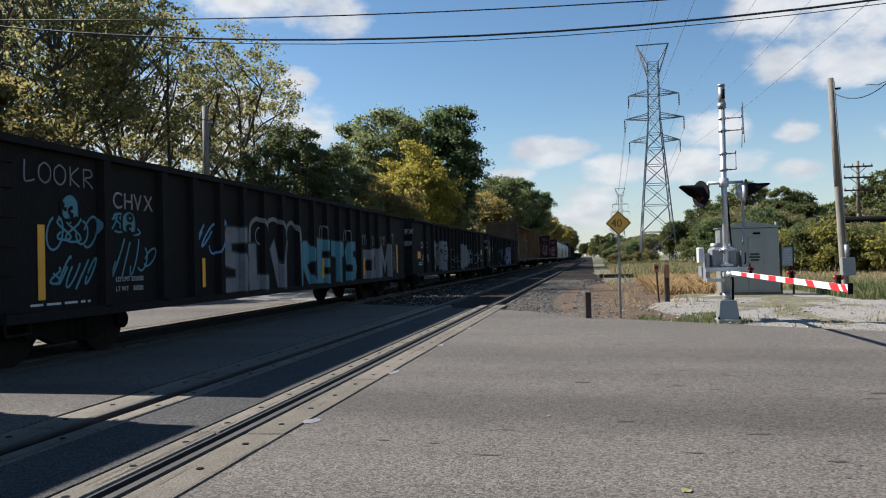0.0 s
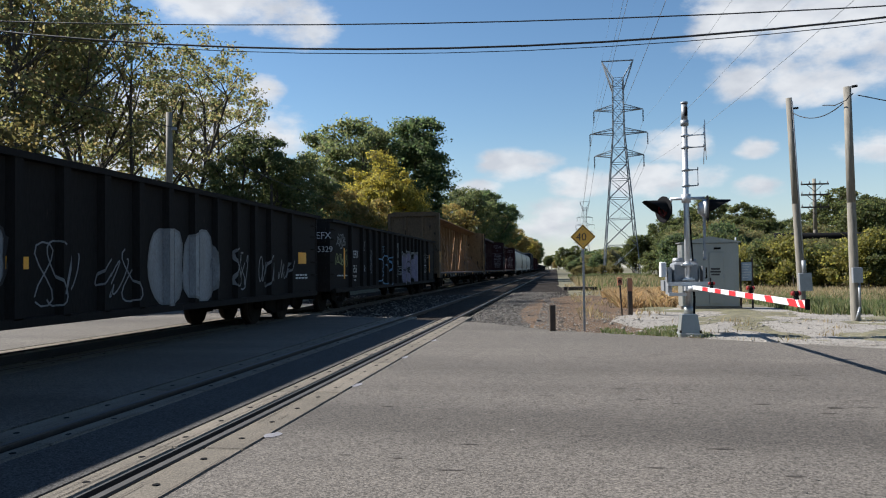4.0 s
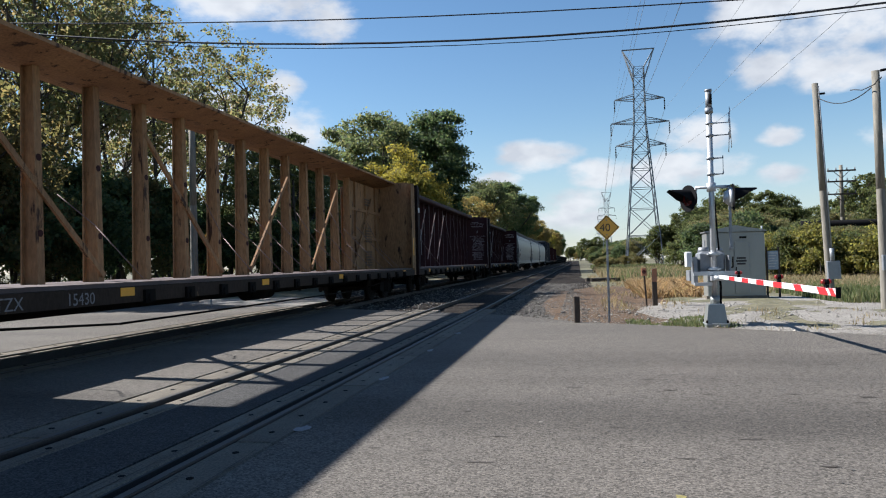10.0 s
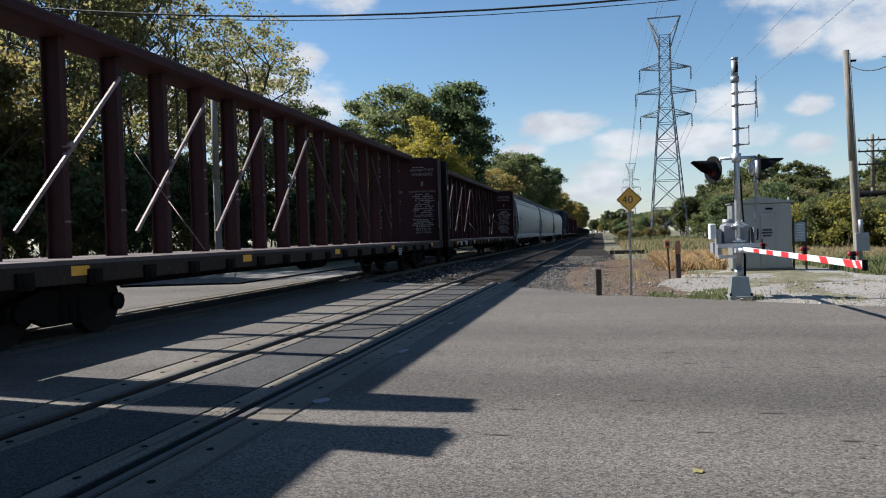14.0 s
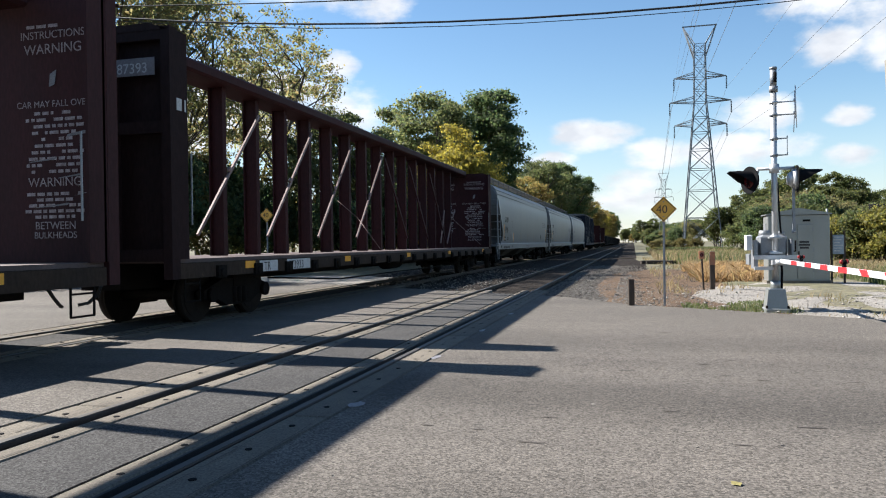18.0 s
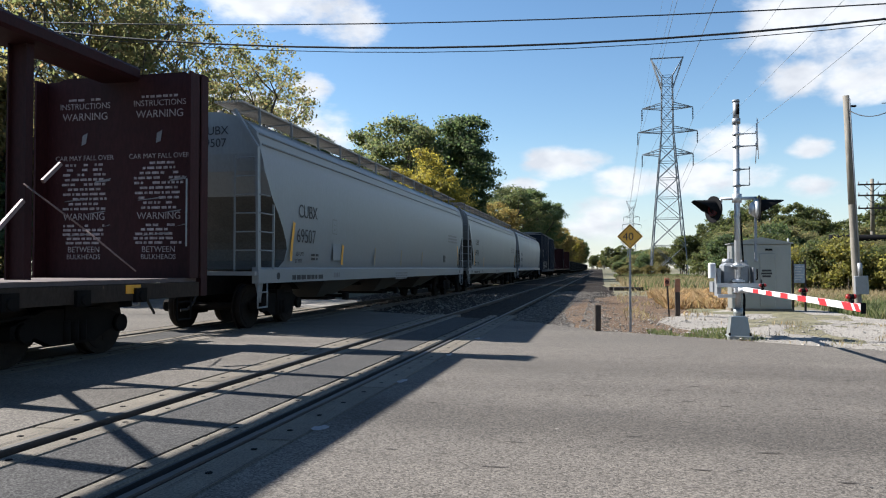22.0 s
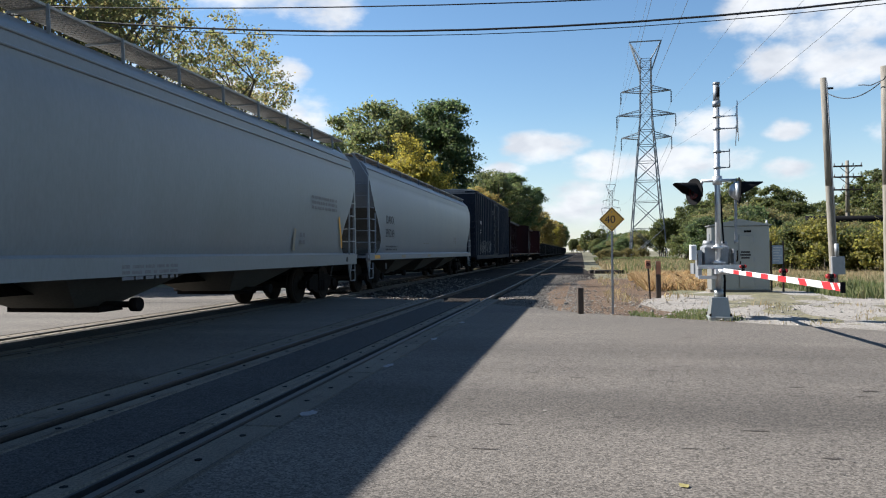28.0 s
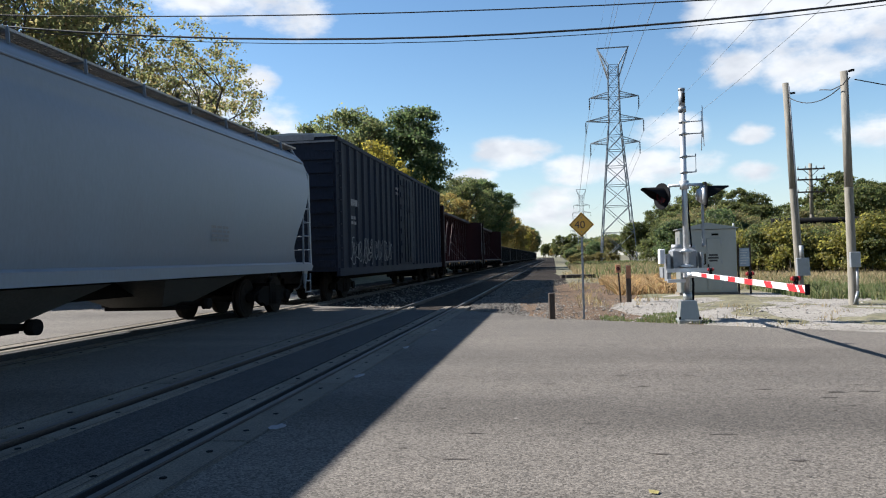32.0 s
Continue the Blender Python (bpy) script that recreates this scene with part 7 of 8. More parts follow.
def build_bungalow():
    m = thing("equipment_bungalow", "grey steel signal equipment cabinet with a closed door", "cabinet", pose(3.80, 23.4, 0))
    w, d, h = 1.67, 0.75, 1.98
    part("plinth", Shape().box(-0.04, w + 0.04, -0.04, d + 0.04, -0.12, 0.06), CONCRETE, m)
    part("shell", Shape().chamfer(0, w, 0, d, 0.06, h, 0.02), CABINET, m, "grey sheet-steel shell")
    part("roof", Shape().prism([(-0.05, h), (w + 0.05, h), (w + 0.05, h + 0.03), (w * 0.5, h + 0.20), (-0.05, h + 0.03)], -0.06, d + 0.05), CABINET, m, "shallow steel roof")
    door = part("door", Shape().chamfer(0.80, 1.22, -0.035, 0.0, 0.14, 1.7, 0.008), CABINET, m, "closed steel door")
    part("hinges", Shape().box(1.2, 1.24, -0.045, -0.03, 0.3, 0.42).box(1.2, 1.24, -0.045, -0.03, 0.9, 1.02).box(1.2, 1.24, -0.045, -0.03, 1.5, 1.62), GALV, door)
    part("handle", Shape().box(0.82, 0.845, -0.07, -0.035, 0.75, 0.92), WHEEL, door)
    pr = Shape()
    for k, wd in enumerate((0.26, 0.3, 0.24)):
        pr.box(0.98 - wd / 2, 0.98 + wd / 2, -0.041, -0.036, 1.16 - k * 0.085, 1.215 - k * 0.085)
    part("notice", pr, BLACK_INK, m, "dark printed notice")
    part("vent", Shape().box(0.95, 1.15, -0.02, 0.0, 1.78, 1.84), BLACKTOP, m)
    part("side_vent", Shape().box(-0.02, 0.0, 0.2, 0.55, 1.5, 1.75), GALV, m)
    part("antenna_stub", Shape().tube((w - 0.05, 0.1, h), (w - 0.05, 0.1, h + 0.16), 0.03, n=8), GALV, m)


def build_posts():
    m = thing("wooden_stake", "short dark weathered timber stake by the road", "post", pose(-0.08, 15.12, 0, 0, 0, 8))
    part("shaft", Shape().chamfer(-0.06, 0.06, -0.05, 0.05, -0.15, 0.53, 0.012), POST_WOOD, m)
    m = thing("marker_post", "timber marker post with faded orange face", "post", pose(1.98, 20.6, 0))
    part("shaft", Shape().chamfer(-0.065, 0.065, -0.06, 0.06, -0.1, 0.98, 0.012), POST_WOOD, m)
    part("orange_face", Shape().box(-0.06, 0.06, -0.068, -0.061, 0.62, 0.97), ORANGE_WOOD, m, "faded orange paint")
    m = thing("marker_stake", "thin leaning stake with a red reflector head", "post", pose(1.76, 20.6, 0, 0, -3, 0))
    part("shaft", Shape().box(-0.022, 0.022, -0.02, 0.02, -0.1, 0.8), POST_WOOD, m)
    part("reflector_head", Shape().chamfer(-0.07, 0.07, -0.03, 0.03, 0.78, 1.0, 0.01), ORANGE_WOOD, m)
    part("reflector_lens", Shape().disc((0, -0.034, 0.89), (0, 1, 0), 0.05, 0.01, 12), LENS, m)
    m = thing("notice_board", "blue and white notice board on two posts", "sign", pose(5.56, 23.6, 0))
    part("panel", Shape().chamfer(0.02, 0.32, -0.02, 0.0, 0.82, 1.38, 0.01), SIGN_BLUE, m, "pale blue panel")
    pr = Shape()
    for k in range(6):
        pr.box(0.05, 0.29 - 0.04 * (k % 3), -0.026, -0.021, 1.3 - k * 0.08, 1.33 - k * 0.08)
    part("print", pr, WHITE_INK, m)
    for x in (0.0, 0.34):
        part("post", Shape().box(x - 0.025, x + 0.025, 0.0, 0.05, -0.1, 1.5), POST_WOOD, m)
    m = thing("timber_pile", "pile of old timbers on the verge", "timber", pose(1.4, 44, 0))
    for k, (x, y, a, L) in enumerate(((0, 0, 10, 1.5), (0.4, 0.5, -6, 1.2), (-0.3, 0.9, 25, 1.6))):
        part("timber", Shape().chamfer(-L / 2, L / 2, -0.11, 0.11, 0, 0.2, 0.015), TIE, m, "", pose(x, y, -0.05 + 0.2 * (k == 3), 0, 0, a))


def build_poles():
    def pole(name, x, y, h, r, lean, label):
        m = thing(name, label, "utility pole", pose(x, y, 0, 0, lean, 0), group="wooden poles")
        part("shaft", Shape().tube((0, 0, -0.2), (0, 0, h * 0.5), r, r * 0.9, 14, False).tube((0, 0, h * 0.5), (0, 0, h), r * 0.9, r * 0.78, 14), POLE_WOOD, m, "weathered wooden shaft")
        return m
    m = pole("service_pole", 6.82, 22.0, 6.0, 0.105, -2.2, "weathered wooden service pole with a metal box")
    part("meter_box", Shape().chamfer(-0.1, 0.24, -0.2, -0.1, 0.55, 1.05, 0.015).tube((0.06, -0.15, 1.05), (0.06, -0.15, 1.4), 0.06), GALV, m, "grey metal service box")
    part("conduit", Shape().tube((0.08, -0.085, 0.8), (0.06, -0.07, 5.9), 0.022, n=6), GALV, m)
    part("insulator", Shape().tube((0.1, 0, 5.7), (0.24, 0, 5.7), 0.03, n=8), BLACKTOP, m)
    m = pole("service_pole", 6.82, 18.3, 5.4, 0.105, -0.5, "grey wooden pole with a small conduit box")
    part("meter_box", Shape().chamfer(-0.1, 0.12, -0.2, -0.11, 0.85, 1.2, 0.012), GALV, m, "grey metal box")
    part("conduit", Shape().path([(0.05, -0.15, 0.85), (0.05, -0.15, 0.3), (-0.04, -0.16, 0.0)], 0.028, 6), GALV, m)
    part("insulator", Shape().tube((0.1, 0, 5.4), (0.22, 0, 5.42), 0.03, n=8), BLACKTOP, m)
    m = pole("roadside_pole", -15.0, 27.0, 7.6, 0.15, 0.0, "tall grey wooden pole among the trees")
    part("bracket", Shape().box(-0.05, 0.3, -0.05, 0.05, 6.9, 7.0), GALV, m)
    # distant distribution pole with three cross arms
    m = pole("distribution_pole", 20.6, 63.0, 8.2, 0.17, 0.0, "wooden distribution pole with three cross arms")
    for k, z in enumerate((7.75, 6.9, 5.9)):
        s = Shape().box(-1.05, 1.05, -0.18, -0.08, z - 0.06, z + 0.06)
        s.beam((0, -0.12, z - 0.6), (0.6, -0.12, z - 0.03), 0.05, 0.04).beam((0, -0.12, z - 0.6), (-0.6, -0.12, z - 0.03), 0.05, 0.04)
        a = part("cross_arm", s, POST_WOOD, m)
        for x in (-0.98, -0.4, 0.4, 0.98):
            part("insulator", Shape().tube((x, -0.13, z + 0.06), (x, -0.13, z + 0.26), 0.05, 0.03, 8), GREY_INK, a)
    m = thing("pipe_run", "black overhead pipe on thin posts beyond the meadow", "pipe", pose(0, 0, 0))
    part("pipe", Shape().tube((13.2, 47.5, 3.05), (34, 52, 3.05), 0.2, n=10), BLACKTOP, m, "thick black pipe")
    for x, y in ((13.6, 47.6), (22, 49.4), (30, 51.1)):
        part("support", Shape().tube((x, y, -0.1), (x, y, 3.0), 0.09, n=8), POST_WOOD, m)


def catenary(name, label, p0, p1, sag, r, mat, n=26):
    p0, p1 = Vector(p0), Vector(p1)
    pts = []
    for i in range(n + 1):
        t = i / n
        p = p0.lerp(p1, t)
        p.z -= 4 * sag * t * (1 - t)
        pts.append(p)
    s = Shape()
    for a, b in zip(pts[:-1], pts[1:]):
        s.tube(a, b, r, n=6, caps=False)
    return tagged(part(name, s, mat), label, "cable", kind="structure")


def build_wires():
    catenary("cable", "thick black overhead cable across the road", (-26, 20, 10.52), (28.7, 20, 10.52), 3.22, 0.028, CABLE)
    catenary("cable", "thin black overhead wire under the thick cable", (-26, 20, 10.48), (28.7, 20, 10.52), 3.33, 0.011, CABLE)
    catenary("cable", "upper black overhead wire across the road", (-26, 20, 10.0), (46, 20, 10.0), 2.2, 0.017, CABLE)
    catenary("cable", "slack service wire between two poles", (6.65, 22.0, 5.6), (6.9, 18.3, 5.25), 0.35, 0.012, CABLE, 12)
    catenary("cable", "service wire from the pole over the meadow", (7.0, 18.3, 5.2), (16.0, 16.5, 3.4), 0.3, 0.012, CABLE, 12)
    catenary("cable", "thin wire to the pole among the trees", (-14.8, 27, 7.0), (-16.0, 8.0, 7.6), 0.5, 0.014, CABLE, 14)
    catenary("cable", "thin wire along the tree line", (-14.8, 27, 6.9), (-17.5, 70, 8.0), 1.0, 0.016, CABLE, 14)
    loop = Shape().path([(6.8, 18.2, 5.2), (6.67, 18.1, 5.05), (6.52, 18.4, 5.0), (6.5, 18.8, 5.1), (6.57, 19.3, 5.2)], 0.012, 5)
    tagged(part("cable_loop", loop, CABLE), "drooping loop of black service wire", "cable", kind="structure")


def lattice_tower(x, y, height, label):
    m = thing("transmission_tower", label, "pylon", pose(x, y, 0, 0, 0, 0), group="power line towers")
    k = height / 37.0
    def half(z):
        return float(np.interp(z / k, (0, 9.5, 24, 33.5), (2.9, 2.15, 0.95, 0.85))) * k
    levels = [z * k for z in (0, 5.0, 9.5, 13.0, 16.2, 19.0, 21.5, 24.0, 26.0, 28.0, 30.0, 32.0, 33.5)]
    legs, web = [Shape() for _ in range(4)], Shape()
    for a, b in zip(levels[:-1], levels[1:]):
        ha, hb = half(a), half(b)
        w = 0.17 * k if a < 20 * k else 0.13 * k
        c0 = [(-ha, -ha, a), (ha, -ha, a), (ha, ha, a), (-ha, ha, a)]
        c1 = [(-hb, -hb, b), (hb, -hb, b), (hb, hb, b), (-hb, hb, b)]
        for i in range(4):
            j = (i + 1) % 4
            if not legs[i].v:
                legs[i].add([(c0[i][0] + u * w / 2, c0[i][1] + v * w / 2, a) for u, v in ((-1, -1), (1, -1), (1, 1), (-1, 1))], ((3, 2, 1, 0),))
            q = len(legs[i].v) - 4
            legs[i].v += [(c1[i][0] + u * w / 2, c1[i][1] + v * w / 2, b) for u, v in ((-1, -1), (1, -1), (1, 1), (-1, 1))]
            legs[i].f += [(q + m_, q + (m_ + 1) % 4, q + 4 + (m_ + 1) % 4, q + 4 + m_) for m_ in range(4)]
            legs[i].smooth += [False] * 4
            web.beam(c0[i], c1[j], w * 0.5, w * 0.5, (0, 1, 0.3))
            web.beam(c0[j], c1[i], w * 0.5, w * 0.5, (0, 1, 0.3))
            web.beam(c1[i], c1[j], w * 0.5, w * 0.5)
    for leg in legs:
        part("leg", leg, LATTICE, m, "galvanised steel leg")
    part("lattice", web, LATTICE, m, "crossed lattice bracing")
    for z, reach in ((20.2, 4.1), (24.0, 4.8), (28.0, 4.1)):
        z *= k
        reach *= k
        h = half(z)
        for sx in (1, -1):
            s = Shape()
            tip = (sx * reach, 0, z + 0.15 * k)
            for sy in (1, -1):
                s.beam((sx * h, sy * h, z), tip, 0.13 * k, 0.13 * k)
                s.beam((sx * h, sy * h, z + 0.9 * k), tip, 0.11 * k, 0.11 * k)
            for f in (0.35, 0.65):
                px = sx * (h + (reach - h) * f)
                s.beam((px, 0, z + 0.05 * k), (px, 0, z + 0.85 * k * (1 - f) + 0.1), 0.07 * k, 0.07 * k)
            arm = part("cross_arm", s, LATTICE, m, "tapered steel cross arm")
            ins = Shape()
            zz = z
            for q in range(7):
                ins.tube((sx * reach, 0, zz - q * 0.28 * k), (sx * reach, 0, zz - (q * 0.28 + 0.2) * k), 0.13 * k, 0.08 * k, 7)
            part("insulator_string", ins, BLACKTOP, arm, "dark hanging insulator string")
    t = Shape()
    top = 37.0 * k - 0.4
    h = half(33.5 * k)
    for sy in (1, -1):
        for sx in (1, -1):
            t.beam((sx * h, sy * h, 33.5 * k - 2.2 * k), (sx * 2.6 * k, 0, top), 0.16 * k, 0.16 * k)
            t.beam((sx * h, sy * h, 33.5 * k), (sx * 2.6 * k, 0, top), 0.12 * k, 0.12 * k)
    t.beam((-2.7 * k, 0, top), (2.7 * k, 0, top), 0.18 * k, 0.18 * k)
    part("crown", t, LATTICE, m, "forked tower top with earth-wire bar")


def build_power_line():
    spots = ((10.75, 127.0, 36.6), (15.3, 397.0, 36.6), (20.5, 670.0, 36.6), (26.0, 950.0, 36.6))
    for i, (x, y, h) in enumerate(spots):
        lattice_tower(x, y, h, "tall grey lattice transmission tower" if i == 0 else "lattice transmission tower far down the line")
    line = ((5.6, -150.0, 36.6),) + spots
    for (xa, ya, _), (xb, yb, _) in zip(line[:3], line[1:4]):
        for z, reach in ((20.2, 4.1), (24.0, 4.8), (28.0, 4.1)):
            for sx in (1, -1):
                catenary("conductor", "thin power line conductor", (xa + sx * reach, ya, z - 2), (xb + sx * reach, yb, z - 2), 6.0, 0.014 if ya < 0 else 0.025, CONDUCTOR, 20)
        for sx in (1, -1):
            catenary("conductor", "thin earth wire of the power line", (xa + sx * 2.6, ya, 36.2), (xb + sx * 2.6, yb, 36.2), 4.5, 0.010, CONDUCTOR, 20)


# ---- trees ----


def tree_meshes(seed, H, R, base, leaf, mat, n_clumps, per, trunk_r, stems=1, gap=0.0, clump_r=0.9, droop=0.0):
    """Tapered trunks with limbs, and an uneven crown of leaf clumps set round the limb ends."""
    rng = np.random.default_rng(seed)
    wood = Shape()
    tips = []
    cz, rz = (H + base) / 2, (H - base) / 2

    def limb(p, d, length, r, depth):
        segs = 4 if depth < 2 else 3
        q = Vector(p)
        d = Vector(d).normalized()
        for i in range(segs):
            r2 = r * (1 - 0.55 * (i + 1) / segs)
            r1 = r * (1 - 0.55 * i / segs)
            e = q + d * (length / segs)
            if depth and (e.x ** 2 + e.y ** 2) / R ** 2 + ((e.z - cz) / rz) ** 2 > 1.0 and e.z > cz * 0.6:
                break
            wood.tube(q, e, r1, r2, 6 if depth < 2 else 4, False)
            q = e
            d = (d + Vector(rng.normal(0, 0.16, 3)) + Vector((0, 0, 0.07))).normalized()
            if depth < 2 and i >= (1 if depth == 0 else 0):
                for _ in range(2 if depth == 0 else 1):
                    a = rng.uniform(0, 6.28)
                    side = Vector((math.cos(a), math.sin(a), rng.uniform(0.25, 0.9)))
                    limb(q, (side + d * 0.5), length * rng.uniform(0.3, 0.48), r2 * 0.62, depth + 1)
        tips.append(q)
    for k in range(stems):
        a = rng.uniform(0, 6.28)
        off = Vector((math.cos(a), math.sin(a), 0)) * (0.0 if stems == 1 else rng.uniform(0.4, R * 0.35))
        limb(off + Vector((0, 0, -0.3)), Vector((rng.normal(0, 0.12), rng.normal(0, 0.12), 1)), H * rng.uniform(0.72, 0.88), trunk_r * rng.uniform(0.75, 1.0), 0)
    cz, rz = (H + base) / 2, (H - base) / 2
    cents = []
    for t in tips:
        if t.z > base * 0.8 and (t.x ** 2 + t.y ** 2) / R ** 2 + ((t.z - cz) / rz) ** 2 < 1.0:
            cents.append(np.array(t))
    lobes = rng.normal(size=(7, 3))
    lobes /= np.linalg.norm(lobes, axis=1)[:, None]
    while len(cents) < n_clumps:
        u = rng.normal(size=3)
        u /= np.linalg.norm(u)
        k = 0.62 + 0.42 * max(float((lobes @ u).max()), 0) ** 2
        rad = (0.35 + 0.65 * rng.random() ** 0.45) * k
        p = np.array((u[0] * R * rad, u[1] * R * rad, cz + u[2] * rz * rad))
        if gap and noise.noise(Vector(p) * (1.4 / R) + Vector((seed, 0, 0))) < gap - 0.5:
            continue
        cents.append(p)
    cents = np.array(cents)
    # each clump is a ragged, flattened dome of leaves with a hollow underside
    rr = clump_r * rng.uniform(0.55, 1.3, len(cents))
    out = rng.normal(size=(len(cents) * per, 3))
    out[:, 2] = out[:, 2] * 0.8 + 0.35
    out /= np.linalg.norm(out, axis=1)[:, None]
    k = np.repeat(rr, per) * rng.uniform(0.45, 1.05, len(out)) * (1 + 0.25 * rng.normal(size=len(out)).clip(-1, 1.6))
    pts = np.repeat(cents, per, 0) + out * k[:, None] * np.array((1.0, 1.0, 0.62))
    ok = pts[:, 2] > max(0.15, base * 0.55)
    return wood.mesh("trunk", BARK), cards("crown", pts[ok], leaf, mat, rng, out=out[ok])


TREE_KINDS = {}


def tree(kind, x, y, scale, turn, label):
    wood, crown = TREE_KINDS[kind]
    m = thing("tree" if not kind.startswith("bush") else "shrub", label, "tree" if not kind.startswith("bush") else "shrub", pose(x, y, -0.05, 0, 0, turn))
    m.scale = (scale, scale, scale)
    part("trunk", wood, None, m, "dark bark trunk and limbs")
    part("crown", crown, None, m, "ragged leafy crown")


def build_trees():
    K = TREE_KINDS
    K["tall_a"] = tree_meshes(11, 14, 4.2, 2.6, 0.105, LEAF_MIX, 270, 42, 0.14, 3, 0.58, 0.5)
    K["tall_b"] = tree_meshes(12, 14, 3.8, 2.4, 0.105, LEAF_MIX, 250, 42, 0.13, 3, 0.58, 0.5)
    K["tall_c"] = tree_meshes(13, 14, 4.4, 2.8, 0.105, LEAF_MIX, 280, 42, 0.14, 3, 0.58, 0.5)
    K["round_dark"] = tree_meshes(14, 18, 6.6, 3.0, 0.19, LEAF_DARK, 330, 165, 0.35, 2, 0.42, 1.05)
    K["round_green"] = tree_meshes(15, 12, 5.0, 1.2, 0.14, LEAF_GREEN, 240, 155, 0.25, 3, 0.47, 0.8)
    K["yellow"] = tree_meshes(16, 12, 4.8, 1.5, 0.14, LEAF_YELLOW, 240, 150, 0.24, 2, 0.4, 0.85)
    K["russet"] = tree_meshes(17, 10, 4.4, 0.8, 0.17, LEAF_BROWN, 250, 105, 0.2, 2, 0.4, 0.85)
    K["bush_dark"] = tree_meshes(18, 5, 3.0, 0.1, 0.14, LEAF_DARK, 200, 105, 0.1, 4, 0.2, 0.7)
    K["bush_mix"] = tree_meshes(19, 5, 2.9, 0.1, 0.09, LEAF_MIX, 200, 190, 0.1, 4, 0.3, 0.62)
    K["bush_brown"] = tree_meshes(24, 5, 2.9, 0.1, 0.08, LEAF_RUST, 170, 150, 0.1, 4, 0.35, 0.55)
    K["bush_yellow"] = tree_meshes(20, 3.4, 2.4, 0.0, 0.11, LEAF_GOLD, 170, 110, 0.07, 4, 0.3, 0.62)
    K["bush_green"] = tree_meshes(21, 3.4, 2.4, 0.0, 0.11, LEAF_OLIVE, 170, 110, 0.07, 4, 0.3, 0.62)
    K["far_green"] = tree_meshes(22, 12, 5.0, 0.8, 0.22, LEAF_OLIVE, 260, 105, 0.25, 3, 0.38, 1.0)
    K["far_dark"] = tree_meshes(23, 18, 6.6, 2.0, 0.28, LEAF_OLIVE, 300, 105, 0.35, 2, 0.38, 1.2)
    tall = "tall slender tree with thin turning leaves"
    for k, x, y, s, r in (("tall_a", -28.5, 31.5, 1.55, 20), ("tall_b", -27, 34.5, 1.45, 80), ("tall_c", -33, 38, 1.7, 10), ("tall_a", -27.0, 41.5, 1.42, 150),
                          ("tall_b", -31.0, 46.5, 1.5, 200), ("tall_c", -27.5, 52, 1.42, 300), ("tall_a", -28.5, 56, 1.4, 60)):
        tree(k, x, y, s, r, tall)
    for k, x, y, s, r, lab in (("round_green", -19, 46, 0.84, 0, "bushy green tree beyond the tracks"), ("round_green", -19.5, 53, 0.8, 150, "bushy green tree beyond the tracks"), ("russet", -16.5, 51, 0.62, 40, "russet-brown tree beyond the tracks"),
                               ("russet", -16.5, 58, 0.8, 140, "russet-brown tree beyond the tracks"), ("yellow", -16.4, 69, 1.03, 10, "golden-yellow autumn tree beside the tracks"),
                               ("round_green", -22.5, 80, 1.48, 70, "large pale green tree beyond the tracks"), ("round_dark", -19, 91, 1.15, 30, "large dark green rounded tree"),
                               ("russet", -16.0, 80, 0.9, 200, "russet-brown tree beyond the tracks"), ("russet", -15.5, 106, 1.1, 90, "olive-brown tree beside the tracks"),
                               ("round_green", -16, 132, 1.3, 20, "green tree turning yellow"), ("round_dark", -16, 158, 1.05, 120, "dark green tree along the line"),
                               ("russet", -15, 182, 1.5, 10, "russet tree along the line"), ("round_dark", -16, 205, 1.15, 200, "dark green tree along the line"),
                               ("russet", -14, 255, 1.5, 30, "russet tree far along the line"), ("yellow", -14, 300, 1.3, 60, "yellow tree far along the line"),
                               ("russet", -13.5, 350, 1.6, 80, "russet tree far along the line"), ("round_dark", -13.5, 410, 1.0, 100, "dark tree far along the line"), ("round_dark", -13, 480, 1.0, 10, "dark tree far along the line")):
        tree(k, x, y, s, r, lab)
    rng = random.Random(31)
    for i, y in enumerate(np.arange(40, 130, 4.4)):
        k = ("bush_dark", "bush_brown", "bush_dark")[i % 3]
        tree(k, -16.2 - rng.uniform(0, 2.6), float(y), rng.uniform(0.75, 1.15), rng.uniform(0, 360), "dense undergrowth shrub below the trees")
    for i, y in enumerate(np.arange(17, 62, 2.9)):
        tree(("bush_dark", "bush_brown", "bush_dark")[i % 3], -23.5 - rng.uniform(0, 4), float(y), rng.uniform(0.95, 1.45), rng.uniform(0, 360), "dense undergrowth shrub below the trees")
    tree("bush_brown", -24, 24.5, 1.75, 20, "large browning shrub beyond the road")
    tree("bush_brown", -25, 29.0, 1.3, 120, "large yellowing shrub beyond the road")
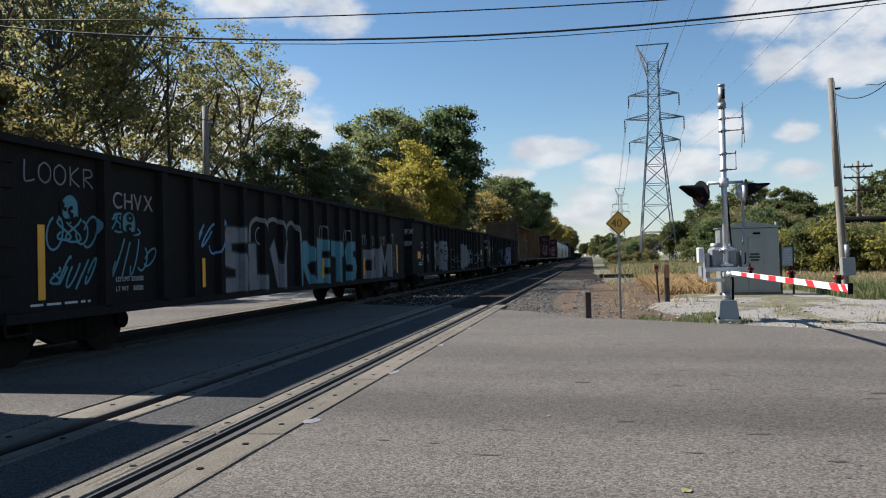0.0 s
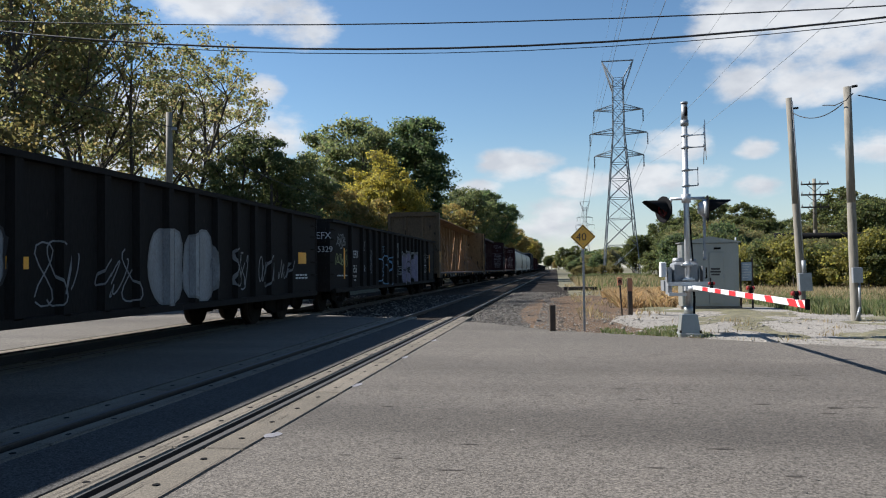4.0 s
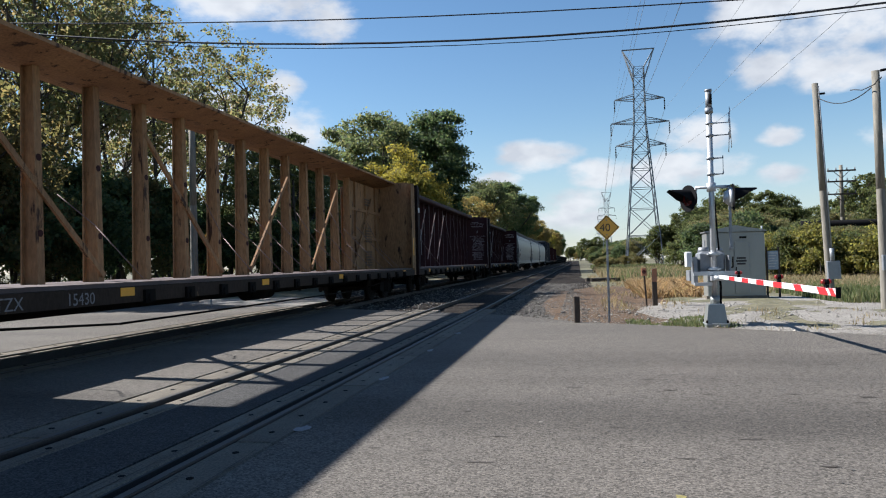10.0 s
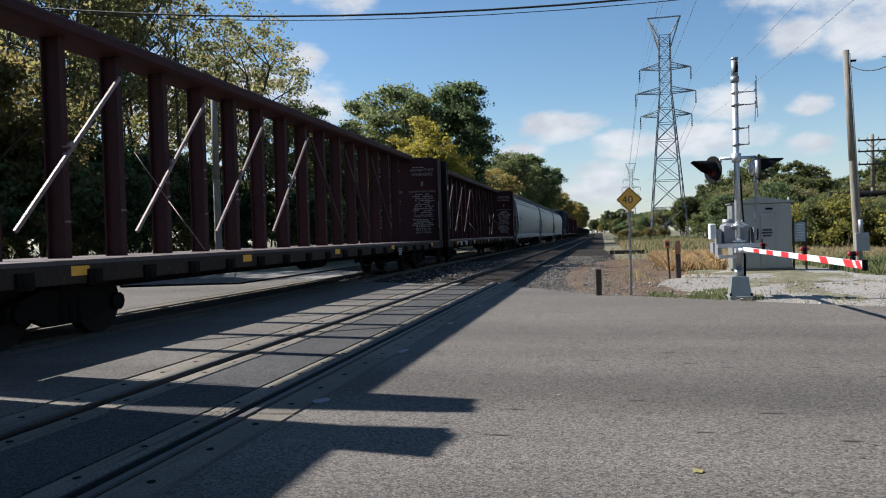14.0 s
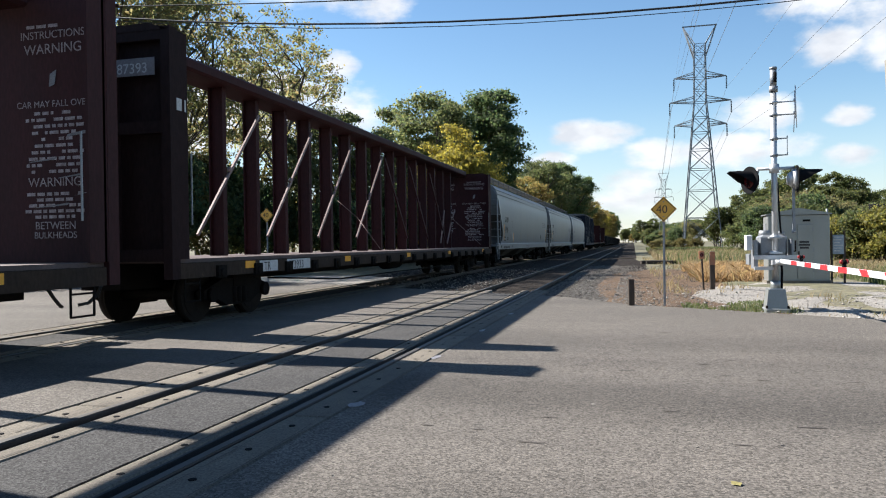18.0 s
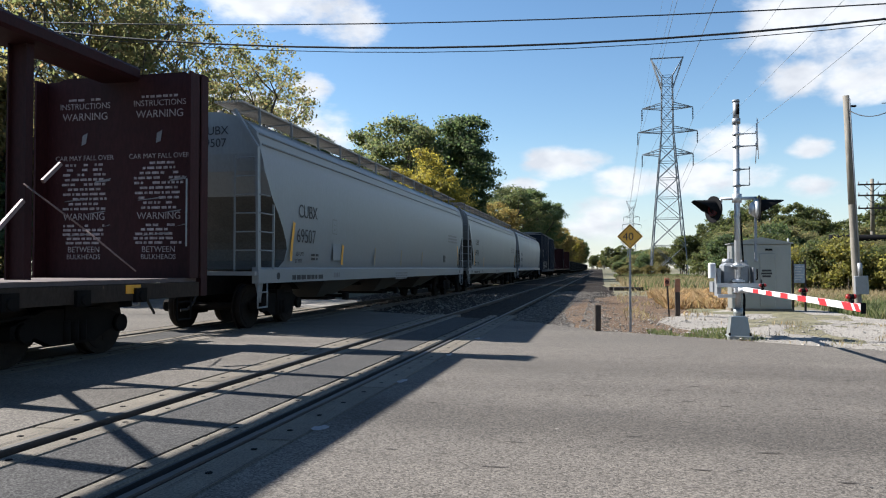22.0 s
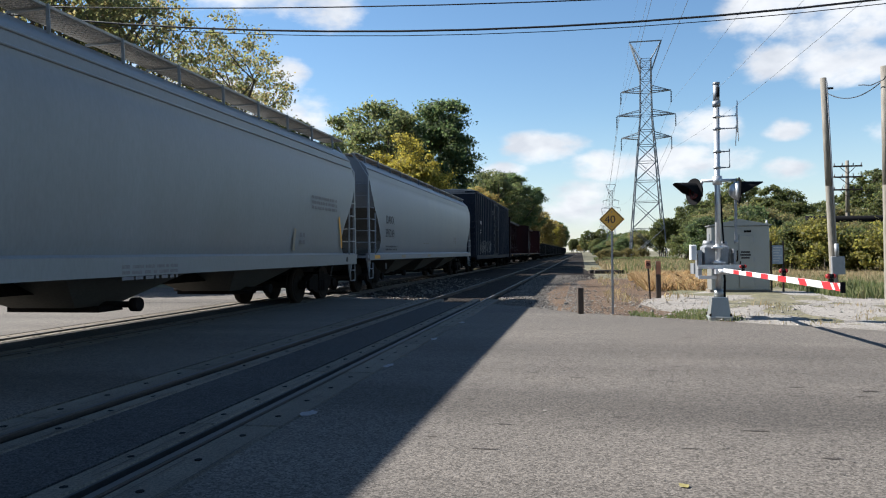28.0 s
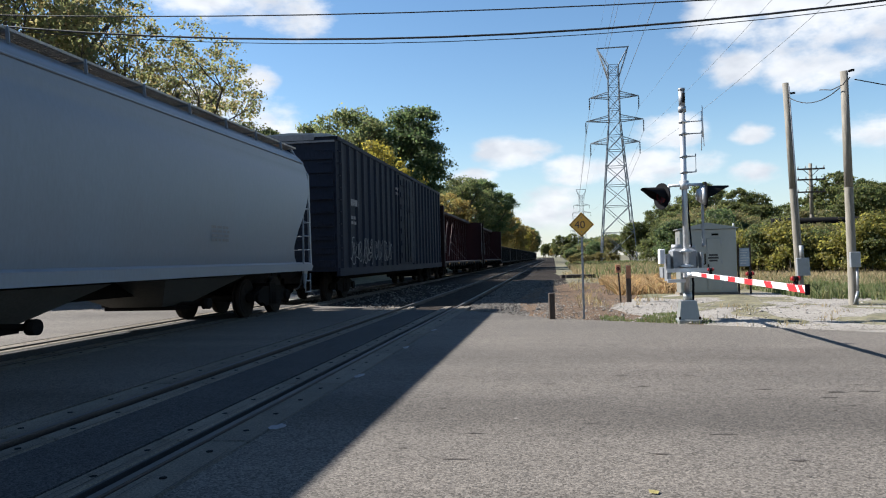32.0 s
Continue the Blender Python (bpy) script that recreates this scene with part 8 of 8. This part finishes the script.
    # the meadow's edge
    for k, x, y, s, r, lab in (("far_dark", 22.5, 92, 0.40, 10, "dark green rounded tree beyond the meadow"), ("far_dark", 26, 96, 0.40, 100, "dark green rounded tree beyond the meadow"),
                               ("far_green", 17.5, 90, 0.46, 40, "green tree beyond the meadow"), ("far_green", 14.6, 96, 0.42, 90, "green tree beyond the meadow"),
                               ("far_green", 24.0, 62, 0.52, 120, "green tree beyond the meadow"), ("russet", 29, 70, 0.55, 20, "russet tree beyond the meadow"),
                               ("far_dark", 34, 84, 0.45, 160, "dark green rounded tree beyond the meadow"), ("far_green", 32, 62, 0.6, 10, "green tree beyond the meadow"),
                               ("far_green", 17.0, 110, 0.6, 210, "green tree beyond the meadow"), ("far_dark", 22, 125, 0.6, 80, "dark green tree far beyond the meadow"), ("far_green", 39, 66, 0.62, 80, "green tree beyond the meadow"), ("yellow", 26.5, 50, 0.5, 80, "yellow tree beyond the meadow")):
        tree(k, x, y, s, r, lab)
    for k, x, y, sc, r in (("far_dark", 23.5, 95, 0.50, 30), ("far_dark", 29.9, 85, 0.53, 140), ("far_dark", 33.5, 88, 0.5, 210), ("far_green", 13.7, 96, 0.42, 60)):
        tree(k, x, y, sc, r, "tall dark green tree beyond the meadow")
    for i in range(26):
        x = 11.0 + i * 0.9 + rng.uniform(-0.6, 0.6)
        y = 41 + rng.uniform(-3, 5) + 0.12 * i
        tree(("bush_yellow", "bush_green", "bush_yellow", "bush_green", "bush_mix")[i % 5], x, y, rng.uniform(0.62, 0.9) * (0.62 if i % 5 == 4 else 1), rng.uniform(0, 360), "yellow-green shrub at the meadow's edge")
    for i in range(16):
        tree(("bush_green", "bush_dark", "bush_mix")[i % 3], 10.5 + i * 1.15, 70 + rng.uniform(-4, 10), rng.uniform(0.8, 1.25), rng.uniform(0, 360), "green shrub beyond the meadow")
    for i in range(30):
        tree(("far_green", "far_dark", "russet")[i % 3], 15 + 1.9 * i + rng.uniform(-2, 2), 120 + 1.2 * i + rng.uniform(-8, 30), rng.uniform(0.5, 0.72), rng.uniform(0, 360), "distant tree on the far side of the fields")
    for i in range(22):
        tree(("bush_green", "bush_dark", "bush_mix")[i % 3], 4.5 + 0.75 * i + rng.uniform(-1, 1), 230 + 130 * rng.random(), rng.uniform(0.9, 1.3) * (0.45 + 0.06 * i) * (1.3 if i % 3 == 0 else 1.0), rng.uniform(0, 360), "distant scrub near the horizon")
    for i in range(14):
        tree(("far_green", "far_dark", "russet")[i % 3], -7 + 3.0 * i, 600 + 60 * rng.random(), rng.uniform(0.7, 1.1), rng.uniform(0, 360), "distant tree near the horizon")
    for i in range(34):
        y = rng.uniform(95, 210)
        tree(("bush_brown", "bush_brown", "bush_mix")[i % 3], y * rng.uniform(0.014, 0.085) + 0.6, y, rng.uniform(0.16, 0.34), rng.uniform(0, 360), "low browning scrub beside the line")
    for k, x, y, sc in (("far_green", 7.6, 360, 0.62), ("far_dark", 5.6, 420, 0.4), ("far_green", 11.0, 330, 0.5), ("far_green", 14.5, 300, 0.58), ("far_dark", 17.0, 270, 0.42)):
        tree(k, x, y, sc, 40 * sc * y, "distant dark tree beside the line")


def build_plants():
    blades("roadside_grass", "short green grass by the signal", (0.9, 2.9, 14.2, 18.0), 4200, 0.07, GRASS, 1, z=-0.05, keep=lambda x, y: noise.noise((x * 0.9, y * 0.9, 1)) > -0.25 and y < 15.9 + (x - 1) * 0.5)
    blades("dry_weeds", "tall russet-brown dry weeds beyond the gravel", (2.0, 4.9, 24.4, 34.0), 9500, 0.42, RUSSET_GRASS, 2, 1.5, 0.012, -0.06, keep=lambda x, y: noise.noise((x * 0.9, y * 0.6, 5)) > -0.2)
    blades("dry_weeds", "dry tan weeds along the track verge", (0.6, 3.4, 19, 62), 5000, 0.2, DRY_GRASS, 3, 1.0, 0.010, -0.08, keep=lambda x, y: noise.noise((x * 0.7, y * 0.35, 3)) > 0.12)
    blades("meadow_grass", "rough meadow grass, green and straw-coloured", (2.6, 17.0, 26.5, 44.0), 19000, 0.26, DRY_GRASS, 4, 0.5, 0.014, -0.06, keep=lambda x, y: y > 25.5 or x > 6.4)
    blades("meadow_grass", "long green meadow grass", (7.2, 16.0, 12.0, 34.0), 26000, 0.2, GRASS, 5, 0.6, 0.012, -0.05, keep=lambda x, y: x > 8.6 - (y - 14) * 0.12 + noise.noise((x, y, 2)))
    blades("meadow_grass", "green meadow grass near the bungalow", (5.6, 9.0, 20.5, 27.0), 7000, 0.3, GRASS, 6, 0.6, 0.012, -0.05, keep=lambda x, y: x > 6.6)
    blades("meadow_grass", "green and straw meadow grass", (4.0, 17.0, 26.5, 46.0), 9000, 0.2, GRASS, 14, 0.6, 0.014, -0.06)
    blades("meadow_grass", "meadow grass far beyond", (1.5, 20.0, 44.0, 90.0), 13000, 0.5, DRY_GRASS, 7, 0.5, 0.03, -0.1)
    blades("meadow_grass", "green field grass far beyond", (1.8, 12.0, 44.0, 120.0), 22000, 0.45, GRASS, 8, 0.5, 0.04, -0.1)
    blades("gravel_weeds", "sparse dry weeds on the gravel", (2.6, 7.5, 13.2, 18.5), 1500, 0.11, DRY_GRASS, 9, 1.1, 0.006, -0.03, keep=lambda x, y: noise.noise((x * 1.1, y * 1.1, 9)) > 0.3)
    rng = np.random.default_rng(4)
    st = Shape()
    ico = [Vector(p).normalized() for p in ((0, 0, 1), (0.9, 0, 0.2), (0.1, 0.95, 0.1), (-0.9, 0.2, 0), (-0.1, -0.95, 0.15), (0.1, 0.05, -1))]
    tri = ((0, 1, 2), (0, 2, 3), (0, 3, 4), (0, 4, 1), (5, 2, 1), (5, 3, 2), (5, 4, 3), (5, 1, 4))
    n = 0
    while n < 5200:
        x, y = rng.uniform(0.0, 9.0), 12.6 + 9 * rng.random() ** 1.7
        if y < road_edge(x) + 0.12:
            continue
        r = rng.uniform(0.007, 0.018) if rng.random() < 0.98 else rng.uniform(0.03, 0.055)
        k = rng.uniform(0.7, 1.3, 3)
        st.add([(x + r * k[0] * p.x, y + r * k[1] * p.y, -0.02 + r * 0.6 * k[2] * p.z) for p in ico], tri)
        n += 1
    tagged(part("verge_stones", st, PALE_STONE), "loose stones scattered on the verge", "stones", kind="stuff")
    lf = Shape()
    lf.add([(0, -0.05, 0.004), (0.045, -0.01, 0.012), (0.03, 0.05, 0.006), (-0.02, 0.055, 0.015), (-0.05, 0.0, 0.005)], ((0, 1, 2, 3, 4),))
    leaf_ob = tagged(part("fallen_leaf", lf, BRIGHT_LEAF, m=pose(0.48, 4.06, 0.004, 0, 0, 30) @ Matrix.Scale(0.62, 4)), "pale yellow fallen leaf on the asphalt", "leaf")




def build_road_marks():
    """Tar seams and hairline cracks in the asphalt."""
    rng = random.Random(14)
    for k, (x, y, n, dx, dy, w) in enumerate(((-1.5, 8.85, 14, 0.3, -0.075, 0.0025), (2.0, 7.9, 22, 0.3, -0.04, 0.002))):
        s = Shape()
        pts = [(x, y)]
        for _ in range(n):
            x, y = x + dx + rng.uniform(-0.08, 0.08), y + dy + rng.uniform(-0.05, 0.05)
            pts.append((x, y))
        for (xa, ya), (xb, yb) in zip(pts[:-1], pts[1:]):
            h = w * rng.uniform(0.5, 1.2)
            s.add([(xa, ya - h, 0.004), (xb, yb - h, 0.004), (xb, yb + h, 0.004), (xa, ya + h, 0.004)], ((0, 1, 2, 3),))
        setting("road_crack", s, ASPHALT_OLD, "dark hairline crack in the asphalt", "road")
    s = Shape()
    for _ in range(150):
        x, y = rng.uniform(-1.8, 6.5), rng.uniform(3.2, 12.5)
        if y > road_edge(x) - 0.3:
            continue
        r = rng.uniform(0.008, 0.022)
        a = rng.uniform(0, 6)
        s.add([(x + r * math.cos(a + q), y + r * rng.uniform(0.6, 1.5) * math.sin(a + q), 0.005 + 0.004 * (q < 2)) for q in (0, 1.3, 2.9, 4.4)], ((0, 1, 2, 3),))
    st = Shape()
    for _ in range(70):
        x, y = rng.uniform(-2.0, 7.0), rng.uniform(4.5, 11.5)
        if y > road_edge(x) - 0.4:
            continue
        a, b = rng.uniform(0.03, 0.11), rng.uniform(0.008, 0.02)
        st.add([(x + a * math.cos(q) * rng.uniform(0.7, 1.2), y + b * math.sin(q) * rng.uniform(0.7, 1.3), 0.003) for q in np.linspace(0, 5.5, 8)], (tuple(range(8)),))
    for y in (5.5, 8.0, 10.55, 13.1):
        a = Shape().add([(-2.18 + 0.055 * math.cos(q) * rng.uniform(0.5, 1.3), y + 0.13 * math.sin(q) * rng.uniform(0.6, 1.3), 0.0035) for q in np.linspace(0, 5.8, 11)], (tuple(range(11)),))
        tagged(part("paint_smudge", a, GREY_INK), "worn white paint smudge on the asphalt", "paint mark")
    tagged(part("tar_spots", st, TIE), "small dark tar and oil spots on the road", "stains", kind="stuff")
    tagged(part("road_grit", s, STONE), "small chips and bits of leaf on the road", "grit", kind="stuff")


build_road_marks()
build_signal()
build_speed_sign(0.57, 15.5, 1.91, "yellow diamond speed sign reading 40 on a steel post")
build_speed_sign(-12.3, 23.2, 2.36, "yellow diamond speed sign reading 40 beyond the far track")
build_bungalow()
build_posts()
build_poles()
build_wires()
build_power_line()
build_trees()
build_plants()

# ---- what moves ----


def motions():
    for car, y0 in CARS:
        walk(car, [(k * 0.5, pose(FAR_TRACK, y0 - d, RAIL_Z + CAR_Z)) for k, d in enumerate(TRAVEL)])
    for ws, y in WHEELSETS:
        rows = []
        for k in range(0, 32 * 15 + 1):
            t = k / 15
            rows.append((t, pose(0, y, WHEEL_R - CAR_Z) @ Matrix.Rotation(gone(t) / WHEEL_R, 4, "X")))
        walk(ws, rows)


motions()
